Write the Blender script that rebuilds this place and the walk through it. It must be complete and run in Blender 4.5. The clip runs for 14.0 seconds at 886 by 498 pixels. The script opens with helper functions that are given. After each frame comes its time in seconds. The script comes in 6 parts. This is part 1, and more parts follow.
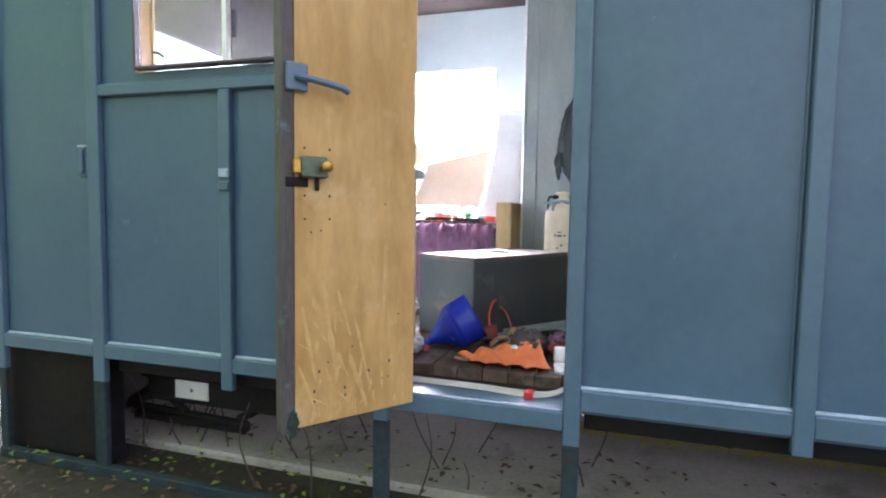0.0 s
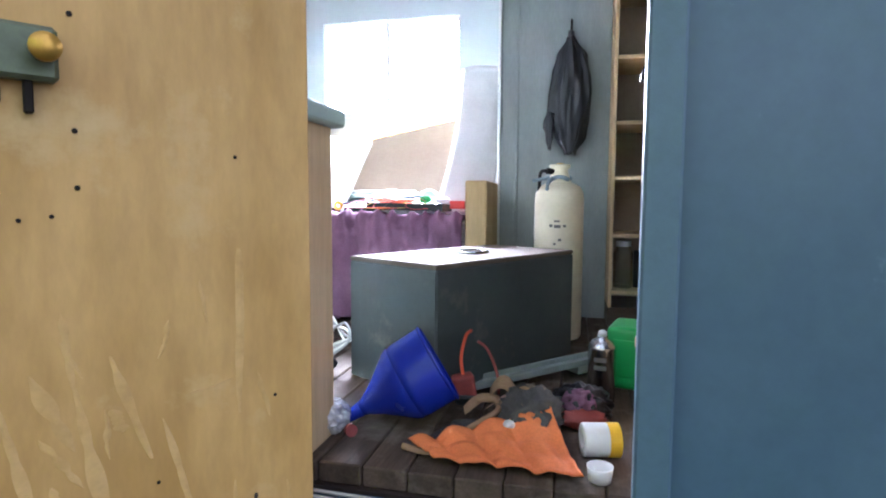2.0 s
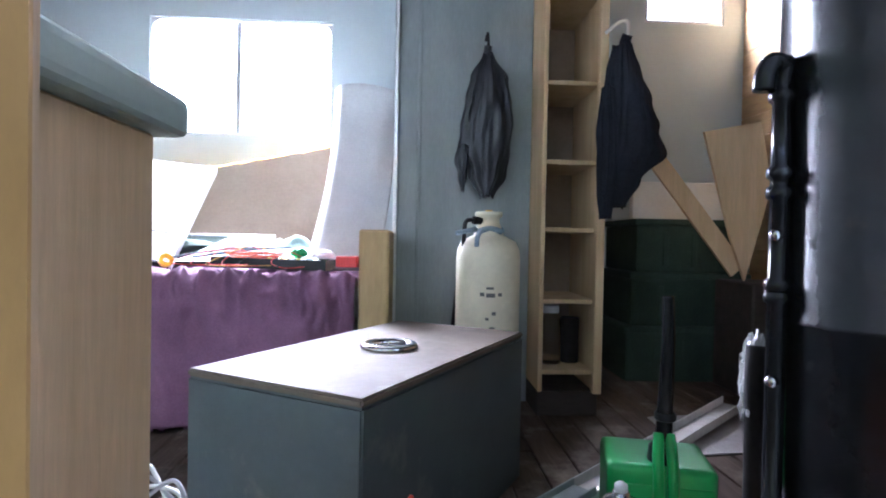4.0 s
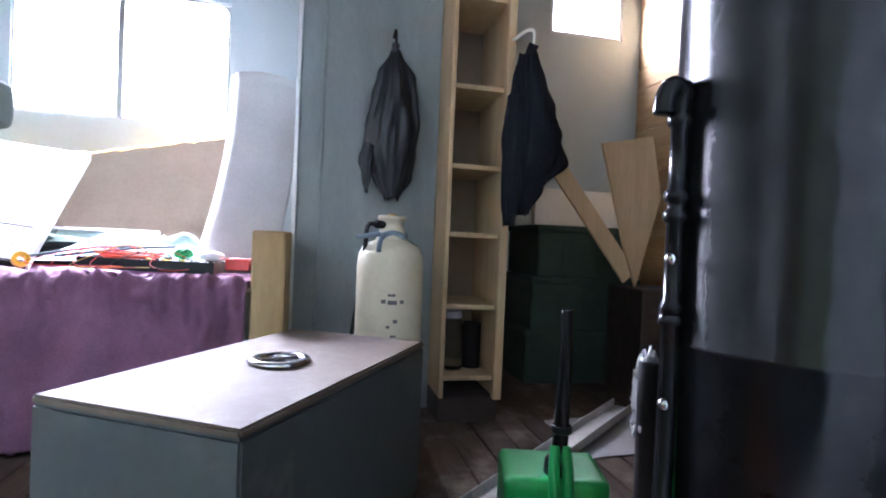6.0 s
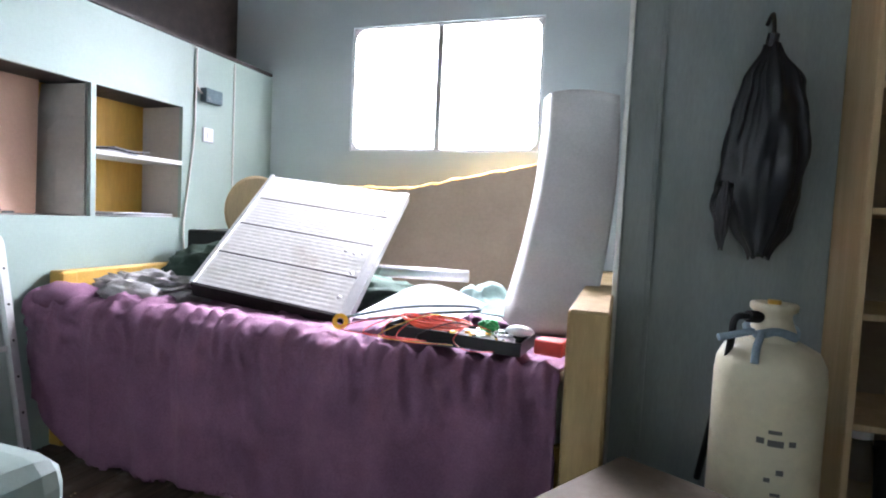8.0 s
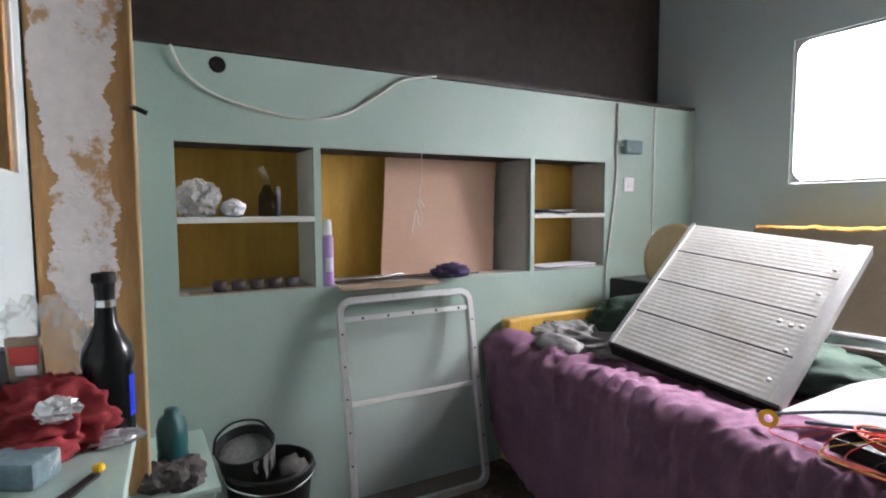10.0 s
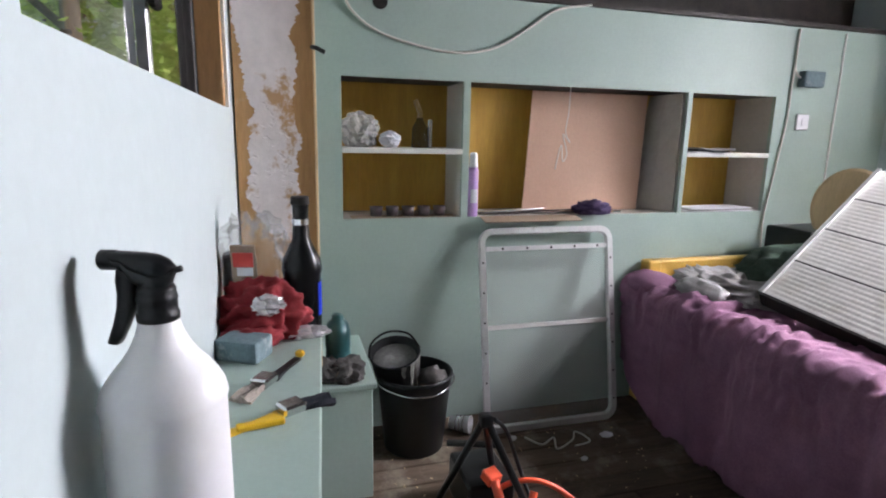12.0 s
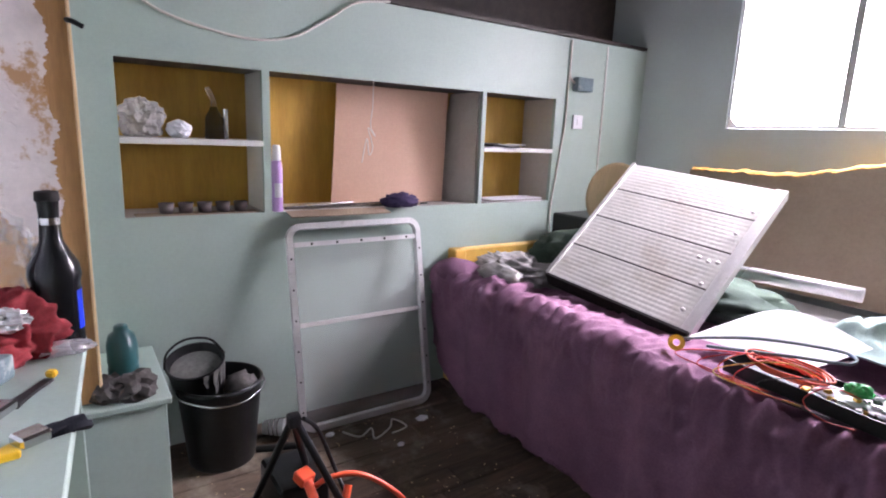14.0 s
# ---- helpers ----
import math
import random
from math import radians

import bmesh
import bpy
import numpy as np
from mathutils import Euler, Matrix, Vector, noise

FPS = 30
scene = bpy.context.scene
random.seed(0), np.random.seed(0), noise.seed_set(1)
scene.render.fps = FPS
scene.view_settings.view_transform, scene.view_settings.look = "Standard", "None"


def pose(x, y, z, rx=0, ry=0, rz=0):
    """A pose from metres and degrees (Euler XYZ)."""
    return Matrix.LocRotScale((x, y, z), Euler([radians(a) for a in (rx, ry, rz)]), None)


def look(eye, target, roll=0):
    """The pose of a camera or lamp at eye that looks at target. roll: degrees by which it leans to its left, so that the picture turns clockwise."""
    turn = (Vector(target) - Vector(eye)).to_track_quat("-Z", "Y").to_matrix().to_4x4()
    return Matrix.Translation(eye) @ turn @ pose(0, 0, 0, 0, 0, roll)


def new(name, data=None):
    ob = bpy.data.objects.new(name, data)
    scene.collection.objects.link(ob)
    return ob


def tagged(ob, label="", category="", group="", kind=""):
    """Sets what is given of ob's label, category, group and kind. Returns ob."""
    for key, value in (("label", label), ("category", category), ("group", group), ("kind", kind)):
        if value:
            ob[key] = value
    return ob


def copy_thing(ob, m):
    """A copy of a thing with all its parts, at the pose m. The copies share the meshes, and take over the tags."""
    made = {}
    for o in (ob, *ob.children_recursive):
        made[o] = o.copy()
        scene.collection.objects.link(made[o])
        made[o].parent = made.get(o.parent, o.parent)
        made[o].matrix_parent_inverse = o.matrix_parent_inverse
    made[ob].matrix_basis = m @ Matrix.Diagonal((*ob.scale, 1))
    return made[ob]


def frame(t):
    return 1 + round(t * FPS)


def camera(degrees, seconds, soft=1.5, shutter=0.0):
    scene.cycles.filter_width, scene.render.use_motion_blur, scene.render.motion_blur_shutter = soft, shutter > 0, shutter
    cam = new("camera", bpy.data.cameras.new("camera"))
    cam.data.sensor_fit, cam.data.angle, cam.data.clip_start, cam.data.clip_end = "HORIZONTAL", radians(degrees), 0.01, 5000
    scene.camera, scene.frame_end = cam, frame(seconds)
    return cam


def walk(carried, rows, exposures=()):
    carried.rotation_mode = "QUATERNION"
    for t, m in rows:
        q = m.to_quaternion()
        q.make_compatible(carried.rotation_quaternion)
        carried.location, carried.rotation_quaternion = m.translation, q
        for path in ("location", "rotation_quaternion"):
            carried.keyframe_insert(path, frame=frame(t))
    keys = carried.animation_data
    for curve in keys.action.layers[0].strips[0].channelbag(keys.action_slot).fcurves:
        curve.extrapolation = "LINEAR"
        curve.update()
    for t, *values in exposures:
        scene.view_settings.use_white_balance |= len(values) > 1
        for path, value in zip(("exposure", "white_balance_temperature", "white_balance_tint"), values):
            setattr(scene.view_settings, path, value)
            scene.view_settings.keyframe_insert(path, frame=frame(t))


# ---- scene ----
PLAN = 1.12  # metres to one unit of the plan
cam = camera(77.4, 14.0, soft=2.0)
PATH = [
    (0, (0.633, 0.622, 0.598), (0.043, 2.528, 0.454), 0.9),
    (0.5, (0.638, 0.706, 0.604), (0.043, 2.608, 0.443), 1.1),
    (1, (0.603, 0.914, 0.585), (0.011, 2.817, 0.424), 1.1),
    (1.5, (0.531, 1.217, 0.53), (-0.057, 3.121, 0.359), 0.8),
    (2, (0.398, 1.571, 0.545), (-0.008, 3.304, 0.399), 0.3),
    (2.5, (0.307, 1.835, 0.538), (-0.079, 3.79, 0.378), 0.3),
    (3, (0.283, 1.99, 0.545), (-0.146, 3.935, 0.359), 0.8),
    (3.5, (0.178, 2.116, 0.585), (-0.078, 4.089, 0.388), 1.3),
    (4, (0.120, 2.189, 0.616), (0.218, 4.186, 0.584), 1.1),
    (4.2, (0.102, 2.199, 0.604), (0.338, 4.184, 0.686), 0.8),
    (6.3, (0.156, 2.266, 0.643), (0.586, 4.218, 0.571), 2.6),
    (6.5, (0.17, 2.289, 0.64), (0.488, 4.261, 0.545), 1.8),
    (7, (0.2, 2.326, 0.643), (0.31, 4.321, 0.569), 2.9),
    (7.5, (0.174, 2.357, 0.627), (-0.021, 4.132, 0.648), 2.8),
    (7.6, (0.155, 2.387, 0.631), (-0.138, 4.149, 0.655), 4.2),
    (7.7, (0.126, 2.442, 0.679), (-0.260, 4.186, 0.671), 5.6),
    (7.8, (0.114, 2.554, 0.719), (-0.391, 4.268, 0.697), 5.6),
    (7.9, (0.083, 2.617, 0.788), (-0.474, 4.312, 0.711), 4.1),
    (8, (0.054, 2.650, 0.843), (-0.499, 4.344, 0.739), 2.7),
    (8.5, (0.038, 2.767, 0.972), (-0.583, 4.659, 0.783), 0.8),
    (9, (0.048, 2.795, 1.004), (-0.928, 4.532, 0.831), 0.4),
    (9.2, (0.06, 2.775, 1.023), (-1.149, 4.359, 0.859), -0.0),
    (11.3, (0.084, 2.601, 1.072), (-1.818, 3.158, 0.803), 1.2),
    (11.5, (0.099, 2.601, 1.068), (-1.795, 3.158, 0.745), 1.4),
    (12, (0.121, 2.61, 1.074), (-1.762, 3.153, 0.674), 1.2),
    (12.5, (0.123, 2.608, 1.075), (-1.755, 3.148, 0.65), 1.1),
    (13, (0.125, 2.623, 1.069), (-1.697, 3.328, 0.641), 1.4),
    (13.5, (0.135, 2.653, 1.067), (-1.594, 3.57, 0.655), 1.7),
    (14, (0.145, 2.669, 1.07), (-1.476, 3.77, 0.671), 2.3),
]
EXPOSURES = [(0.0, 3.35, 5950, 29), (1.5, 3.3, 5800, 26), (3.0, 2.8, 5450, 22), (4.0, 2.62, 5500, 26), (7.3, 2.35, 5700, 28), (8.2, 1.3, 6200, 20), (9.0, 0.72, 6600, 18), (11.5, 0.82, 6500, 22), (12.5, 0.82, 6500, 23), (14.0, 1.12, 6500, 35)]
walk(cam, [(t, look(PLAN * Vector(eye), PLAN * Vector(target), roll)) for t, eye, target, roll in PATH],
     exposures=EXPOSURES)

# ---- world and lights ----
world = bpy.data.worlds.new("sky")
scene.world = world
world.use_nodes = True
wn = world.node_tree
sky = wn.nodes.new("ShaderNodeTexSky")
sky.sky_type, sky.sun_disc = "NISHITA", False
sky.sun_elevation, sky.sun_rotation = radians(50), radians(20)
sky.air_density, sky.dust_density = 1.0, 4.0
grey = wn.nodes.new("ShaderNodeHueSaturation")
grey.inputs["Saturation"].default_value = 0.35
wn.links.new(sky.outputs[0], grey.inputs["Color"])
wn.links.new(grey.outputs[0], wn.nodes["Background"].inputs[0])
wn.nodes["Background"].inputs[1].default_value = 0.065

sun_data = bpy.data.lights.new("sun", "SUN")
sun_data.energy, sun_data.angle, sun_data.color = 1.5, radians(15), (1.0, 0.97, 0.93)
new("sun", sun_data).matrix_basis = look((0, 0, 0), (-0.22, -0.60, -0.766))


def sky_light(name, eye, target, w, h, watts):
    """Daylight that falls in through a window from the sky beyond it."""
    d = bpy.data.lights.new(name, "AREA")
    d.shape, d.size, d.size_y, d.energy, d.color = "RECTANGLE", w, h, watts, (0.93, 0.97, 1.0)
    new(name, d).matrix_basis = look(PLAN * Vector(eye), PLAN * Vector(target))


sky_light("low_sky_light", (-1.22, 6.5, 1.6), (-1.3, 4.3, 1.15), 1.95, 1.3, 225)
sky_light("high_sky_light", (-0.75, 6.45, 3.1), (-0.9, 4.5, 0.7), 1.8, 1.7, 600)
sky_light("small_window_light", (1.585, 5.9, 2.5), (1.585, 5.0, 1.7), 0.9, 0.7, 18)


# ---- materials ----
def material(name, a, b=None, rough=0.6, metal=0.0, scale=3.0, fine=60.0, fine_mix=0.12, bump=0.15, stretch=(1, 1, 1),
             spots=None, spot_scale=4.0, spot_edge=(0.58, 0.66), rough_vary=0.12, depth=0.004, coat=0.0, random_tint=0.0, spec=0.5):
    """Two colours mixed by broad noise, fine grain over it, worn spots, and relief."""
    m = bpy.data.materials.new(name)
    m.use_nodes = True
    n, l = m.node_tree.nodes, m.node_tree.links
    bsdf = n["Principled BSDF"]
    co = n.new("ShaderNodeTexCoord")
    mp = n.new("ShaderNodeMapping")
    mp.inputs["Scale"].default_value = stretch
    l.new(co.outputs["Object"], mp.inputs[0])

    def noise_at(s, detail=4.0, rough_=0.6, plain=False):
        t = n.new("ShaderNodeTexNoise")
        t.inputs["Scale"].default_value, t.inputs["Detail"].default_value, t.inputs["Roughness"].default_value = s, detail, rough_
        l.new(co.outputs["Object"] if plain else mp.outputs[0], t.inputs[0])
        return t

    def ramp(src, lo, hi):
        r = n.new("ShaderNodeMapRange")
        r.inputs["From Min"].default_value, r.inputs["From Max"].default_value = lo, hi
        l.new(src, r.inputs[0])
        return r.outputs[0]

    def mix(fac, x, y, kind="MIX"):
        q = n.new("ShaderNodeMix")
        q.data_type, q.blend_type = "RGBA", kind
        for sock, v in ((q.inputs[0], fac), (q.inputs[6], x), (q.inputs[7], y)):
            if isinstance(v, bpy.types.NodeSocket):
                l.new(v, sock)
            else:
                sock.default_value = v if isinstance(v, float) else (*v[:3], 1.0)
        return q.outputs[2]

    broad = noise_at(scale)
    colour = mix(ramp(broad.outputs[0], 0.35, 0.65), a, b or tuple(c * 0.8 for c in a))
    grain = noise_at(fine, 6.0, 0.7)
    g = mix(ramp(grain.outputs[0], 0.3, 0.7), (1 - fine_mix,) * 3, (1 + fine_mix,) * 3)
    colour = mix(1.0, colour, g, "MULTIPLY")
    if spots:
        sp = noise_at(spot_scale, 8.0, 0.65, True)
        colour = mix(ramp(sp.outputs[0], *spot_edge), colour, spots)
    if random_tint:
        info = n.new("ShaderNodeObjectInfo")
        r = n.new("ShaderNodeMapRange")
        r.inputs["To Min"].default_value, r.inputs["To Max"].default_value = 1 - random_tint, 1 + random_tint
        l.new(info.outputs["Random"], r.inputs[0])
        c = n.new("ShaderNodeCombineColor")
        for k in range(3):
            l.new(r.outputs[0], c.inputs[k])
        colour = mix(1.0, colour, c.outputs[0], "MULTIPLY")
    l.new(colour, bsdf.inputs["Base Color"])
    rr = n.new("ShaderNodeMapRange")
    rr.inputs["To Min"].default_value, rr.inputs["To Max"].default_value = max(0.02, rough - rough_vary), min(1.0, rough + rough_vary)
    l.new(broad.outputs[0], rr.inputs[0])
    l.new(rr.outputs[0], bsdf.inputs["Roughness"])
    bsdf.inputs["Metallic"].default_value = metal
    bsdf.inputs["Coat Weight"].default_value = coat
    bsdf.inputs["Specular IOR Level"].default_value = spec
    if bump:
        bp = n.new("ShaderNodeBump")
        bp.inputs["Strength"].default_value, bp.inputs["Distance"].default_value = bump, depth
        l.new(grain.outputs[0], bp.inputs["Height"])
        l.new(bp.outputs[0], bsdf.inputs["Normal"])
    return m


def glass(name, tint=(0.95, 0.98, 0.97), rough=0.02):
    m = bpy.data.materials.new(name)
    m.use_nodes = True
    b = m.node_tree.nodes["Principled BSDF"]
    b.inputs["Base Color"].default_value = (*tint, 1)
    b.inputs["Roughness"].default_value = rough
    b.inputs["Transmission Weight"].default_value = 1.0
    b.inputs["IOR"].default_value = 1.3
    return m



def leaf_material():
    """Leaves that let some light through."""
    m = material("leaf_green", (0.20, 0.33, 0.06), (0.26, 0.40, 0.09), 0.5, fine=30, fine_mix=0.2, bump=0, scale=0.8)
    n, l = m.node_tree.nodes, m.node_tree.links
    tr, mx = n.new("ShaderNodeBsdfTranslucent"), n.new("ShaderNodeMixShader")
    tr.inputs[0].default_value = (0.46, 0.62, 0.16, 1)
    mx.inputs[0].default_value = 0.6
    l.new(n["Principled BSDF"].outputs[0], mx.inputs[1])
    l.new(tr.outputs[0], mx.inputs[2])
    l.new(mx.outputs[0], n["Material Output"].inputs[0])
    return m


def film_material(name="plastic_film", alpha=0.38):
    """Thin cloudy plastic film."""
    m = material(name, (0.80, 0.80, 0.80), (0.7, 0.7, 0.7), 0.22, fine=40, fine_mix=0.05, bump=0.3)
    m.node_tree.nodes["Principled BSDF"].inputs["Alpha"].default_value = alpha
    return m


def soft_plastic(name):
    """Milky plastic that lets light in."""
    m = material(name, (0.86, 0.86, 0.87), (0.80, 0.80, 0.82), 0.38, fine=50, fine_mix=0.03, bump=0.04)
    b = m.node_tree.nodes["Principled BSDF"]
    b.inputs["Subsurface Weight"].default_value = 0.5
    b.inputs["Subsurface Radius"].default_value = (0.05, 0.05, 0.045)
    b.inputs["Subsurface Scale"].default_value = 0.4
    return m


M = {
    "blue": material("blue_paint", (0.066, 0.126, 0.186), (0.080, 0.146, 0.208), 0.33, fine=25, fine_mix=0.06, bump=0.12, scale=2.0, spots=(0.15, 0.25, 0.32), spot_scale=9, spot_edge=(0.66, 0.8)),
    # pale blue: the sky's highlight on upper edges is put into the colour
    "blue_bead": material("pale_highlight_paint", (0.42, 0.52, 0.60), (0.30, 0.40, 0.48), 0.25, fine=40, fine_mix=0.15, bump=0.2, scale=12),
    "blue_dark": material("blue_frame_paint", (0.080, 0.146, 0.204), (0.094, 0.163, 0.222), 0.34, fine=30, fine_mix=0.08, bump=0.2, scale=5.0, spots=(0.05, 0.06, 0.05), spot_scale=16, spot_edge=(0.68, 0.78)),
    "mint": material("mint_wall_paint", (0.37, 0.465, 0.415), (0.325, 0.42, 0.375), 0.5, fine=70, fine_mix=0.04, bump=0.10, scale=1.6, spots=(0.30, 0.355, 0.31), spot_scale=6, spot_edge=(0.64, 0.85)),
    "pale": material("pale_wall_paint", (0.53, 0.60, 0.60), (0.48, 0.55, 0.555), 0.5, fine=60, fine_mix=0.03, bump=0.08, scale=1.3),
    "grey_board": material("grey_panel_board", (0.30, 0.33, 0.325), (0.24, 0.27, 0.265), 0.6, fine=40, fine_mix=0.08, bump=0.1, scale=2.0, stretch=(3, 3, 0.6), spec=0.12),
    "ply": material("plywood", (0.62, 0.385, 0.135), (0.46, 0.265, 0.075), 0.62, fine=11, fine_mix=0.10, bump=0.25, stretch=(3, 3, 0.9), scale=2.4, spots=(0.66, 0.47, 0.22), spot_scale=3.2, spot_edge=(0.56, 0.70)),
    "timber": material("pale_timber", (0.66, 0.49, 0.30), (0.56, 0.40, 0.23), 0.65, fine=16, fine_mix=0.12, bump=0.2, stretch=(7, 7, 0.5), scale=2.0, spots=(0.26, 0.14, 0.07), spot_scale=9, spot_edge=(0.70, 0.76), spec=0.12),
    "plank_wall": material("plank_wall_wood", (0.58, 0.38, 0.19), (0.44, 0.27, 0.13), 0.6, fine=14, fine_mix=0.14, bump=0.2, stretch=(6, 0.6, 6), scale=2.0, spots=(0.2, 0.1, 0.05), spot_scale=9, spot_edge=(0.7, 0.75), random_tint=0.15),
    "floor": material("worn_floor_board", (0.11, 0.078, 0.057), (0.07, 0.05, 0.038), 0.7, fine=18, fine_mix=0.25, bump=0.35, stretch=(7, 0.6, 7), scale=3.0, spots=(0.24, 0.20, 0.155), spot_scale=5, spot_edge=(0.52, 0.72), random_tint=0.25, spec=0.12),
    "dark_wood": material("dark_brown_wood", (0.045, 0.03, 0.024), (0.03, 0.021, 0.018), 0.6, fine=18, fine_mix=0.25, bump=0.25, stretch=(1, 6, 6)),
    "door_edge": material("weathered_door_edge", (0.10, 0.085, 0.08), (0.06, 0.055, 0.055), 0.7, fine=30, fine_mix=0.3, bump=0.3, stretch=(5, 5, 0.7), scale=4.0, spots=(0.12, 0.16, 0.18), spot_scale=7),
    "yellow_wood": material("yellow_stained_wood", (0.62, 0.385, 0.075), (0.52, 0.30, 0.05), 0.5, fine=16, fine_mix=0.12, bump=0.15, stretch=(0.7, 6, 6), scale=2.0),
    "yellow_ply": material("ochre_back_board", (0.56, 0.335, 0.055), (0.46, 0.26, 0.04), 0.6, fine=20, fine_mix=0.10, bump=0.1, stretch=(5, 5, 0.8)),
    "pink_board": material("pinkish_hardboard", (0.62, 0.40, 0.29), (0.58, 0.365, 0.26), 0.7, fine=90, fine_mix=0.05, bump=0.08),
    "white_paint": material("off_white_paint", (0.72, 0.72, 0.68), (0.66, 0.66, 0.62), 0.5, fine=60, fine_mix=0.05, bump=0.1, spots=(0.5, 0.45, 0.38), spot_scale=9, spot_edge=(0.68, 0.8)),
    "shelf_grey": material("grey_shelf_lining", (0.50, 0.47, 0.43), (0.44, 0.41, 0.37), 0.6, fine=60, fine_mix=0.06, bump=0.1),
    "peeling": material("peeling_white_paint_on_wood", (0.42, 0.235, 0.10), (0.34, 0.18, 0.075), 0.7, fine=18, fine_mix=0.15, bump=0.3, stretch=(6, 6, 0.7), spots=(0.74, 0.70, 0.68), spot_scale=4.5, spot_edge=(0.47, 0.52)),
    "purple": material("purple_bedspread", (0.225, 0.112, 0.175), (0.17, 0.085, 0.135), 0.9, fine=160, fine_mix=0.18, bump=0.35, scale=5.0, depth=0.003, spec=0.12),
    "alu": material("dull_aluminium", (0.52, 0.515, 0.495), (0.43, 0.425, 0.405), 0.55, metal=0.3, fine=35, fine_mix=0.1, bump=0.1, stretch=(1, 1, 1), spots=(0.36, 0.32, 0.27), spot_scale=7, spot_edge=(0.52, 0.76)),
    "alu_frame": material("window_aluminium", (0.72, 0.72, 0.72), (0.62, 0.62, 0.61), 0.35, metal=0.7, fine=50, fine_mix=0.08, bump=0.08, spots=(0.4, 0.38, 0.35), spot_scale=14, spot_edge=(0.68, 0.78)),
    "steel_dark": material("blackened_steel", (0.010, 0.010, 0.011), (0.018, 0.014, 0.012), 0.7, metal=0.2, spec=0.25, fine=30, fine_mix=0.3, bump=0.3),
    "black_gloss": material("black_gloss_enamel", (0.008, 0.009, 0.010), (0.012, 0.013, 0.014), 0.2, fine=40, fine_mix=0.1, bump=0.05, rough_vary=0.08, spec=0.28, spots=(0.03, 0.022, 0.018), spot_scale=6, spot_edge=(0.62, 0.8)),
    "bin_bag": material("black_bag_film", (0.012, 0.013, 0.017), (0.018, 0.019, 0.024), 0.32, fine=60, fine_mix=0.15, bump=0.2),
    "old_paint": material("old_white_paint", (0.76, 0.69, 0.67), (0.68, 0.61, 0.59), 0.6, fine=30, fine_mix=0.08, bump=0.4, scale=5, spots=(0.46, 0.27, 0.13), spot_scale=6, spot_edge=(0.545, 0.60)),
    "bare_board": material("bare_ochre_board", (0.50, 0.28, 0.115), (0.40, 0.215, 0.08), 0.65, fine=18, fine_mix=0.15, bump=0.25, stretch=(5, 5, 0.8), spots=(0.52, 0.36, 0.2), spot_scale=8, spot_edge=(0.62, 0.72)),
    "black_plastic": material("black_plastic", (0.007, 0.008, 0.009), (0.010, 0.011, 0.012), 0.36, spec=0.3, fine=80, fine_mix=0.15, bump=0.12, spots=(0.05, 0.048, 0.043), spot_scale=12, spot_edge=(0.68, 0.82)),
    "black_cloth": material("black_cloth", (0.022, 0.024, 0.032), (0.015, 0.016, 0.022), 0.75, fine=120, fine_mix=0.2, bump=0.3, spec=0.12),
    "box": material("slate_green_cabinet", (0.052, 0.064, 0.066), (0.042, 0.052, 0.054), 0.55, fine=60, fine_mix=0.08, bump=0.1, scale=3.0, spots=(0.16, 0.15, 0.13), spot_scale=5, spot_edge=(0.6, 0.8)),
    "scuff": material("bare_scraped_wood", (0.66, 0.43, 0.17), (0.56, 0.345, 0.12), 0.7, scale=14, fine=40, fine_mix=0.1, bump=0.2),
    "box_top": material("dusty_cabinet_top", (0.145, 0.112, 0.082), (0.108, 0.085, 0.064), 0.7, fine=60, fine_mix=0.1, bump=0.12, scale=4.0, spots=(0.185, 0.15, 0.118), spot_scale=7, spot_edge=(0.55, 0.75), spec=0.12),
    "cream": material("cream_cylinder_paint", (0.66, 0.60, 0.44), (0.58, 0.52, 0.37), 0.45, fine=40, fine_mix=0.06, bump=0.1, spots=(0.20, 0.16, 0.11), spot_scale=12, spot_edge=(0.69, 0.73)),
    "blue_plastic": material("royal_blue_plastic", (0.012, 0.035, 0.42), (0.012, 0.03, 0.36), 0.25, fine=50, fine_mix=0.05, bump=0.03),
    "green_plastic": material("green_plastic", (0.012, 0.36, 0.085), (0.01, 0.30, 0.07), 0.35, fine=50, fine_mix=0.08, bump=0.06),
    "orange_cloth": material("orange_workwear_cloth", (0.80, 0.22, 0.065), (0.68, 0.17, 0.05), 0.85, fine=150, fine_mix=0.12, bump=0.3, spots=(0.35, 0.12, 0.05), spot_scale=14, spot_edge=(0.66, 0.78)),
    "grime_cloth": material("grimy_grey_cloth", (0.085, 0.078, 0.072), (0.05, 0.046, 0.045), 0.9, fine=120, fine_mix=0.25, bump=0.4, spots=(0.3, 0.2, 0.12), spot_scale=9),
    "tan_edge": material("tan_cloth_edging", (0.40, 0.24, 0.13), (0.33, 0.2, 0.11), 0.85, fine=120, fine_mix=0.15, bump=0.2),
    "white_plastic": material("white_plastic", (0.80, 0.80, 0.82), (0.74, 0.74, 0.77), 0.38, fine=50, fine_mix=0.03, bump=0.04),
    "milky_plastic": soft_plastic("milky_bottle_plastic"),
    "cable_white": material("white_cable", (0.70, 0.68, 0.62), (0.6, 0.58, 0.52), 0.5, fine=80, fine_mix=0.08, bump=0.05),
    "red_plastic": material("red_plastic", (0.62, 0.035, 0.025), (0.52, 0.03, 0.02), 0.4, fine=60, fine_mix=0.08, bump=0.05),
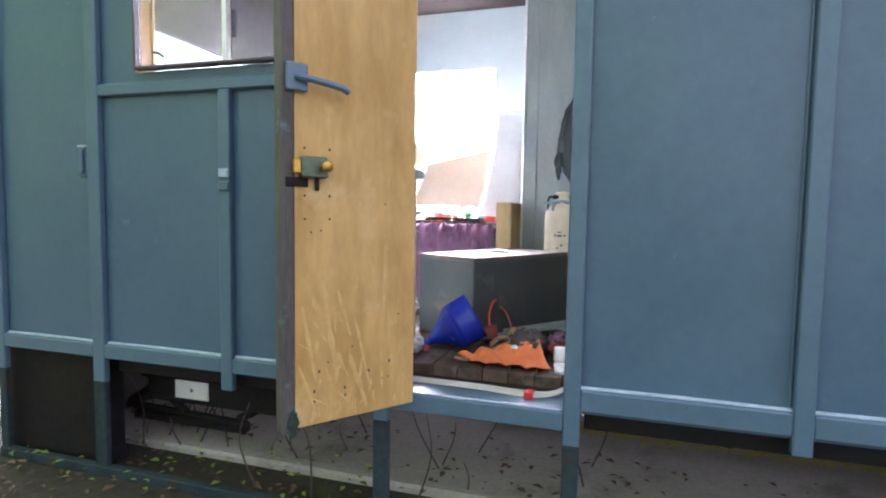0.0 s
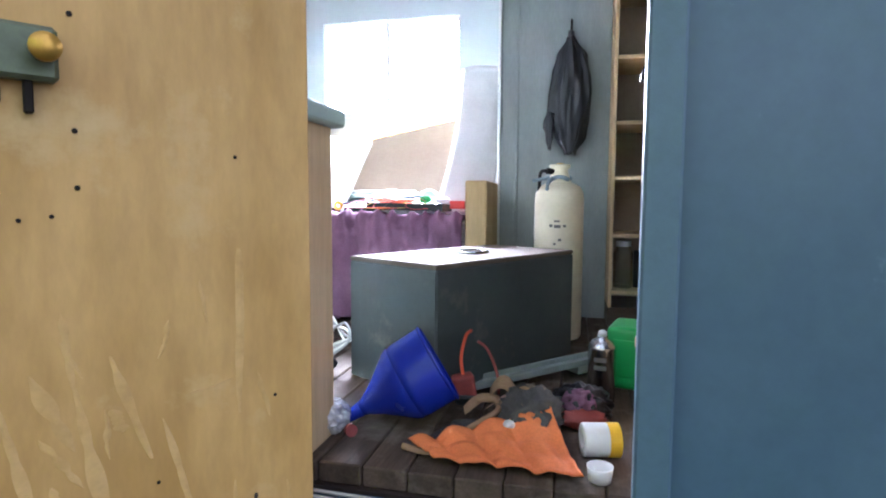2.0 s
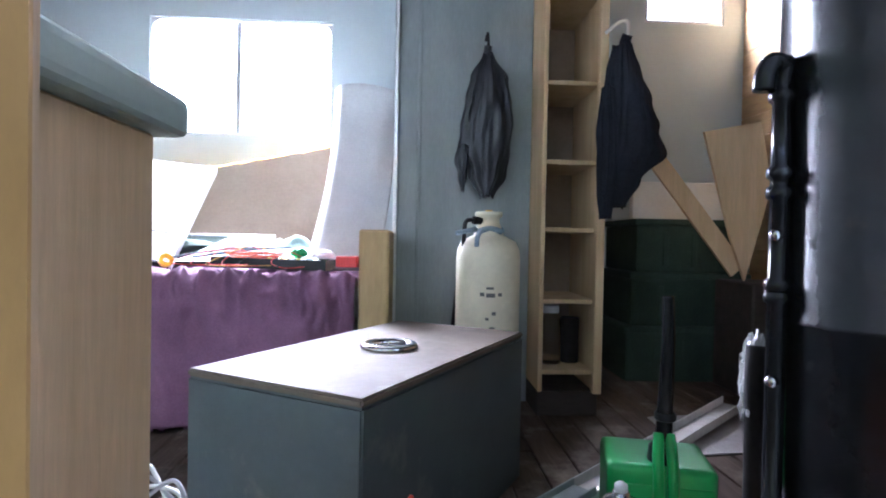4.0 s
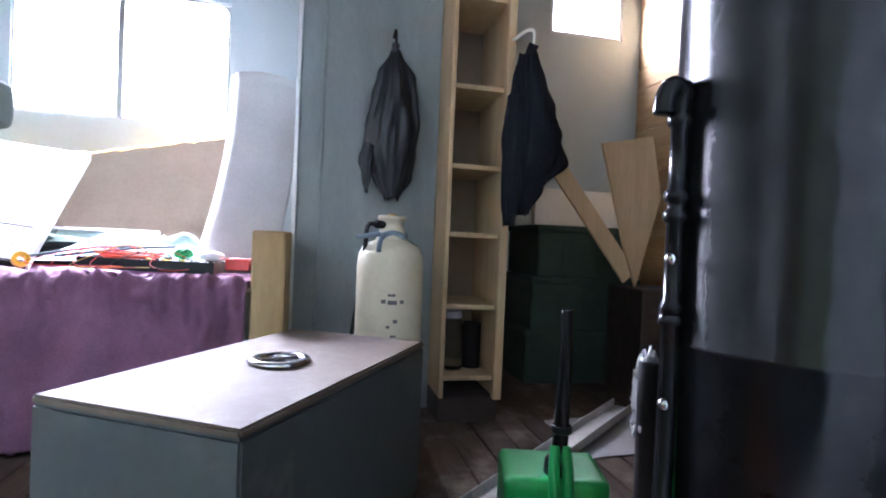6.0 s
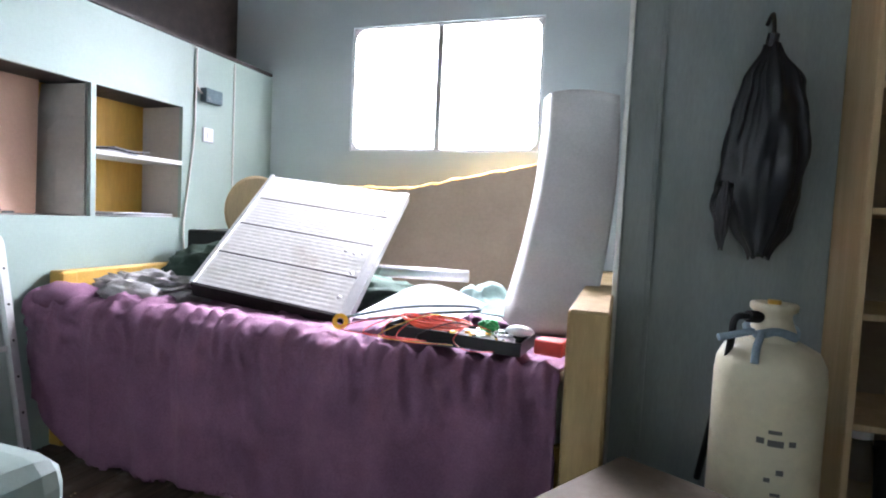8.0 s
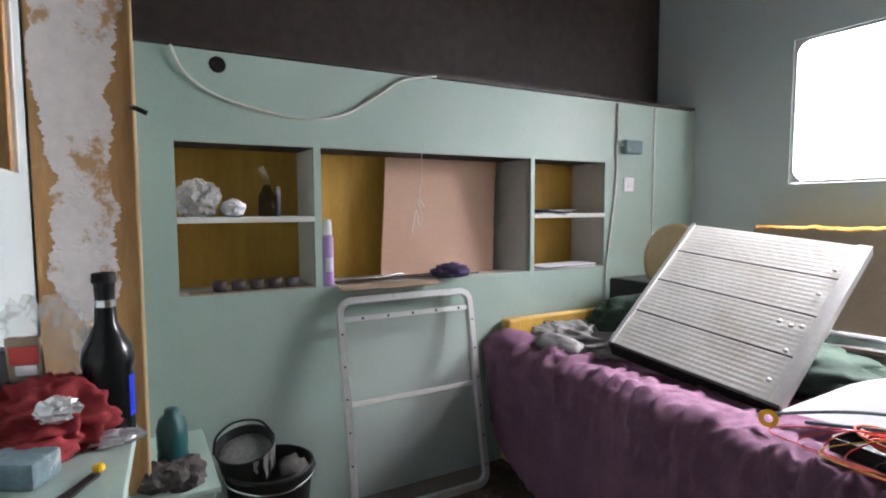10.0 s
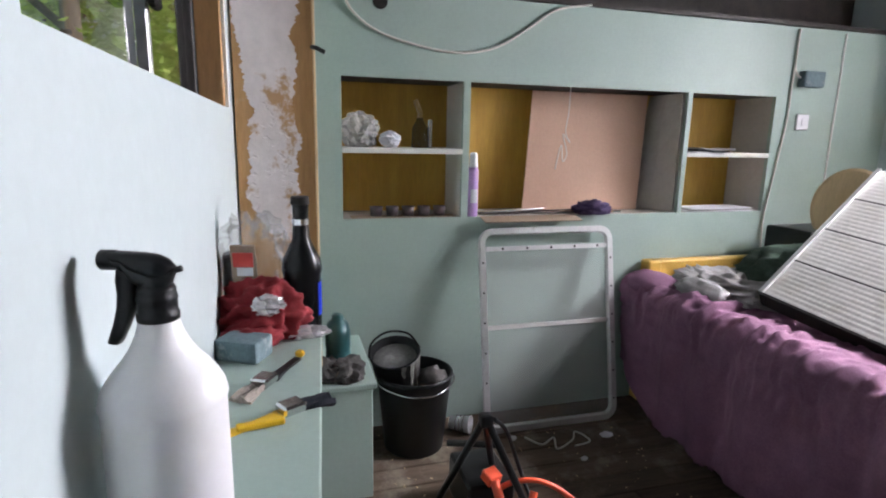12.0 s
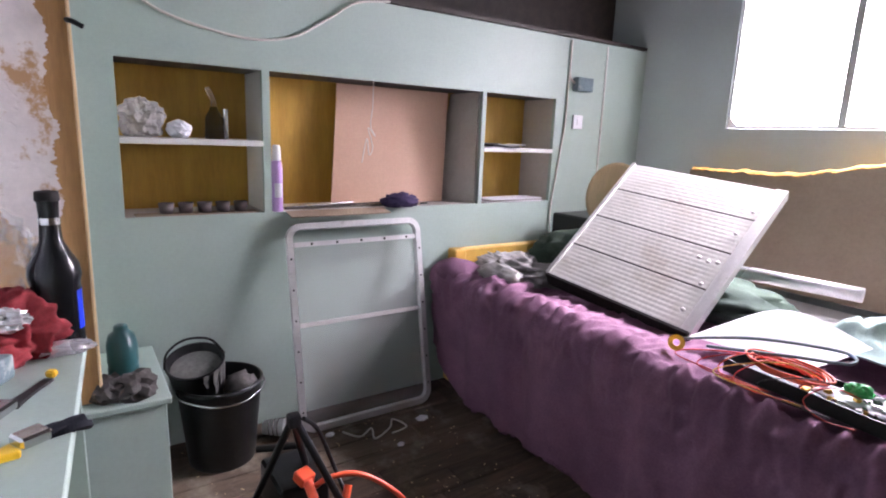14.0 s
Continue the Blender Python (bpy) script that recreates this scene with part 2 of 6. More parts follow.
    "red_orange": material("orange_red_cable", (0.80, 0.10, 0.035), (0.7, 0.08, 0.03), 0.4, fine=60, fine_mix=0.05, bump=0.05),
    "red_cloth": material("dark_red_cloth", (0.25, 0.016, 0.022), (0.18, 0.012, 0.018), 0.9, fine=130, fine_mix=0.2, bump=0.35),
    "foil": material("crumpled_foil", (0.74, 0.74, 0.76), (0.64, 0.64, 0.66), 0.28, metal=0.6, fine=60, fine_mix=0.1, bump=0.5),
    "paper": material("white_paper", (0.68, 0.68, 0.71), (0.62, 0.62, 0.66), 0.8, fine=40, fine_mix=0.03, bump=0.1),
    "card": material("brown_cardboard", (0.36, 0.285, 0.215), (0.31, 0.24, 0.18), 0.85, fine=60, fine_mix=0.08, bump=0.12, spec=0.12),
    "foam_orange": material("orange_foam_edge", (0.80, 0.46, 0.13), (0.7, 0.38, 0.09), 0.95, fine=90, fine_mix=0.2, bump=0.5),
    "foam": material("grey_foam_slab", (0.60, 0.585, 0.565), (0.52, 0.51, 0.495), 0.9, fine=110, fine_mix=0.1, bump=0.3, spec=0.12),
    "teal_cloth": material("pale_teal_cloth", (0.36, 0.49, 0.455), (0.29, 0.41, 0.38), 0.9, fine=120, fine_mix=0.12, bump=0.3, spec=0.12),
    "glove_cloth": material("dark_violet_cloth", (0.075, 0.055, 0.12), (0.05, 0.038, 0.085), 0.85, fine=120, fine_mix=0.2, bump=0.3, spec=0.12),
    "tie_cloth": material("pale_blue_cloth", (0.27, 0.34, 0.39), (0.20, 0.26, 0.31), 0.9, fine=120, fine_mix=0.15, bump=0.3, spec=0.12),
    "tan_board": material("dull_tan_board", (0.47, 0.33, 0.16), (0.38, 0.26, 0.12), 0.65, fine=18, fine_mix=0.12, bump=0.2, stretch=(5, 5, 0.6), scale=2.0, spec=0.2),
    "grey_cloth": material("grey_white_cloth", (0.38, 0.365, 0.36), (0.29, 0.28, 0.28), 0.9, fine=120, fine_mix=0.15, bump=0.3, spec=0.12),
    "green_cloth": material("dark_green_cloth", (0.055, 0.085, 0.065), (0.035, 0.055, 0.045), 0.9, fine=120, fine_mix=0.2, bump=0.3, spec=0.12),
    "chrome": material("bright_metal", (0.62, 0.62, 0.62), (0.5, 0.5, 0.5), 0.22, metal=1.0, fine=50, fine_mix=0.1, bump=0.06),
    "dirty_tin": material("dirty_tin", (0.11, 0.085, 0.085), (0.06, 0.05, 0.055), 0.5, metal=0.5, fine=40, fine_mix=0.25, bump=0.2),
    "dark_frame": material("dark_blue_frame", (0.022, 0.036, 0.040), (0.03, 0.05, 0.058), 0.7, fine=30, fine_mix=0.25, bump=0.3, scale=6, spots=(0.05, 0.04, 0.025), spot_scale=9, spec=0.2),
    "brass": material("yellow_brass", (0.70, 0.42, 0.08), (0.55, 0.32, 0.06), 0.35, metal=0.7, fine=50, fine_mix=0.15, bump=0.1),
    "lock_green": material("green_lock_enamel", (0.16, 0.19, 0.12), (0.11, 0.135, 0.09), 0.4, metal=0.4, fine=50, fine_mix=0.2, bump=0.15),
    "yellow_plastic": material("yellow_plastic", (0.85, 0.52, 0.02), (0.78, 0.45, 0.015), 0.4, fine=60, fine_mix=0.06, bump=0.05),
    "teal_plastic": material("teal_plastic", (0.012, 0.085, 0.09), (0.01, 0.065, 0.07), 0.4, fine=60, fine_mix=0.1, bump=0.05),
    "purple_plastic": material("lilac_plastic", (0.52, 0.33, 0.64), (0.45, 0.27, 0.57), 0.35, fine=60, fine_mix=0.05, bump=0.03),
    "slate_block": material("blue_grey_block", (0.13, 0.19, 0.21), (0.10, 0.15, 0.17), 0.8, fine=90, fine_mix=0.2, bump=0.3, spots=(0.3, 0.33, 0.33), spot_scale=16),
    "bristle": material("brush_bristle", (0.42, 0.36, 0.31), (0.32, 0.27, 0.23), 0.9, fine=200, fine_mix=0.25, bump=0.5),
    "concrete": material("concrete", (0.42, 0.39, 0.355), (0.34, 0.315, 0.285), 0.9, fine=40, fine_mix=0.15, bump=0.3, scale=1.2, spots=(0.15, 0.14, 0.11), spot_scale=2.0, spot_edge=(0.55, 0.75)),
    "earth": material("leafy_earth", (0.048, 0.038, 0.025), (0.03, 0.027, 0.017), 0.95, fine=30, fine_mix=0.4, bump=0.7, scale=1.5, spots=(0.07, 0.085, 0.03), spot_scale=1.2, depth=0.02),
    "moss": material("moss", (0.46, 0.41, 0.12), (0.34, 0.33, 0.09), 0.95, fine=60, fine_mix=0.3, bump=0.6),
    "leaf": leaf_material(),
    "dead_leaf": material("dead_leaf", (0.12, 0.075, 0.04), (0.075, 0.05, 0.028), 0.8, fine=60, fine_mix=0.2, bump=0.2, random_tint=0.4),
    "bark": material("bark", (0.10, 0.08, 0.06), (0.06, 0.05, 0.04), 0.9, fine=30, fine_mix=0.35, bump=0.7, stretch=(4, 4, 0.8), depth=0.02),
    "film": film_material(),
    "clear_film": film_material("clear_film", 0.17),
    "dusty_glass": film_material("dusty_sash_glass", 0.09),
    "clear_plastic": glass("clear_plastic", (0.92, 0.93, 0.92), 0.12),
    "pane": glass("window_pane", (0.97, 0.99, 0.98), 0.01),
    "dried_paint": material("dried_grey_paint", (0.20, 0.20, 0.19), (0.11, 0.105, 0.095), 0.6, fine=40, fine_mix=0.35, bump=0.35),
    "bottle_glass": glass("dusky_bottle_glass", (0.30, 0.29, 0.28), 0.04),
    "print": material("grey_print", (0.12, 0.115, 0.11), None, 0.8, bump=0),
    "rust_red": material("dull_red_plastic", (0.30, 0.05, 0.04), (0.24, 0.04, 0.035), 0.6, fine=60, fine_mix=0.15, bump=0.15),
}


# ---- building blocks ----
BASES = {}


def thing(name, base, label, category, group="", kind=""):
    ob = new(name)
    ob.empty_display_size = 0.1
    ob.location = PLAN * Vector(base)
    BASES[ob] = Vector(base)
    return tagged(ob, label, category, group, kind)


def part(name, bm, mat, parent=None, label="", smooth=False, base=None):
    """Links a bmesh, whose points are given in the world, as one mesh under a thing or a part."""
    me = bpy.data.meshes.new(name)
    origin = Vector(base) if base else BASES.get(parent, Vector()).copy()
    bmesh.ops.recalc_face_normals(bm, faces=bm.faces)
    bmesh.ops.translate(bm, verts=bm.verts, vec=-origin)
    bmesh.ops.scale(bm, verts=bm.verts, vec=(PLAN, PLAN, PLAN))
    bm.to_mesh(me)
    bm.free()
    if smooth:
        me.shade_smooth()
    me.materials.append(M[mat] if isinstance(mat, str) else mat)
    ob = new(name, me)
    BASES[ob] = origin
    if parent:
        ob.parent = parent
    else:
        ob.location = PLAN * origin
    if label:
        ob["label"] = label
    return ob


def solid(name, bm, mat, base, label, category, group="", kind="", smooth=False):
    """A top-level thing of one mesh."""
    return tagged(part(name, bm, mat, None, "", smooth, base), label, category, group, kind)


def box(x0, x1, y0, y1, z0, z1, bevel=0.0, bm=None, m=None, seg=1):
    own = bmesh.new()
    bmesh.ops.create_cube(own, size=1)
    bmesh.ops.scale(own, verts=own.verts, vec=(x1 - x0, y1 - y0, z1 - z0))
    bmesh.ops.translate(own, verts=own.verts, vec=((x0 + x1) / 2, (y0 + y1) / 2, (z0 + z1) / 2))
    if bevel:
        bmesh.ops.bevel(own, geom=own.edges[:], offset=bevel, segments=seg, affect="EDGES", profile=0.7)
    if m:
        bmesh.ops.transform(own, matrix=m, verts=own.verts)
    return own if bm is None else joined(bm, own)


def joined(bm, other):
    me = bpy.data.meshes.new("joint")
    other.to_mesh(me)
    other.free()
    bm.from_mesh(me)
    bpy.data.meshes.remove(me)
    return bm


def lathe(profile, m=None, seg=32, bm=None, squash=1.0):
    """Turns (radius, height) pairs round the z axis; m places it."""
    own = bmesh.new()
    rings = []
    for r, z in profile:
        rings.append([own.verts.new((r * math.cos(2 * math.pi * k / seg), r * squash * math.sin(2 * math.pi * k / seg), z)) for k in range(seg)] if r > 1e-5 else [own.verts.new((0, 0, z))])
    for a, b in zip(rings, rings[1:]):
        for k in range(seg):
            q = [a[k % len(a)], a[(k + 1) % len(a)], b[(k + 1) % len(b)], b[k % len(b)]]
            q = list(dict.fromkeys(q))
            if len(q) > 2:
                own.faces.new(q)
    if m:
        bmesh.ops.transform(own, matrix=m, verts=own.verts)
    return own if bm is None else joined(bm, own)


def smooth_path(points, steps=8):
    """A rounded line through the points."""
    pts = [Vector(p) for p in points]
    if len(pts) < 3:
        return pts
    out = []
    for i in range(len(pts) - 1):
        p0, p1, p2, p3 = pts[max(0, i - 1)], pts[i], pts[i + 1], pts[min(len(pts) - 1, i + 2)]
        for k in range(steps):
            t = k / steps
            out.append(0.5 * ((2 * p1) + (p2 - p0) * t + (2 * p0 - 5 * p1 + 4 * p2 - p3) * t * t + (3 * p1 - p0 - 3 * p2 + p3) * t ** 3))
    return out + [pts[-1]]


def tube(points, r, seg=8, bm=None, rounded=True, radii=None):
    """A round bar along a line."""
    own = bmesh.new()
    pts = smooth_path(points) if rounded else [Vector(p) for p in points]
    rings, side = [], None
    for i, p in enumerate(pts):
        d = (pts[min(i + 1, len(pts) - 1)] - pts[max(i - 1, 0)]).normalized()
        side = (side - d * side.dot(d)) if side else d.orthogonal()
        side.normalize()
        up = d.cross(side)
        f = i / max(1, len(pts) - 1)
        rad = r if radii is None else r * (radii[0] + (radii[1] - radii[0]) * f)
        rings.append([own.verts.new(p + rad * (side * math.cos(2 * math.pi * k / seg) + up * math.sin(2 * math.pi * k / seg))) for k in range(seg)])
    for a, b in zip(rings, rings[1:]):
        for k in range(seg):
            own.faces.new((a[k], a[(k + 1) % seg], b[(k + 1) % seg], b[k]))
    own.faces.new(rings[0]), own.faces.new(rings[-1])
    return own if bm is None else joined(bm, own)


def sheet(nu, nv, place, thick=0.004):
    """A grid of points place(u, v), given a thickness."""
    own = bmesh.new()
    vs = [[own.verts.new(place(i / nu, j / nv)) for j in range(nv + 1)] for i in range(nu + 1)]
    for i in range(nu):
        for j in range(nv):
            own.faces.new((vs[i][j], vs[i + 1][j], vs[i + 1][j + 1], vs[i][j + 1]))
    if thick:
        bmesh.ops.recalc_face_normals(own, faces=own.faces)
        bmesh.ops.solidify(own, geom=own.faces[:], thickness=thick)
    return own


def lump(cx, cy, cz, rx, ry, rz, rough=0.25, freq=6.0, seed=0.0, sub=3, flat=None):
    """A crumpled mass, with sharp folds, resting on height flat."""
    own = bmesh.new()
    bmesh.ops.create_icosphere(own, subdivisions=sub, radius=1)
    for v in own.verts:
        n = v.co.normalized()
        k = 1 + rough * (1 - 2 * abs(noise.noise(n * freq * 0.35 + Vector((seed, 0, seed))))) + rough * 0.5 * noise.noise(n * freq + Vector((0, seed, 3)))
        v.co = Vector((cx + n.x * rx * k, cy + n.y * ry * k, cz + n.z * rz * k))
        if flat is not None:
            v.co.z = max(v.co.z, flat)
    return own


def wall(name, axis, at, thick, lo, hi, z0, z1, holes, mat):
    """An upright wall with openings: axis is the one it faces. Holes are (lo, hi, z0, z1)."""
    own = bmesh.new()
    cuts = sorted({lo, hi, *[h[0] for h in holes], *[h[1] for h in holes]})
    for a, b in zip(cuts, cuts[1:]):
        mid = (a + b) / 2
        spans, z = [], z0
        for h in sorted((h for h in holes if h[0] < mid < h[1]), key=lambda h: h[2]):
            spans.append((z, h[2]))
            z = h[3]
        spans.append((z, z1))
        for p, q in spans:
            if q - p > 1e-4:
                if axis == "y":
                    box(a, b, at, at + thick, p, q, 0, own)
                else:
                    box(at, at + thick, a, b, p, q, 0, own)
    bmesh.ops.remove_doubles(own, verts=own.verts, dist=1e-5)
    return tagged(part(name, own, mat), kind="structure")


# ---- large structure ----
ROOF, LEFT, RIGHT, FRONT, BACK = 2.25, -2.02, 1.94, 2.49, 5.21
DOOR0, DOOR1 = -0.085, 0.497
WIN_F = (-1.25, -0.21, 1.128, 1.80)      # window beside the door
WIN_B = (-1.31, -0.345, 1.157, 1.775)   # window over the bed
WIN_S = (1.36, 1.81, 1.84, 2.16)        # small high window

tagged(wall("wall_front_inner", "y", 2.465, 0.025, LEFT, 2.6, -0.05, ROOF, [(DOOR0, 0.549, -0.05, 2.05), WIN_F], "pale"), "pale painted inner wall with a window and the doorway", "wall")
tagged(wall("wall_front_outer", "y", 2.44, 0.0245, LEFT - 0.03, 6.0, -0.06, ROOF + 0.1, [(DOOR0, 0.549, -0.06, 2.05), (-1.225, -0.235, 1.13, 1.78)], "blue"), "blue painted metal side of the trailer", "wall")
tagged(wall("wall_back", "y", BACK, 0.05, LEFT, RIGHT, -0.05, ROOF, [WIN_B, WIN_S], "pale"), "pale grey painted wall with a bright window over the bed", "wall")
tagged(wall("wall_end", "x", LEFT - 0.03, 0.03, 2.465, BACK + 0.05, -0.05, ROOF, [], "dark_wood"), "dark wooden end wall behind the shelves", "wall")
tagged(wall("wall_right", "x", RIGHT, 0.04, FRONT, BACK + 0.05, -0.05, ROOF, [], "plank_wall"), "pale wooden plank partition", "wall")
ceil = box(LEFT - 0.03, RIGHT + 0.04, 2.465, BACK + 0.05, ROOF, ROOF + 0.05)
tagged(part("ceiling", ceil, "dark_wood"), "dark brown ceiling of the trailer", "ceiling", kind="structure")
base_floor = box(LEFT, 6.0, 2.60, BACK + 0.05, -0.09, -0.046)
floor = tagged(part("floor", base_floor, "dark_wood"), "worn dark wooden plank floor", "floor", kind="structure")
ground_bm = bmesh.new()
bmesh.ops.create_grid(ground_bm, x_segments=2, y_segments=2, size=300)
bmesh.ops.translate(ground_bm, verts=ground_bm.verts, vec=(0, 0, -0.58))
tagged(part("ground", ground_bm, "earth"), "dark leafy earth", "ground", kind="structure")
# pale overcast sky low behind the bed window
sky_glow = bpy.data.materials.new("overcast_sky")
sky_glow.use_nodes = True
sky_glow.node_tree.nodes["Principled BSDF"].inputs["Base Color"].default_value = (0, 0, 0, 1)
sky_glow.node_tree.nodes["Principled BSDF"].inputs["Emission Color"].default_value = (0.95, 0.98, 1.0, 1)
sky_glow.node_tree.nodes["Principled BSDF"].inputs["Emission Strength"].default_value = 4.0
tagged(part("backdrop", box(-7.0, 6.0, 7.0, 7.02, 0.9, 3.0), sky_glow), "pale overcast sky behind the trailer", "sky", kind="structure")
tagged(part("pavement", box(-9, 12, 2.78, 14, -0.70, -0.565, 0.01), "concrete"), "grey concrete slab under the trailer", "pavement", kind="structure")


# ---- trailer outside: frame, rails, door ----
def bar(name, parent, x0, x1, y0, y1, z0, z1, mat="blue_dark", bevel=0.004, label=""):
    return part(name, box(x0, x1, y0, y1, z0, z1, bevel), mat, parent, label)


def trailer_frame():
    t = thing("trailer_frame", (-0.8, 2.42, -0.58), "blue painted steel frame of posts and rails round the trailer side", "frame", kind="structure")
    for x0, x1, z0, z1 in ((-2.06, -2.015, -0.56, 2.35), (-1.488, -1.425, -0.56, 2.35), (-0.83, -0.778, -0.13, 1.04),
                           (-0.176, -0.117, -0.58, 2.35), (0.495, 0.548, -0.58, 2.35), (1.146, 1.20, -0.10, 2.35), (1.90, 1.96, -0.58, 2.35), (2.6, 2.66, -0.2, 2.35)):
        # long posts get a darker foot below the lower rail
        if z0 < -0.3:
            bar("post_foot", t, x0, x1, 2.4085, 2.4375, z0, -0.165, "dark_frame")
        bar("post", t, x0, x1, 2.408, 2.438, max(z0, -0.1645), z1)
    for x0, x1, z0, z1 in ((-2.015, -1.488, -0.06, 0.0), (-1.425, -0.83, -0.06, 0.0), (-0.778, -0.176, -0.06, 0.0), (0.548, 1.146, -0.045, 0.024), (1.20, 1.90, -0.045, 0.024), (1.96, 2.6, -0.045, 0.024), (2.66, 6.0, -0.045, 0.024),
                           (-1.425, -0.176, 1.04, 1.085)):
        bar("rail", t, x0, x1, 2.410, 2.437, z0, z1)
        # raised weld bead along the upper edge; low ones carry a painted sky highlight
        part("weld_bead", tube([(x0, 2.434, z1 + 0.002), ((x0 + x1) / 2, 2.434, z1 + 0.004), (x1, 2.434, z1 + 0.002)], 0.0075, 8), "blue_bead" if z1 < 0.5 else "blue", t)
    bar("jamb_filler", t, 0.518, 0.5485, 2.4385, 2.4885, -0.05, 2.049, "blue_dark", 0.002)
    bar("ground_rail", t, -2.06, 1.0, 2.40, 2.44, -0.58, -0.535, "dark_frame")
    # sill channel under the doorway
    bar("sill", t, -0.117, 0.494, 2.405, 2.60, -0.115, -0.052)
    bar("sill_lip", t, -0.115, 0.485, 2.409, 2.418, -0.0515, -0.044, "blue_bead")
    # hatch latch and hinge
    lt = part("latch", box(-1.545, -1.50, 2.42, 2.439, 0.71, 0.84, 0.003), "blue", t, "worn metal latch plate")
    part("latch_bolt", box(-1.532, -1.513, 2.405, 2.4195, 0.725, 0.825, 0.004), "blue_dark", lt)
    part("latch_rim", box(-1.548, -1.497, 2.416, 2.4195, 0.835, 0.843, 0.001), "blue_bead", lt)
    for dz in (0, 0.05):
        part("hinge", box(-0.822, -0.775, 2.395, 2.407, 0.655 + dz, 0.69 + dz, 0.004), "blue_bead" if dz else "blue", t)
    # panel seam strip right of the doorway
    part("seam_strip", box(1.136, 1.144, 2.433, 2.4395, 0.01, 2.34, 0.002), "blue_dark", t)
    return t


trailer_frame()
tagged(part("roof", box(LEFT - 0.06, 6.0, 2.38, BACK + 0.1, ROOF + 0.051, ROOF + 0.13, 0.01), "blue"), "blue trailer roof", "roof", kind="structure")
tagged(part("wall_back_outer", box(RIGHT + 0.05, 6.0, BACK, BACK + 0.05, -0.06, ROOF + 0.05), "blue"), "blue far side of the trailer", "wall", kind="structure")
tagged(part("wall_far_end", box(6.0, 6.05, 2.44, BACK + 0.05, -0.06, ROOF + 0.05), "blue"), "blue end of the trailer", "wall", kind="structure")


def window(name, hole, y0, y1, mat, mull, label, rounded=0.0, bar_w=0.025, frame_w=0.03, bar_mat=None):
    a, b, c, d = hole
    w = tagged(new(name), label, "window", kind="structure")
    w.location = PLAN * Vector((a, y0, c))
    BASES[w] = Vector((a, y0, c))
    bm = bmesh.new()
    for q in ((a, b, c, c + frame_w), (a, b, d - frame_w, d), (a, a + frame_w, c + frame_w, d - frame_w), (b - frame_w, b, c + frame_w, d - frame_w)):
        box(q[0], q[1], y0, y1, q[2], q[3], 0.003, bm)
    if rounded:
        for cx, sx in ((a + frame_w, 1), (b - frame_w, -1)):
            for cz, sz in ((c + frame_w, 1), (d - frame_w, -1)):
                pts = [(cx, cz)] + [(cx + sx * rounded * (1 - math.cos(t)), cz + sz * rounded * (1 - math.sin(t))) for t in [k * math.pi / 16 for k in range(9)]]
                f = [bm.verts.new((px, y0 + 0.004, pz)) for px, pz in pts]
                g = [bm.verts.new((px, y1 - 0.004, pz)) for px, pz in pts]
                bm.faces.new(f), bm.faces.new(g)
                for k in range(len(f)):
                    bm.faces.new((f[k], f[(k + 1) % len(f)], g[(k + 1) % len(f)], g[k]))
    part("window_frame", bm, mat, w)
    if mull:
        part("mullion", box(mull - bar_w / 2, mull + bar_w / 2, y0 + 0.002, y1 - 0.002, c + frame_w, d - frame_w, 0.002), bar_mat or mat, w)
    for lo, hi in ([(a, mull), (mull, b)] if mull else [(a, b)]):
        p = part("pane", box(lo + 0.02, hi - 0.015, (y0 + y1) / 2 - 0.002, (y0 + y1) / 2 + 0.002, c + 0.02, d - 0.02), "pane", w)
        p.visible_shadow = False
    return w


window("window_1", (WIN_B[0] + 0.002, WIN_B[1] - 0.002, WIN_B[2] + 0.002, WIN_B[3] - 0.002), 5.215, 5.245, "alu_frame", -0.845, "sliding window of two panes with rounded aluminium frame", 0.05, 0.03, 0.012)
wf = window("window_2", (-1.223, -0.237, 1.132, 1.778), 2.40, 2.436, "door_edge", -0.79, "two-pane window in a dark wooden frame", 0, 0.020, 0.012, "alu_frame")
part("catch", box(-0.80, -0.765, 2.437, 2.452, 1.24, 1.34, 0.004), "steel_dark", wf)
part("reveal", box(WIN_F[0], WIN_F[0] + 0.030, 2.4372, 2.489, WIN_F[2], WIN_F[3], 0.002), "bare_board", wf, "brown wooden window reveal")
part("reveal_edge", box(WIN_F[0] - 0.018, WIN_F[0] - 0.001, 2.4905, 2.496, WIN_F[2], WIN_F[3], 0.001), "white_paint", wf, "cream painted edge strip")
window("window_3", (WIN_S[0] + 0.002, WIN_S[1] - 0.002, WIN_S[2] + 0.002, WIN_S[3] - 0.002), 5.215, 5.245, "alu_frame", None, "small high window with a plain frame", 0, 0.02, 0.02)

# timber jamb inside the doorway
tagged(part("door_lining", box(-0.0845, -0.076, 2.432, 2.4885, -0.05, 2.0195, 0.002), "timber"), "pale timber lining of the doorway", "door lining", kind="structure")
tagged(part("door_head", box(-0.084, 0.502, 2.44, 2.489, 2.02, 2.049, 0.003), "timber"), "pale timber door head", "door head", kind="structure")


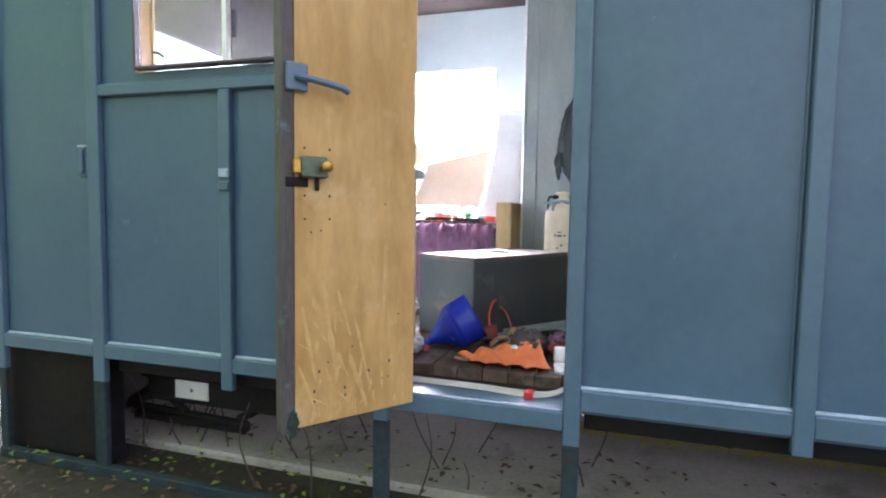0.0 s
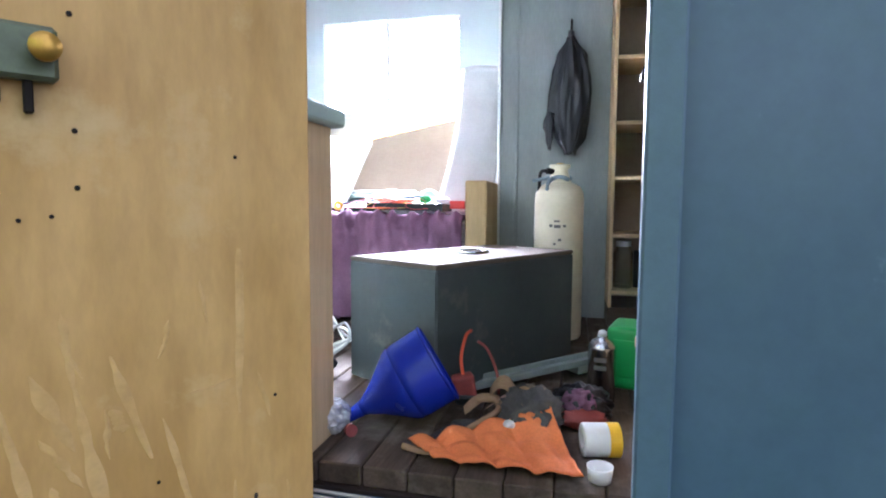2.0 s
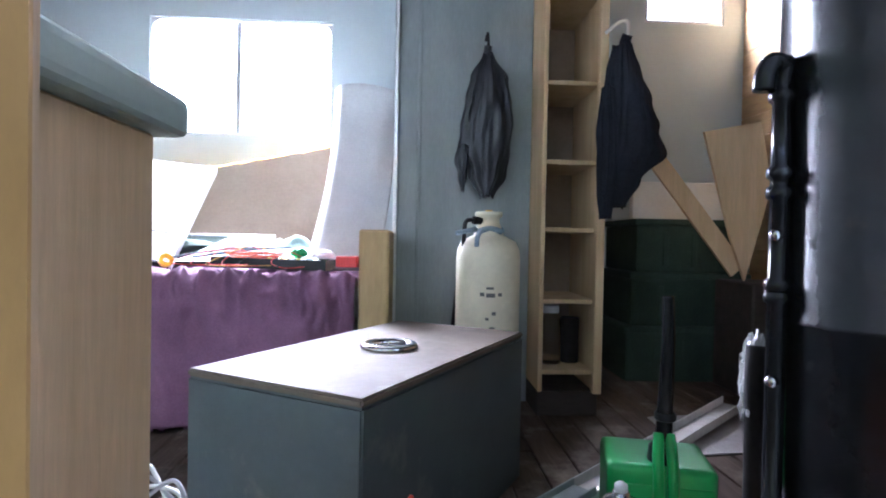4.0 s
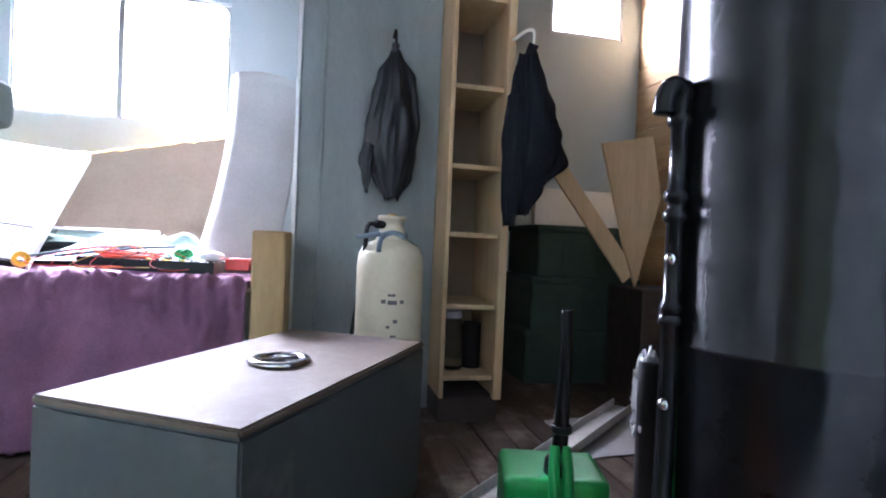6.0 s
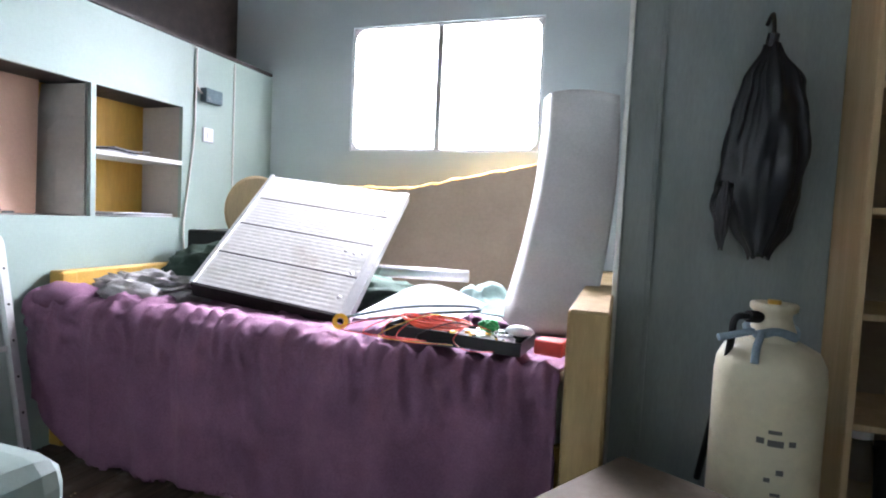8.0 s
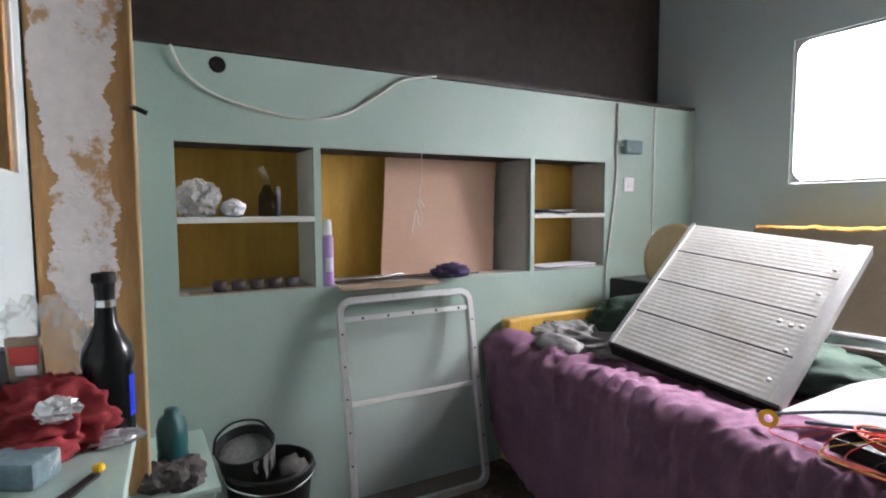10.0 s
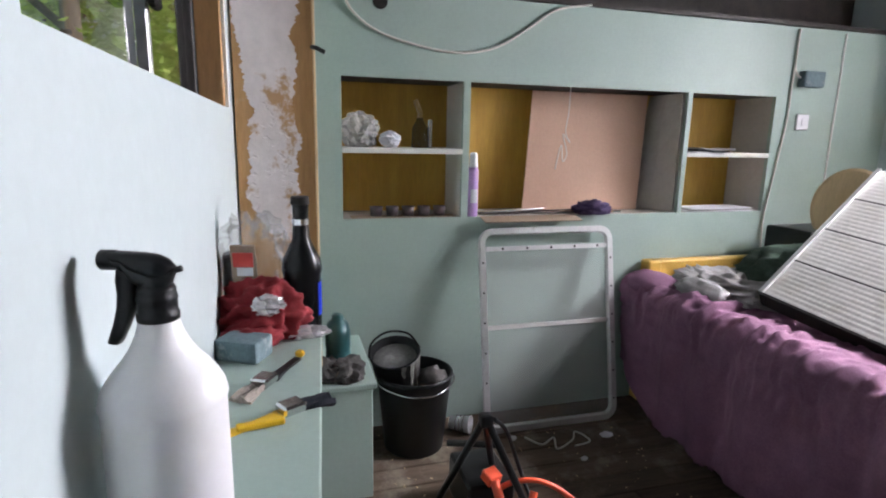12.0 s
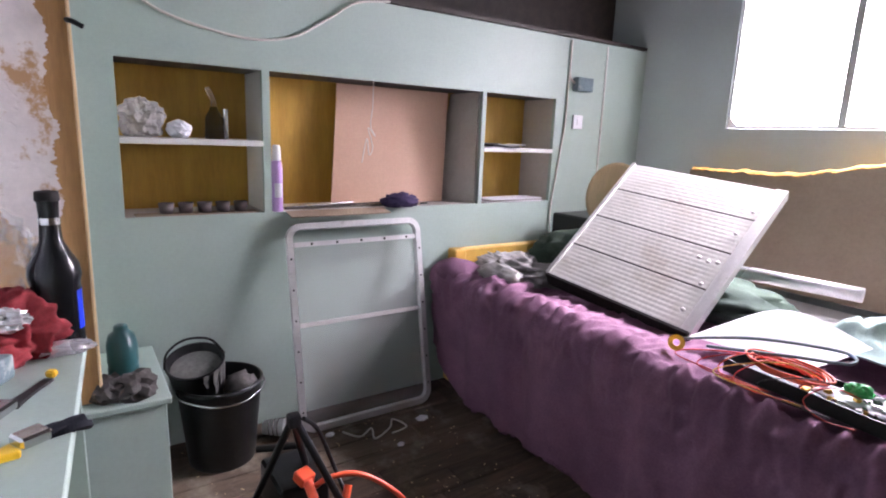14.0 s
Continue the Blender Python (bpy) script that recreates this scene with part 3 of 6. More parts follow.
def door():
    d = tagged(new("door_1"), "open door of plywood with a weathered dark edge and a rim lock", "door", kind="structure")
    hinge, free = Vector((-0.022, 2.397)), Vector((-0.298, 2.024))
    u = (free - hinge)
    L = u.length
    ang = math.degrees(math.atan2(u.y, u.x))
    d.matrix_basis = pose(PLAN * hinge.x, PLAN * hinge.y, PLAN * -0.088, 0, 0, ang)
    BASES[d] = Vector()

    def p(name, bm, mat, parent, label="", smooth=False):
        return part(name, bm, mat, parent, label, smooth)

    # local x along the leaf, +y is the plywood side (towards the doorway)
    p("leaf", box(0.0, L - 0.044, -0.045, -0.006, 0.012, 2.0, 0.002), "blue", d, "blue painted outer skin")
    bm = bmesh.new()
    box(0.0, L - 0.039, -0.005, 0.008, 0.014, 2.0, 0.002, bm)
    p("plywood_lining", bm, "ply", d, "scratched and stained plywood lining")
    p("edge_batten", box(L - 0.038, L, -0.050, 0.010, 0.0, 2.0, 0.004), "door_edge", d, "weathered dark batten")
    p("torn_foil", lump(L - 0.03, 0.014, 0.035, 0.012, 0.006, 0.03, 0.6, 9, 3, 3), "green_cloth", d)
    lock = p("rim_lock", box(L - 0.135, L - 0.052, 0.009, 0.034, 0.772, 0.835, 0.005), "lock_green", d, "green enamelled rim lock")
    p("lock_bolt", box(L - 0.051, L - 0.03, 0.011, 0.030, 0.785, 0.825, 0.002), "brass", lock)
    p("lock_knob", lathe([(0, 0), (0.012, 0), (0.012, 0.018), (0.016, 0.022), (0.016, 0.03), (0, 0.032)], pose(L - 0.12, 0.0345, 0.805, -90), 20), "brass", lock, "", True)
    p("lock_tab", box(L - 0.11, L - 0.10, 0.010, 0.025, 0.735, 0.774, 0.002), "steel_dark", lock)
    p("strike", box(L - 0.08, L - 0.01, 0.009, 0.013, 0.745, 0.773, 0.002), "steel_dark", d)
    handle = p("door_handle", box(L - 0.075, L - 0.01, 0.011, 0.025, 1.02, 1.10, 0.004), "blue_dark", d, "blue lever handle")
    p("lever", tube([(L - 0.04, 0.02, 1.06), (L - 0.06, 0.045, 1.055), (L - 0.16, 0.055, 1.04), (L - 0.19, 0.053, 1.03)], 0.010, 8), "blue_dark", handle)
    rng = random.Random(4)
    for i in range(9):
        x, z = rng.uniform(0.04, L - 0.06), rng.uniform(0.05, 0.75)
        p("screw", lathe([(0, 0.002), (0.0022, 0.0015), (0.0028, 0)], pose(x, 0.0085, z, -90), 8), "steel_dark", d)
    for x in (L - 0.07, L - 0.15):
        for z in (0.65, 0.72, 0.86):
            p("screw", lathe([(0, 0.0025), (0.003, 0.002), (0.0035, 0)], pose(x, 0.0085, z, -90), 8), "steel_dark", d)

    def scrape(x, z, h, slant, width, seed):
        def at(a, q):
            w = width * math.sin(math.pi * min(1, q * 0.96 + 0.02)) ** 0.5 * (0.6 + abs(noise.noise(Vector((seed, q * 3, 0)))) * 1.2)
            return x + slant * q + 0.004 * noise.noise(Vector((seed, q * 2, 5))) + (a - 0.5) * w, 0.0086 + 0.0012 * math.sin(a * math.pi), z + q * h
        p("scrape", sheet(4, 40, at, 0), "scuff", d, "pale scrape in the plywood", True)
    for i in range(11):
        scrape(rng.uniform(0.06, L - 0.10), rng.uniform(0.03, 0.46), rng.uniform(0.04, 0.16), rng.uniform(-0.02, 0.05), rng.uniform(0.006, 0.014), i * 3.7)
    for i in range(20):
        scrape(rng.uniform(0.03, L - 0.10), rng.uniform(0.02, 0.34), rng.uniform(0.03, 0.26), rng.uniform(-0.01, 0.07), rng.uniform(0.008, 0.020), 90 + i * 2.9)
    for i in range(16):
        scrape(rng.uniform(0.02, L - 0.06), 0.018 + rng.uniform(0, 0.03), rng.uniform(0.012, 0.05), rng.uniform(-0.01, 0.01), rng.uniform(0.006, 0.014), 200 + i * 1.7)
    for i in range(7):
        x, z = rng.uniform(0.05, L - 0.07), rng.uniform(0.03, 0.22)
        p("nail_hole", lathe([(0, 0.0012), (0.0022, 0.0009), (0.0034, 0)], pose(x, 0.0086, z, -90) @ Matrix.Diagonal((1, 1.6, 1, 1)), 10), "dark_wood", d)
    scrape(L * 0.42, 0.36, 0.012, -0.07, 0.008, 61.0)
    return d


door()

# ---- shelf wall ----
SX = -1.785
SH = [(2.80, 3.225, 0.785, 1.262), (3.25, 4.155, 0.785, 1.262), (4.175, 4.585, 0.785, 1.262)]
tagged(wall("wall_shelves", "x", SX - 0.018, 0.018, 2.68, 4.90, -0.04, 1.54, SH, "mint"), "mint green panel wall with shelf openings", "wall")
tagged(wall("wall_corner", "x", SX - 0.018, 0.018, 4.90, BACK, -0.04, 1.54, [], "mint"), "mint green corner panel by the window", "wall")
tagged(part("locker_top", box(LEFT, SX, 2.50, BACK, 1.545, 1.56), "dark_wood"), "dark wooden top over the shelves", "panel", kind="structure")
tagged(part("cove_trim", tube([(SX + 0.004, 4.905, 0.6), (SX + 0.004, 4.905, 1.53)], 0.004, 6), "white_paint"), "thin white joint strip", "trim", kind="structure")


def shelf_unit():
    s = thing("built_in_shelf", (-1.9, 3.7, 0.77), "built-in shelves with ochre backs and white shelf edges", "shelf", kind="structure")
    x0, x1 = LEFT + 0.012, SX - 0.0185
    part("back_board", box(LEFT + 0.001, x0, 2.76, 4.62, 0.76, 1.29), "yellow_ply", s, "ochre stained back board")
    for y0, y1, m in ((2.775, 2.798, "white_paint"), (3.227, 3.248, "white_paint"), (4.157, 4.173, "white_paint"), (4.587, 4.605, "shelf_grey")):
        part("divider", box(x0 + 0.001, x1, y0, y1, 0.786, 1.262, 0.001), m, s)
    part("base_board", box(x0 + 0.001, x1, 2.775, 4.605, 0.765, 0.785, 0.001), "shelf_grey", s)
    part("top_board", box(x0 + 0.001, x1, 2.775, 4.605, 1.263, 1.28, 0.001), "dark_wood", s)
    part("shelf_board", box(x0 + 0.001, SX + 0.002, 2.80, 3.225, 1.012, 1.030, 0.001), "white_paint", s)
    part("shelf_board", box(x0 + 0.001, SX + 0.002, 4.175, 4.585, 1.012, 1.030, 0.001), "white_paint", s)
    return s


shelf_unit()
# loose pink board leaning in the middle opening, and a grey one beside it
solid("hardboard_sheet", sheet(4, 4, lambda u, v: (-1.962 + 0.05 * (1 - v) + 0.008 * u, 3.52 + 0.045 * v + u * 0.52, 0.787 + v * 0.47), 0.006), "pink_board", (-1.93, 3.8, 0.787), "pinkish hardboard sheet leaning inside the shelf opening", "board")
solid("grey_offcut", sheet(2, 4, lambda u, v: (-2.0 + u * 0.196, 4.149 - (1 - u) * (0.012 + 0.075 * (1 - v)), 0.787 + v * 0.47), 0.005), "shelf_grey", (-1.9, 4.07, 0.787), "grey board leaning against the shelf divider", "board")


# ---- bed corner ----
def bed():
    b = thing("bed", (-0.92, 4.5, 0), "yellow wooden double bed with a rumpled purple bedspread", "bed")
    hb = part("headboard", box(-1.775, -1.73, 4.02, 5.12, 0.50, 0.60, 0.006), "yellow_wood", b, "yellow wooden headboard rail")
    for y0 in (4.0, 5.1):
        part("bed_leg", box(-1.78, -1.72, y0, y0 + 0.06, 0.0, 0.60, 0.006), "yellow_wood", hb)
    part("headboard_rail", box(-1.765, -1.74, 4.06, 5.10, 0.40, 0.46, 0.004), "yellow_wood", hb)
    part("footboard", box(-0.058, 0.036, 3.93, 5.1, 0.0, 0.645, 0.006), "tan_board", b, "dull tan wooden box end of the bed")
    part("side_rail", box(-1.72, -0.06, 3.98, 4.02, 0.15, 0.30, 0.004), "yellow_wood", b)
    part("mattress", box(-1.715, -0.064, 4.0, 5.13, 0.25, 0.465, 0.03, seg=3), "foam", b)

    def cover(u, v):
        x = -1.77 + u * 1.70
        s = v * 1.42
        n1 = noise.noise(Vector((x * 7, s * 5, 0))) * 0.014 + (abs(noise.noise(Vector((x * 26, s * 11, 3)))) - 0.2) * 0.022 * (1 if s < 0.95 else 0.35)
        fold = 0.014 * math.sin(x * 31 + 3 * noise.noise(Vector((x * 3, 0, 0)))) * min(1, max(0, (s - 0.62) * 3))
        wave = 84 + 22 * noise.noise(Vector((x * 1.7, 4, 0)))
        pleat = 0.5 + 0.5 * math.sin(x * wave + 5 * noise.noise(Vector((x * 6, s * 2.2, 8))) - s * 5)
        near = max(0.0, 1 - abs(s - 0.72) / 0.26)
        n1 += (pleat ** 2 - 0.3) * 0.030 * near * (0.45 + 0.9 * abs(noise.noise(Vector((x * 4, 2, 0)))))
        edge = max(0.0, 1 - abs(s - 0.70) / 0.17)
        run = x * 38 + s * 24 + 3 * noise.noise(Vector((x * 5, s * 4, 6)))
        n1 += 0.011 * edge * (0.4 - abs(noise.noise(Vector((run, s * 4, 1))))) + 0.006 * edge * (0.3 - abs(noise.noise(Vector((run * 1.9, s * 9, 4)))))
        slope = 0.512 - 0.03 * u
        hem = 0.80 - 0.34 * max(0.0, min(1.0, (-1.52 - x) / 0.2))
        if s < 0.70:
            y, z = 4.66 - s, slope + 0.012 * math.sin(x * 4) + n1
            if s > 0.5:
                z += 0.025 * math.sin((s - 0.5) / 0.2 * math.pi / 2) * (0.6 + noise.noise(Vector((x * 6, 1, 0))))
        elif s < 0.80:
            q = (s - 0.70) / 0.10 * math.pi / 2
            y, z = 3.96 - (0.055 + n1) * math.sin(q), slope - 0.045 + 0.06 * math.cos(q) + n1
        else:
            y, z = 3.905 + fold - n1 + 0.03 * (s - 0.8), slope - 0.045 - (s - 0.80) * hem
        return x, y, max(z, 0.02)

    part("bedspread", sheet(330, 100, cover, 0.008), "purple", b, "rumpled purple bedspread hanging to the floor", True)
    return b


bed()
solid("bedspread_corner", lump(-1.70, 4.0, 0.51, 0.10, 0.085, 0.05, 0.25, 7, 11, 3), "purple", (-1.7, 4.02, 0.52), "bunched purple bedspread corner over the rail", "bedspread", smooth=True)


def ribbed_panel():
    p = thing("aluminium_radiator", (-0.98, 4.15, 0.57), "dull aluminium ribbed panel leaning on the bed clutter", "metal panel")
    o, u, v = Vector((-1.292, 4.12, 0.585)), Vector((0.538, 0.075, -0.072)), Vector((-0.119, 0.595, 0.398))
    w = Vector((0.08, -0.04, 0.015))
    n = u.cross(v).normalized()

    def at(a, b):
        return o + u * a + v * b + w * (a * b)

    def face(a, b):
        rib = 0.0009 * abs(math.sin(b * math.pi * 36)) if 0.012 < a < 0.93 else 0.0
        return at(a, b) + n * rib

    part("ribbed_face", sheet(16, 200, face, 0), "alu", p, "", True)
    def edge(a0, a1, b0, b1, lo, hi, name, mat):
        bm = bmesh.new()
        c = [at(a, b) + n * h for h in (lo, hi) for a, b in ((a0, b0), (a1, b0), (a1, b1), (a0, b1))]
        vs = [bm.verts.new(q) for q in c]
        for f in ((0, 1, 2, 3), (4, 5, 6, 7), (0, 1, 5, 4), (1, 2, 6, 5), (2, 3, 7, 6), (3, 0, 4, 7)):
            bm.faces.new([vs[k] for k in f])
        part(name, bm, mat, p)
    edge(-0.012, 0.012, 0, 1, -0.03, 0.010, "edge_strip", "alu_frame")
    edge(0.945, 1.01, 0, 1, -0.03, 0.006, "edge_strip", "alu_frame")
    edge(0.0, 1.0, -0.015, 0.0, -0.045, 0.008, "lower_edge", "steel_dark")
    part("backing", sheet(8, 8, lambda a, b: at(0.014 + 0.93 * a, 0.002 + 0.996 * b) - n * 0.012, 0), "steel_dark", p)
    for b in (0.25, 0.5, 0.75):
        part("seam", sheet(12, 1, lambda q, r: at(0.95 * q, b + (r - 0.5) * 0.008) + n * (0.0022 + 0.0012 * r), 0), "steel_dark", p)
    for a, b in ((0.90, 0.10), (0.90, 0.27), (0.91, 0.42), (0.90, 0.63), (0.91, 0.8), (0.80, 0.42), (0.86, 0.41)):
        part("rivet", lathe([(0, 0.006), (0.006, 0.004), (0.008, 0)], Matrix.Translation(at(a, b) + n * 0.006) @ n.to_track_quat("Z", "Y").to_matrix().to_4x4(), 10), "alu_frame", p, "", True)
    return p


ribbed_panel()


def torn_board():
    t = thing("insulation_board", (-0.85, 5.14, 0.5), "brown board with a torn orange foam edge under the window", "board")

    def top(x):
        return 0.975 + 0.125 * max(0.0, (x + 0.95) / 0.62) + 0.008 * noise.noise(Vector((x * 16, 0, 0)))
    part("board_face", sheet(60, 2, lambda u, v: (-1.40 + u * 1.09, 5.095 + 0.04 * v, 0.5 + v * (top(-1.40 + u * 1.09) - 0.51)), 0.018), "card", t)
    part("foam_edge", sheet(80, 4, lambda u, v: (-1.395 + u * 1.08, 5.115 + 0.045 * v + 0.006 * noise.noise(Vector((u * 50, v, 2))), top(-1.395 + u * 1.08) - 0.012 + 0.014 * math.sin(v * math.pi) + 0.004 * noise.noise(Vector((u * 70, v * 3, 0)))), 0.006), "foam_orange", t, "ragged orange foam edge")
    return t


torn_board()


def slab():
    s = thing("foam_slab", (-0.2, 4.45, 0.52), "grey foam slab leaning upright against the wall beside the window", "foam slab")

    def skin(u, v):
        a = (u - 0.12) * 1.5
        y = 4.36 + 0.52 * v ** 0.8
        x = -0.325 + 0.30 * min(1.0, max(0.0, u * 1.1 - 0.1)) + 0.035 * math.sin(v * 2.6) + 0.012 * v
        back = 0.17 * (max(0.0, 0.24 - u) / 0.24) ** 1.4
        return x, y + back - 0.03 * math.sin(min(1, max(0, u)) * math.pi) + 0.004 * noise.noise(Vector((u * 5, v * 5, 0))), 0.525 + 0.83 * v - 0.02 * (2 * u - 1) ** 2 * v
    bm = sheet(36, 18, skin, 0.05)
    part("slab", bm, "foam", s, "", True)
    return s


slab()
# clutter on the bed
solid("foil_roll", tube([(-0.95, 4.80, 0.60), (-0.55, 4.86, 0.60)], 0.026, 14, rounded=False), "foil", (-0.76, 4.95, 0.56), "roll of silvery foil insulation on the bed", "foil roll", smooth=True)
solid("paper_sheet", sheet(8, 8, lambda u, v: (-0.72 + 0.30 * u + 0.06 * v, 4.14 + 0.06 * u + 0.20 * v, 0.525 + (0.05 + 0.07 * u * (1 - u) * 2) * v + 0.012 * math.sin(u * 5) * v), 0.001), "paper", (-0.6, 4.35, 0.57), "curled sheet of white paper on the bed", "paper")


def cloth_heap(u, v):
    x, y = -0.56 + 0.30 * u, 4.38 + 0.26 * v
    q = ((u - 0.55) / 0.42) ** 2 + ((v - 0.55) / 0.45) ** 2
    fold = abs(noise.noise(Vector((u * 4.0 + v * 1.5, v * 1.2, 3)))) * 0.075 + 0.012 * noise.noise(Vector((u * 11, v * 9, 1)))
    return x + 0.03 * noise.noise(Vector((u * 4, v * 4, 9))), y, 0.527 + math.exp(-1.3 * q) * (0.075 + fold)


solid("teal_cloth", sheet(48, 40, cloth_heap, 0.004), "teal_cloth", (-0.42, 4.5, 0.527), "crumpled pale teal cloth on the bed", "cloth", smooth=True)
solid("green_jacket", lump(-1.40, 4.46, 0.59, 0.19, 0.20, 0.10, 0.35, 8, 8, 4), "green_cloth", (-1.38, 4.42, 0.54), "dark green jacket heaped by the headboard", "jacket", smooth=True)
solid("dark_bag", lump(-0.95, 4.55, 0.54, 0.26, 0.20, 0.05, 0.35, 8, 21, 4), "green_cloth", (-0.95, 4.55, 0.54), "dark cloth under the leaning panel", "cloth", smooth=True)
solid("grey_shirt", lump(-1.52, 4.20, 0.535, 0.17, 0.13, 0.05, 0.42, 8, 2, 5), "grey_cloth", (-1.5, 4.18, 0.54), "crumpled grey shirt on the bed", "clothes", smooth=True)
solid("white_rag", lump(-1.48, 4.05, 0.545, 0.085, 0.045, 0.03, 0.5, 10, 14, 3), "grey_cloth", (-1.47, 4.03, 0.55), "crumpled white rag on the bed edge", "rag", smooth=True)
solid("oval_lid", lathe([(0, 0), (0.12, 0), (0.13, 0.004), (0.13, 0.012), (0.12, 0.016), (0, 0.016)], pose(-1.50, 4.72, 0.83, 80, 0, 30), 36, squash=1.2), "timber", (-1.5, 4.72, 0.72), "tan rounded board end behind the panel", "board", smooth=False)
solid("dark_case", box(-1.72, -1.50, 4.55, 4.85, 0.55, 0.74, 0.02, seg=3), "black_plastic", (-1.6, 4.7, 0.55), "dark case behind the bed clutter", "case")


def cable_tray():
    c = thing("parts_tray", (-0.36, 4.08, 0.508), "black tray full of coiled cables and small metal parts", "tray")
    m = pose(-0.35, 4.065, 0.512, 0, 1, -5) @ Matrix.Diagonal((0.80, 0.68, 0.70, 1))
    bm = bmesh.new()
    box(-0.235, 0.235, -0.105, 0.105, 0.0, 0.006, 0.001, bm, m)
    for q in ((-0.235, 0.235, -0.105, -0.099), (-0.235, 0.235, 0.099, 0.105), (-0.235, -0.229, -0.099, 0.099), (0.229, 0.235, -0.099, 0.099)):
        box(*q, 0.004, 0.048, 0.001, bm, m)
    part("tray_body", bm, "black_plastic", c)
    rng = random.Random(7)
    for k in range(5):
        pts = [m @ Vector((-0.09 + (0.07 + 0.008 * k) * math.cos(t * 0.7 + k) * 1.25, 0.0 + (0.06 + 0.006 * k) * math.sin(t * 0.7 + k), 0.045 + 0.006 * k + rng.uniform(-0.004, 0.004))) for t in range(10)]
        part("red_cable", tube(pts, 0.0028, 6), "red_orange", c, "red cable coil", True)
    for k in range(7):
        a = rng.uniform(-0.15, 0.12)
        pts = [m @ Vector((a, -0.02 + 0.01 * k, 0.06)), m @ Vector((a - 0.05, -0.09, 0.085 + 0.01 * (k % 3))), m @ Vector((a - 0.09 - 0.02 * k, -0.14, 0.035)), m @ Vector((a - 0.03 - 0.03 * k, -0.175 - 0.01 * (k % 3), 0.012)), m @ Vector((a + 0.05, -0.165, 0.02))]
        part("loose_wire", tube(pts, 0.0014, 6), ("red_plastic", "red_orange", "red_plastic", "black_plastic", "red_plastic", "brass", "red_plastic")[k], c, "", True)
    part("green_coil", lump(*(m @ Vector((0.10, 0.0, 0.075))), 0.022, 0.016, 0.014, 0.35, 9, 77, 3), "green_plastic", c)
    part("pcb", box(0.0, 0.19, -0.05, 0.06, 0.035, 0.04, 0.001, None, m), "paper", c)
    for k in range(34):
        x, y, s = rng.uniform(-0.03, 0.21), rng.uniform(-0.09, 0.09), rng.uniform(0.005, 0.014)
        part("small_part", box(-s, s, -s * 0.7, s * 0.7, 0, s * 1.3, s * 0.2, None, m @ pose(x, y, 0.036, rng.uniform(-30, 30), 0, rng.uniform(0, 180))), rng.choice(["chrome", "brass", "green_cloth", "paper", "chrome"]), c)
    return c


cable_tray()
solid("red_box", box(-0.035, 0.035, -0.028, 0.028, 0, 0.036, 0.003, None, pose(-0.098, 4.0, 0.522, 0, 0, -10)), "red_plastic", (-0.11, 3.965, 0.548), "small red box at the foot of the bed", "box")
solid("white_mouse", lump(-0.185, 4.05, 0.560, 0.034, 0.022, 0.014, 0.10, 3, 1, 3), "white_plastic", (-0.185, 4.03, 0.57), "white rounded plastic piece on the bed", "plastic piece", smooth=True)
solid("black_cable_loop", tube([(-0.70, 4.06, 0.54), (-0.55, 4.17, 0.57), (-0.38, 4.26, 0.575), (-0.33, 4.17, 0.58), (-0.45, 4.11, 0.57), (-0.62, 4.06, 0.545)], 0.0042, 8), "slate_block", (-0.5, 4.1, 0.57), "grey-blue cable looped on the bed", "cable", smooth=True)
solid("yellow_tape", lathe([(0.010, 0), (0.022, 0), (0.022, 0.016), (0.010, 0.016), (0.010, 0)], pose(-0.70, 4.045, 0.53, 70, 0, 35), 24), "yellow_plastic", (-0.735, 4.055, 0.56), "roll of yellow tape under the panel corner", "tape")

# ---- wardrobe side, bookcase, cylinder ----
tagged(part("partition", box(0.036, 0.555, 4.30, 4.325, -0.04, ROOF, 0.002), "grey_board"), "grey board partition at the foot of the bed", "partition", kind="structure")
tagged(part("partition_side", box(0.038, 0.06, 4.326, BACK, -0.04, ROOF, 0.002), "grey_board"), "grey board side of the wardrobe", "partition", kind="structure")
tagged(part("partition_trim", box(0.030, 0.046, 4.285, 4.299, -0.04, ROOF, 0.003), "alu_frame"), "pale metal corner strip", "trim", kind="structure")
tagged(part("partition_trim_2", box(0.118, 0.132, 4.290, 4.2995, -0.04, ROOF, 0.002), "grey_board"), "grey cover strip", "trim", kind="structure")


def bookcase():
    b = thing("bookcase", (0.65, 4.25, 0), "narrow bookcase of pale wood with mostly empty shelves", "bookcase")
    part("front_post", box(0.745, 0.775, 4.08, 4.11, 0.088, 2.2, 0.003), "timber", b)
    part("side_panel", box(0.5565, 0.572, 4.11, 4.45, 0.088, 2.2, 0.002), "timber", b)
    part("side_panel", box(0.758, 0.774, 4.111, 4.45, 0.088, 2.2, 0.002), "timber", b)
    part("back_panel", box(0.5565, 0.774, 4.451, 4.462, 0.088, 2.2), "card", b)
    for z in (0.157, 0.41, 0.665, 0.905, 1.185, 1.5):
        part("shelf", box(0.573, 0.757, 4.13, 4.449, z - 0.012, z + 0.004, 0.002), "timber", b)
    part("plinth", box(0.5565, 0.774, 4.12, 4.45, 0.0, 0.087, 0.003), "dark_wood", b, "dark wooden plinth")
    return b


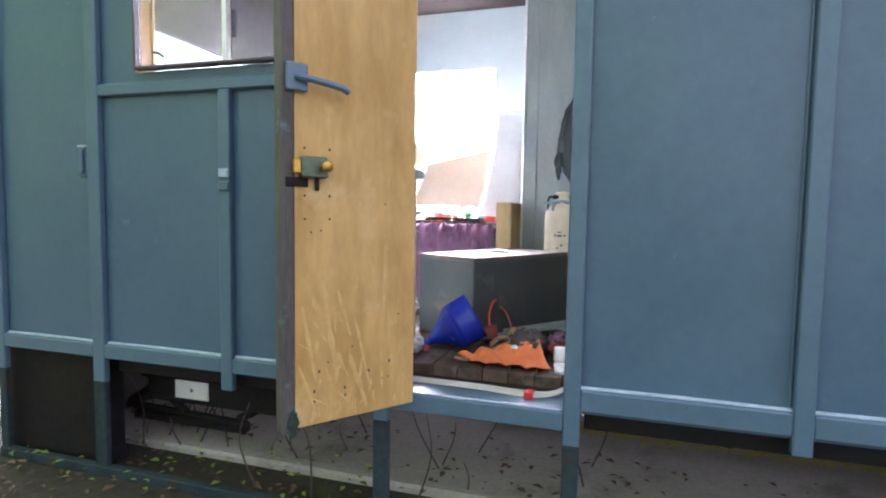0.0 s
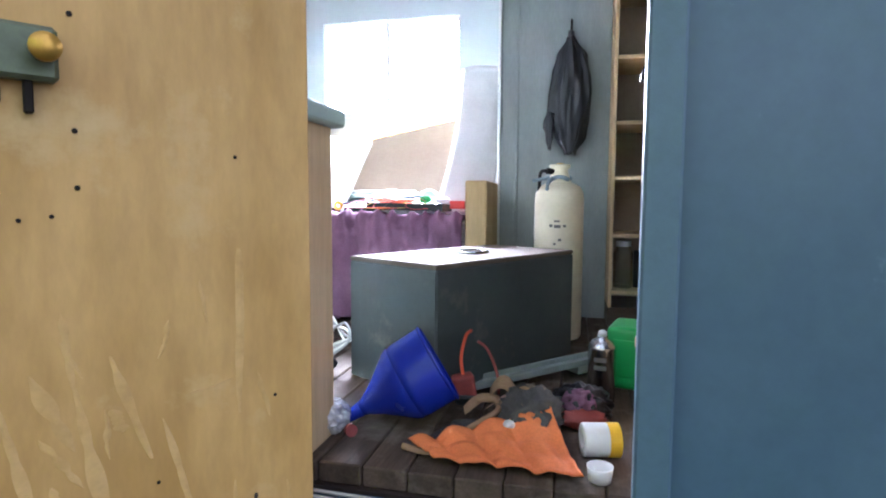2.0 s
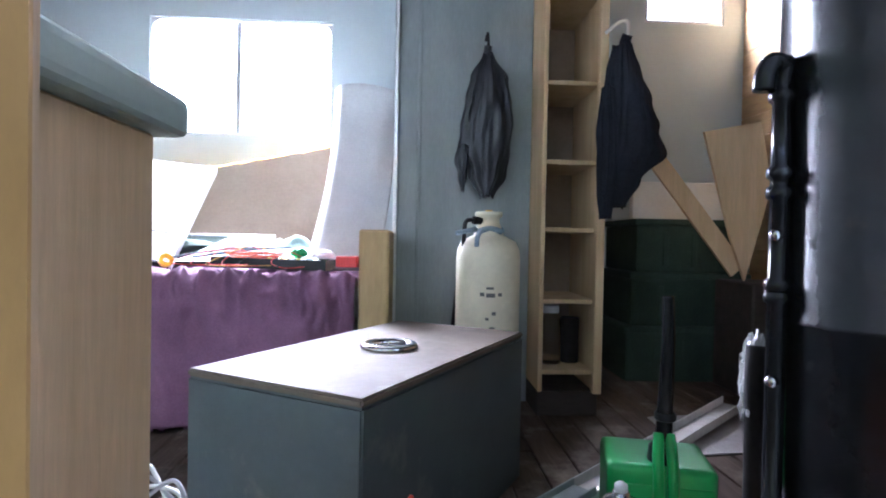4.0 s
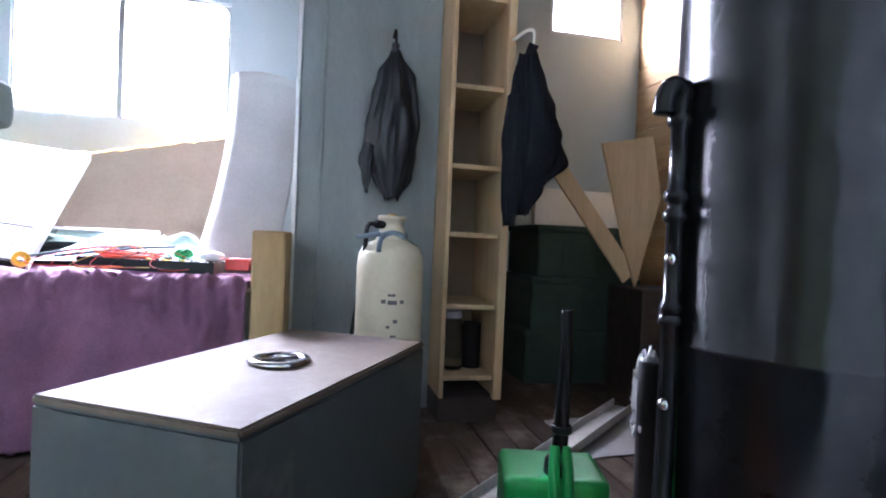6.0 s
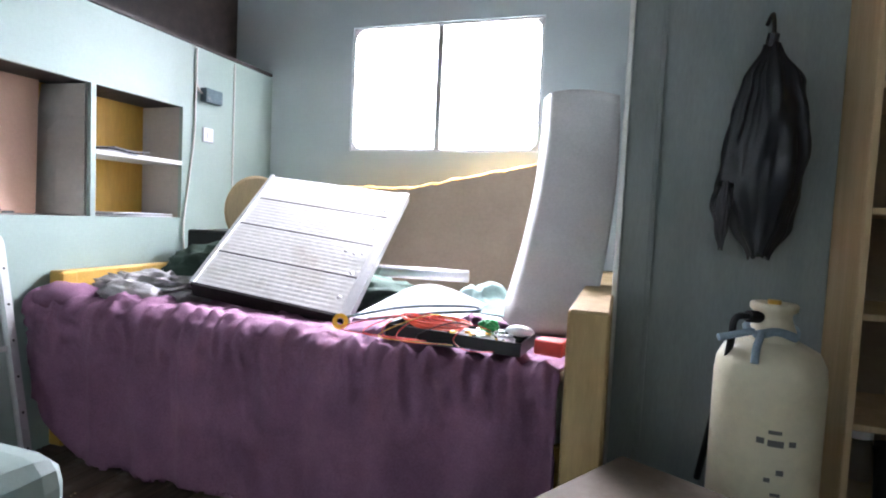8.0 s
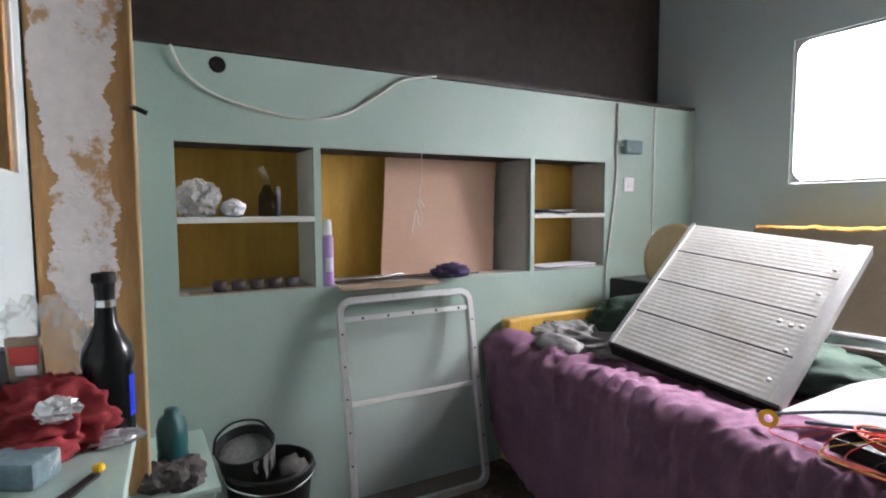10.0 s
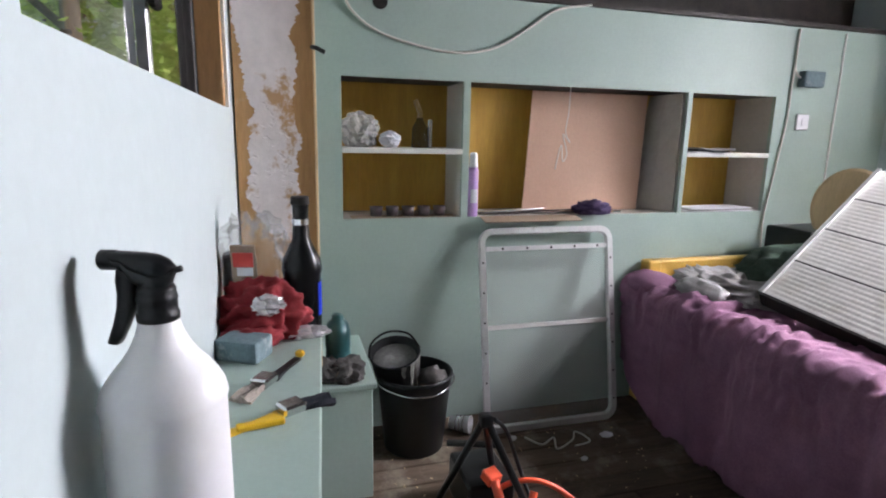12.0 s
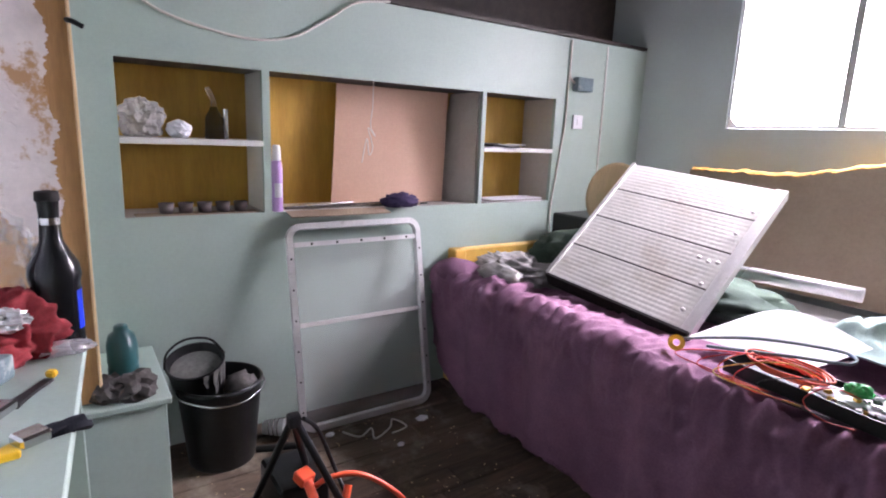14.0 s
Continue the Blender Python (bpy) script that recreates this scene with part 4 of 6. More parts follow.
bookcase()
solid("glass_jar", lathe([(0, 0), (0.04, 0), (0.042, 0.01), (0.042, 0.16), (0.03, 0.18), (0.03, 0.19)], pose(0.63, 4.25, 0.162), 24), "clear_plastic", (0.63, 4.25, 0.162), "clear jar with a white lid on the lowest shelf", "jar", smooth=True)
solid("jar_lid", lathe([(0, 0.025), (0.033, 0.025), (0.034, 0.0), (0, 0.0)], pose(0.63, 4.25, 0.3525), 24), "white_plastic", (0.63, 4.25, 0.353), "white plastic screw lid of a jar", "lid")
solid("dark_tin", lathe([(0, 0), (0.035, 0), (0.035, 0.17), (0, 0.17)], pose(0.712, 4.27, 0.162), 24), "steel_dark", (0.712, 4.27, 0.162), "dark tin on the lowest shelf", "tin")


def gas_cylinder():
    g = thing("gas_cylinder", (0.342, 3.88, 0), "cream painted gas cylinder with valve and collar, chipped", "gas cylinder")
    part("cylinder_body", lathe([(0, 0), (0.09, 0), (0.098, 0.012), (0.098, 0.56), (0.095, 0.59), (0.083, 0.615), (0.05, 0.632), (0.028, 0.637), (0.028, 0.65), (0, 0.65)], pose(0.342, 3.88, 0.0), 40), "cream", g, "", True)
    part("collar", lathe([(0.047, 0.0), (0.041, 0.020), (0.033, 0.040), (0.032, 0.052), (0.041, 0.060), (0.043, 0.068), (0.040, 0.073), (0.032, 0.073), (0.026, 0.066), (0.024, 0.03)], pose(0.342, 3.88, 0.632), 32), "cream", g, "cream neck collar with a rolled ring", True)
    v = part("valve", lathe([(0, 0), (0.018, 0), (0.018, 0.03), (0.012, 0.034), (0.012, 0.06), (0, 0.06)], pose(0.342, 3.88, 0.6505), 18), "brass", g, "", True)
    part("outlet", tube([(0.342, 3.88, 0.675), (0.292, 3.85, 0.678)], 0.012, 12, rounded=False), "steel_dark", v)
    part("hose", tube([(0.292, 3.85, 0.678), (0.267, 3.84, 0.67), (0.262, 3.85, 0.60), (0.237, 3.95, 0.3)], 0.007, 8), "black_plastic", v)
    m = pose(0.342, 3.88, 0)
    for k, (a, z, w, h) in enumerate(((-1.85, 0.455, 0.013, 0.011), (-1.62, 0.475, 0.022, 0.007), (-1.60, 0.452, 0.026, 0.012), (-1.5, 0.40, 0.012, 0.010), (-1.70, 0.385, 0.010, 0.008), (-1.32, 0.455, 0.012, 0.010), (-1.55, 0.36, 0.016, 0.006))):
        part("label_mark", sheet(5, 1, lambda u, v: m @ Vector((0.0992 * math.cos(a + (u - 0.5) * w / 0.098), 0.0992 * math.sin(a + (u - 0.5) * w / 0.098), z + v * h)), 0.0006), "print", g)
    part("cloth_tie", tube([(0.342 + (0.040 + 0.006 * math.sin(5 * a)) * math.cos(a), 3.88 + (0.040 + 0.006 * math.sin(5 * a)) * math.sin(a), 0.648 + 0.005 * math.sin(3 * a)) for a in [k * 0.45 for k in range(15)]], 0.009, 8), "tie_cloth", g, "pale blue cloth strip knotted round the neck", True)
    part("tie_end", tube([(0.302, 3.85, 0.65), (0.272, 3.83, 0.645), (0.238, 3.82, 0.637)], 0.007, 8), "tie_cloth", g)
    part("tie_end", tube([(0.318, 3.845, 0.65), (0.300, 3.80, 0.628), (0.296, 3.788, 0.60)], 0.007, 8), "tie_cloth", g)
    return g


gas_cylinder()


def hung_cloth(x, y, z_top, z_bot, widths, depth, seed, lean=0.0):
    """Limp cloth or film hanging from a hook: widths from top to bottom, gathered folds that run downwards."""
    bm = bmesh.new()
    nu, nv = 72, 44

    def skin(u, v):
        a = 2 * math.pi * u
        q = v * (len(widths) - 1)
        k = min(int(q), len(widths) - 2)
        f = q - k
        f = f * f * (3 - 2 * f)
        wl = widths[k][0] * (1 - f) + widths[k + 1][0] * f
        wr = widths[k][1] * (1 - f) + widths[k + 1][1] * f
        w = wr if math.cos(a) > 0 else wl
        fold = 1 + 0.22 * (abs(noise.noise(Vector((math.cos(a) * 3, math.sin(a) * 3, v * 1.4 + seed)))) * 2 - 0.6) + 0.13 * noise.noise(Vector((math.cos(a) * 7, math.sin(a) * 7, v * 5 + seed)))
        d = depth * (0.35 + 0.65 * math.sin(min(1.0, v * 1.1 + 0.05) * math.pi))
        return x + w * fold * math.cos(a) + lean * v, y + d * fold * math.sin(a), z_top + (z_bot - z_top) * v + 0.02 * noise.noise(Vector((math.cos(a) * 2, math.sin(a) * 2, seed)))
    vs = [[bm.verts.new(skin(i / nu, j / nv)) for j in range(nv + 1)] for i in range(nu)]
    for i in range(nu):
        for j in range(nv):
            bm.faces.new((vs[i][j], vs[(i + 1) % nu][j], vs[(i + 1) % nu][j + 1], vs[i][j + 1]))
    bm.faces.new([vs[i][0] for i in range(nu)]), bm.faces.new([vs[i][nv] for i in range(nu)])
    return bm


hb = thing("hanging_bag", (0.372, 4.215, 0.77), "black plastic bag hanging on the grey partition", "bag")
part("bag_body", hung_cloth(0.372, 4.225, 1.30, 0.78, [(0.02, 0.02), (0.06, 0.07), (0.08, 0.095), (0.10, 0.10), (0.105, 0.09), (0.06, 0.07), (0.02, 0.03)], 0.065, 1.3), "bin_bag", hb, "", True)
part("bag_flap", hung_cloth(0.285, 4.19, 0.96, 0.80, [(0.015, 0.02), (0.03, 0.02), (0.02, 0.015), (0.006, 0.006)], 0.02, 6.1), "bin_bag", hb, "shiny loose flap", True)
part("bag_neck", tube([(0.372, 4.215, 1.33), (0.370, 4.22, 1.31), (0.372, 4.225, 1.285)], 0.014, 8), "bin_bag", hb)
hc = thing("hanging_coat", (0.81, 4.0, 0.72), "black coat hanging on the bookcase post", "coat")
part("coat_body", hung_cloth(0.79, 4.0, 1.27, 0.74, [(0.03, 0.03), (0.05, 0.06), (0.06, 0.09), (0.065, 0.13), (0.06, 0.15), (0.065, 0.07), (0.03, 0.02)], 0.07, 4.2), "black_cloth", hc, "", True)
part("sleeve", hung_cloth(0.735, 3.965, 1.12, 0.70, [(0.025, 0.025), (0.035, 0.03), (0.03, 0.03), (0.03, 0.035), (0.02, 0.02)], 0.03, 8.4), "black_cloth", hc, "", True)
part("collar", tube([(0.80, 3.98, 1.30), (0.795, 3.99, 1.28), (0.79, 4.0, 1.25)], 0.018, 8), "black_cloth", hc)
solid("coat_hook", tube([(0.76, 4.075, 1.34), (0.79, 4.03, 1.36), (0.80, 3.98, 1.34), (0.80, 3.98, 1.29)], 0.006, 8), "white_paint", (0.76, 4.075, 1.34), "white coat hook on the bookcase post", "hook")
solid("bag_hook", tube([(0.372, 4.299, 1.38), (0.372, 4.24, 1.385), (0.372, 4.215, 1.33)], 0.005, 8), "steel_dark", (0.372, 4.299, 1.38), "dark hook on the partition", "hook")


# ---- box by the doorway ----
def speaker_box():
    b = thing("speaker_box", (0.055, 3.38, 0), "slate grey wooden box with a dusty top and a round port", "speaker box")
    fl, f, r = Vector((-0.281, 3.187)), Vector((0.046, 2.999)), Vector((0.403, 3.618))
    bk = fl + r - f
    def prism(z0, z1, grow=0.0):
        bm = bmesh.new()
        c = (fl + r) / 2
        q = [p + (p - c).normalized() * grow for p in (fl, f, r, bk)]
        lo = [bm.verts.new((p.x, p.y, z0)) for p in q]
        hi = [bm.verts.new((p.x, p.y, z1)) for p in q]
        bm.faces.new(lo), bm.faces.new(hi)
        for k in range(4):
            bm.faces.new((lo[k], lo[(k + 1) % 4], hi[(k + 1) % 4], hi[k]))
        bmesh.ops.bevel(bm, geom=bm.edges[:], offset=0.004, segments=2, affect="EDGES")
        return bm
    part("box_body", prism(0.0, 0.366), "box", b)
    part("box_top", prism(0.3665, 0.3805, 0.001), "box_top", b, "dusty beige top")
    part("port_ring", lathe([(0.040, 0), (0.062, 0), (0.064, 0.004), (0.058, 0.010), (0.046, 0.010), (0.040, 0.004), (0.040, 0)], pose(0.066, 3.395, 0.381), 40), "chrome", b, "metal port ring", True)
    part("port_hole", lathe([(0, 0), (0.0395, 0), (0.0395, 0.002), (0, 0.002)], pose(0.066, 3.395, 0.381), 40), "steel_dark", b)
    part("port_bar", box(-0.038, 0.038, -0.004, 0.004, 0.003, 0.009, 0.002, None, pose(0.066, 3.395, 0.381, 0, 0, 20)), "chrome", b)
    return b


speaker_box()

# ---- desk corner by the window ----
def desk():
    d = thing("desk", (-0.55, 2.58, 0), "narrow mint green worktop along the wall", "desk")
    top = box(-0.963, -0.161, 2.492, 2.672, 0.683, 0.703, 0.002)
    for q in top.verts:
        # the front edge runs in towards the doorway
        if q.co.y > 2.6:
            q.co.y -= 0.066 * (q.co.x + 0.963)
    part("worktop", top, "mint", d)
    part("end_panel", box(-0.961, -0.943, 2.492, 2.655, 0.0, 0.682, 0.002), "mint", d)
    part("front_panel", box(-0.942, -0.161, 2.585, 2.60, 0.0, 0.682, 0.002), "mint", d)
    part("wooden_end", box(-0.160, -0.142, 2.492, 2.755, 0.0, 0.716, 0.003), "timber", d, "pale knotty wooden end panel")
    part("worktop_nose", box(-0.172, -0.119, 2.494, 2.788, 0.7165, 0.758, 0.018, None, None, 5), "mint", d, "rounded mint green end rail")
    return d


desk()
lc = thing("low_cabinet", (-1.56, 2.67, 0), "low mint green cupboard in the corner by the shelves", "cupboard")
part("cupboard_body", box(-1.76, -1.365, 2.495, 2.835, 0.0, 0.352, 0.002), "mint", lc)
part("cupboard_top", box(-1.765, -1.355, 2.495, 2.847, 0.353, 0.372, 0.003), "mint", lc)
post_board = tagged(part("corner_post", box(-1.445, -1.405, 2.495, 2.695, 0.373, ROOF, 0.003), "bare_board"), "wooden board with peeling white paint", "wooden post", kind="structure")


def paint_layer(u, v):
    z = 0.74 + 1.48 * v
    lo = 2.515 + 0.024 * noise.fractal(Vector((z * 2.13, 1.37, 0.4)), 0.35, 2.17, 8)
    hi = 2.650 + 0.034 * noise.fractal(Vector((z * 1.71, 7.73, 0.3)), 0.35, 2.31, 8)
    lo, hi = max(lo, 2.497), min(max(hi, lo + 0.03), 2.692)
    near_foot = max(0.0, 1 - v * 9)
    mid = (lo + hi) / 2
    return -1.4043, (lo + (hi - lo) * u) * (1 - near_foot) + mid * near_foot, z + 0.02 * noise.noise(Vector((u * 6, z * 4, 9)))


part("paint_layer", sheet(12, 500, paint_layer, 0.0008), "old_paint", post_board, "cracked and peeling white paint")
tagged(part("corner_panel", box(SX + 0.0, -1.446, 2.665, 2.678, 0.373, ROOF, 0.002), "mint"), "mint corner panel", "panel", kind="structure")
tagged(part("corner_trim", tube([(-1.402, 2.693, 0.38), (-1.402, 2.694, 1.0), (-1.402, 2.693, 1.9)], 0.004, 6), "timber"), "thin bare wooden edge strip", "trim", kind="structure")


def spray_bottle():
    s = thing("spray_bottle", (-0.235, 2.532, 0.703), "white plastic trigger spray bottle with a black head, on the worktop", "spray bottle")
    m = pose(-0.235, 2.5335, 0.7035)
    part("bottle", lathe([(0, 0), (0.032, 0), (0.0365, 0.004), (0.0365, 0.095), (0.0358, 0.10), (0.0365, 0.105), (0.0362, 0.203), (0.0372, 0.207), (0.0366, 0.210), (0.0356, 0.2140), (0.0330, 0.2195), (0.0282, 0.2265), (0.0228, 0.2330), (0.0178, 0.2405), (0.0138, 0.2490), (0.0114, 0.2575), (0.0095, 0.2605), (0.0095, 0.268), (0, 0.268)], m, 56), "milky_plastic", s, "", True)
    ring = [(0.0106, 0.2575), (0.0120, 0.258), (0.0122, 0.262), (0.0112, 0.2635), (0.0113, 0.270), (0.0118, 0.271), (0.0113, 0.2735), (0.0108, 0.275), (0.0112, 0.2765), (0.0102, 0.279), (0.008, 0.280)]
    part("cap_ring", lathe(ring, m, 28), "black_plastic", s, "ribbed black collar", True)
    # the head: a shrouded pump with a nozzle in front and a spur behind
    h = m @ pose(0, 0, 0, 0, 0, -103) @ Matrix.Diagonal((0.86, 0.92, 1.0, 1))
    shroud = [(-0.0155, 0.2885, 0.2905, 0.0012), (-0.0125, 0.284, 0.2925, 0.004), (-0.0085, 0.2765, 0.2955, 0.0082), (-0.002, 0.274, 0.298, 0.0098), (0.007, 0.2775, 0.2992, 0.0094), (0.0145, 0.281, 0.2996, 0.0080), (0.020, 0.2885, 0.2998, 0.0066), (0.028, 0.2895, 0.3002, 0.0060), (0.0325, 0.2905, 0.2990, 0.0048), (0.0338, 0.2935, 0.2965, 0.0015)]
    last = len(shroud) - 1

    def skin(u, v):
        x, low, high, half = shroud[round(u * last)]
        c, d = math.cos(v * 2 * math.pi), math.sin(v * 2 * math.pi)
        return h @ Vector((x, half * math.copysign(abs(c) ** 0.7, c), (low + high) / 2 + (high - low) / 2 * math.copysign(abs(d) ** 0.7, d)))

    bm = sheet(last, 20, skin, 0.0008)
    joined(bm, lathe([(0.0090, 0.2785), (0.0088, 0.288), (0, 0.289)], m, 24))
    hd = part("spray_head", bm, "black_plastic", s, "black trigger head", True)
    part("spur", tube([h @ Vector((-0.012, 0, 0.2885)), h @ Vector((-0.0155, 0, 0.2890)), h @ Vector((-0.0185, 0, 0.2898))], 0.0020, 8), "black_plastic", hd, "", True)
    part("nozzle", lathe([(0.0058, 0), (0.0062, 0.001), (0.0062, 0.0105), (0.0050, 0.012), (0.0022, 0.0122), (0.0018, 0.011), (0, 0.011)], h @ pose(0.0245, 0, 0.2945, 0, 90, 0), 18), "black_plastic", hd, "", True)
    pull = [(0.0185, 0.2885, 0.0060), (0.0195, 0.281, 0.0066), (0.0195, 0.273, 0.0062), (0.0215, 0.264, 0.0054), (0.0255, 0.254, 0.0046), (0.0310, 0.2435, 0.0038)]

    def lever(u, v):
        k = min(int(u * 5), 4)
        f = u * 5 - k
        x, z, w = [pull[k][i] * (1 - f) + pull[k + 1][i] * f for i in range(3)]
        c, d = math.cos(v * 2 * math.pi), math.sin(v * 2 * math.pi)
        return h @ Vector((x + w * math.copysign(abs(c) ** 0.6, c), 0.0062 * math.copysign(abs(d) ** 0.6, d), z + 0.3 * w * c))

    part("trigger", sheet(10, 16, lever, 0.0008), "black_plastic", hd, "", True)
    part("trigger_spring", tube([h @ Vector((0.0165, 0, 0.270)), h @ Vector((0.0125, 0, 0.274)), h @ Vector((0.008, 0, 0.277))], 0.0018, 6), "black_plastic", hd)
    return s


spray_bottle()


def paint_brush(base, ang, tip_mat, handle_mat, handle2, label):
    b = thing("paint_brush", base, label, "paint brush", "brushes on the worktop")
    m = pose(*base, 0, 0, ang)
    part("bristles", sheet(10, 6, lambda u, v: m @ Vector((0.045 * u + 0.03, (v - 0.5) * (0.026 + 0.006 * u), 0.006 + 0.004 * math.sin(u * 3 + v * 9))), 0.008), tip_mat, b)
    part("ferrule", box(-0.002, 0.032, -0.0145, 0.0145, 0.001, 0.015, 0.003, None, m), "chrome", b)
    part("handle", sheet(14, 6, lambda u, v: m @ Vector((-0.002 - 0.085 * u, (v - 0.5) * (0.025 - 0.012 * math.sin(min(1, u * 1.3) * math.pi * 0.6)), 0.003 + 0.0005 * v)), 0.010), handle_mat, b, "", True)
    part("handle_end", box(-0.10, -0.087, -0.007, 0.007, 0.002, 0.013, 0.003, None, m), handle2, b)
    return b


paint_brush((-0.59, 2.595, 0.7035), 119, "black_cloth", "yellow_plastic", "yellow_plastic", "paint brush with black bristles and a yellow handle")
paint_brush((-0.705, 2.578, 0.7035), -30, "bristle", "black_plastic", "yellow_plastic", "worn paint brush with splayed bristles and a black handle")
solid("yellow_clip", box(-0.03, 0.03, -0.006, 0.006, 0, 0.009, 0.002, None, pose(-0.565, 2.57, 0.7035, 0, 0, 100)), "yellow_plastic", (-0.565, 2.57, 0.7035), "small yellow plastic knife on the worktop", "knife")
solid("sanding_block", box(-0.038, 0.038, -0.028, 0.028, 0, 0.036, 0.006, None, pose(-0.81, 2.535, 0.7035, 0, 0, 62), 2), "slate_block", (-0.81, 2.535, 0.7035), "blue-grey sanding block on the worktop", "sanding block")


def glass_bottle():
    b = thing("beer_bottle", (-0.925, 2.638, 0.703), "dark glass bottle with a blue label", "bottle")
    m = pose(-0.925, 2.636, 0.7035) @ Matrix.Diagonal((1.12, 1.12, 1.08, 1))
    part("bottle_body", lathe([(0, 0.002), (0.028, 0), (0.031, 0.004), (0.031, 0.10), (0.0335, 0.112), (0.031, 0.13), (0.022, 0.148), (0.0145, 0.165), (0.0125, 0.20), (0.0135, 0.222), (0.0145, 0.226), (0.0145, 0.232), (0, 0.232)], m, 36), "black_gloss", b, "", True)
    part("cap", lathe([(0.0150, 0.224), (0.0155, 0.226), (0.0145, 0.238), (0, 0.24)], m, 24), "steel_dark", b)
    part("foil_band", lathe([(0.0131, 0.19), (0.0137, 0.19), (0.0137, 0.20), (0.0131, 0.20)], m, 24), "chrome", b)
    part("paper_label", sheet(14, 4, lambda u, v: m @ Vector((0.0318 * math.cos(0.9 + u * 1.6), 0.0318 * math.sin(0.9 + u * 1.6), 0.03 + 0.06 * v)), 0.0004), "blue_plastic", b, "blue paper label")
    return b


glass_bottle()
rag = thing("red_rag", (-0.90, 2.555, 0.7035), "crumpled dark red rag on the worktop", "rag")
part("rag_body", lump(-0.905, 2.56, 0.742, 0.044, 0.066, 0.054, 0.42, 6, 3, 5, 0.7035), "red_cloth", rag, "", True)
part("loose_fold", lump(-0.862, 2.545, 0.722, 0.036, 0.042, 0.022, 0.32, 4.5, 13, 4, 0.7035), "red_cloth", rag, "", True)
part("loose_fold", lump(-0.915, 2.605, 0.752, 0.020, 0.026, 0.040, 0.45, 8, 17, 4, 0.7035), "red_cloth", rag, "", True)
solid("foil_scrap", lump(-0.865, 2.575, 0.775, 0.016, 0.022, 0.014, 0.5, 9, 6, 3), "foil", (-0.865, 2.575, 0.76), "crumpled foil scrap on the red rag", "foil", smooth=False)
solid("foil_ball", lump(-0.885, 2.640, 0.712, 0.014, 0.032, 0.010, 0.5, 9, 16, 3, 0.7035), "foil", (-0.905, 2.655, 0.7035), "flattened foil wrapper on the worktop", "foil", smooth=False)
bagt = thing("plastic_bag", (-0.935, 2.545, 0.75), "clear plastic bag with a red and white printed card", "bag")
part("bag_film", lump(-0.945, 2.55, 0.83, 0.022, 0.055, 0.075, 0.45, 10, 9, 4), "clear_film", bagt, "", False)
part("card", box(-0.004, 0.004, -0.022, 0.022, 0.0, 0.075, 0.001, None, pose(-0.925, 2.535, 0.80, 0, 8, -12)), "card", bagt)
part("red_print", box(-0.005, 0.005, -0.018, 0.018, 0.035, 0.062, 0.0, None, pose(-0.9235, 2.535, 0.80, 0, 8, -12)), "red_plastic", bagt)
part("white_print", box(-0.0052, 0.0052, -0.012, 0.016, 0.018, 0.033, 0.0, None, pose(-0.9235, 2.535, 0.80, 0, 8, -12)), "paper", bagt)
solid("black_sleeve", box(-0.02, 0.02, -0.012, 0.012, 0, 0.15, 0.004, None, pose(-0.95, 2.507, 0.7035)), "black_plastic", (-0.95, 2.507, 0.7035), "black upright case behind the bag", "case")
solid("teal_bottle", lathe([(0, 0), (0.046, 0), (0.05, 0.006), (0.05, 0.05), (0.047, 0.058), (0.05, 0.066), (0.05, 0.115), (0.042, 0.140), (0.024, 0.152), (0.022, 0.165), (0, 0.166)], pose(-1.50, 2.75, 0.3725), 30, squash=0.75), "teal_plastic", (-1.5, 2.75, 0.3725), "teal plastic bottle on the low cupboard", "bottle", smooth=True)
for k, (x, y, s) in enumerate(((-1.42, 2.77, 0.045), (-1.43, 2.71, 0.04))):
    solid("rag", lump(x, y, 0.392, s, s * 0.9, 0.028, 0.55, 10, 20 + k, 3, 0.3725), "grime_cloth", (x, y, 0.3725), "stiff grimy rag on the low cupboard", "rag", "rags on the cupboard", smooth=False)


def bucket():
    b = thing("bucket", (-1.625, 3.02, 0), "black plastic bucket with a paint kettle in it", "bucket")
    m = pose(-1.625, 3.02, 0.001)
    part("bucket_body", lathe([(0, 0.0), (0.10, 0.0), (0.103, 0.004), (0.128, 0.262), (0.134, 0.266), (0.134, 0.276), (0.128, 0.279), (0.124, 0.274), (0.098, 0.012), (0, 0.012)], m, 44), "black_plastic", b, "", True)
    part("bail", tube([m @ Vector((0.0, 0.132, 0.268)), m @ Vector((0.06, 0.125, 0.255)), m @ Vector((0.125, 0.06, 0.245)), m @ Vector((0.140, 0.0, 0.242)), m @ Vector((0.125, -0.06, 0.245)), m @ Vector((0.06, -0.125, 0.255)), m @ Vector((0.0, -0.132, 0.268))], 0.0035, 8), "chrome", b, "", True)
    return b


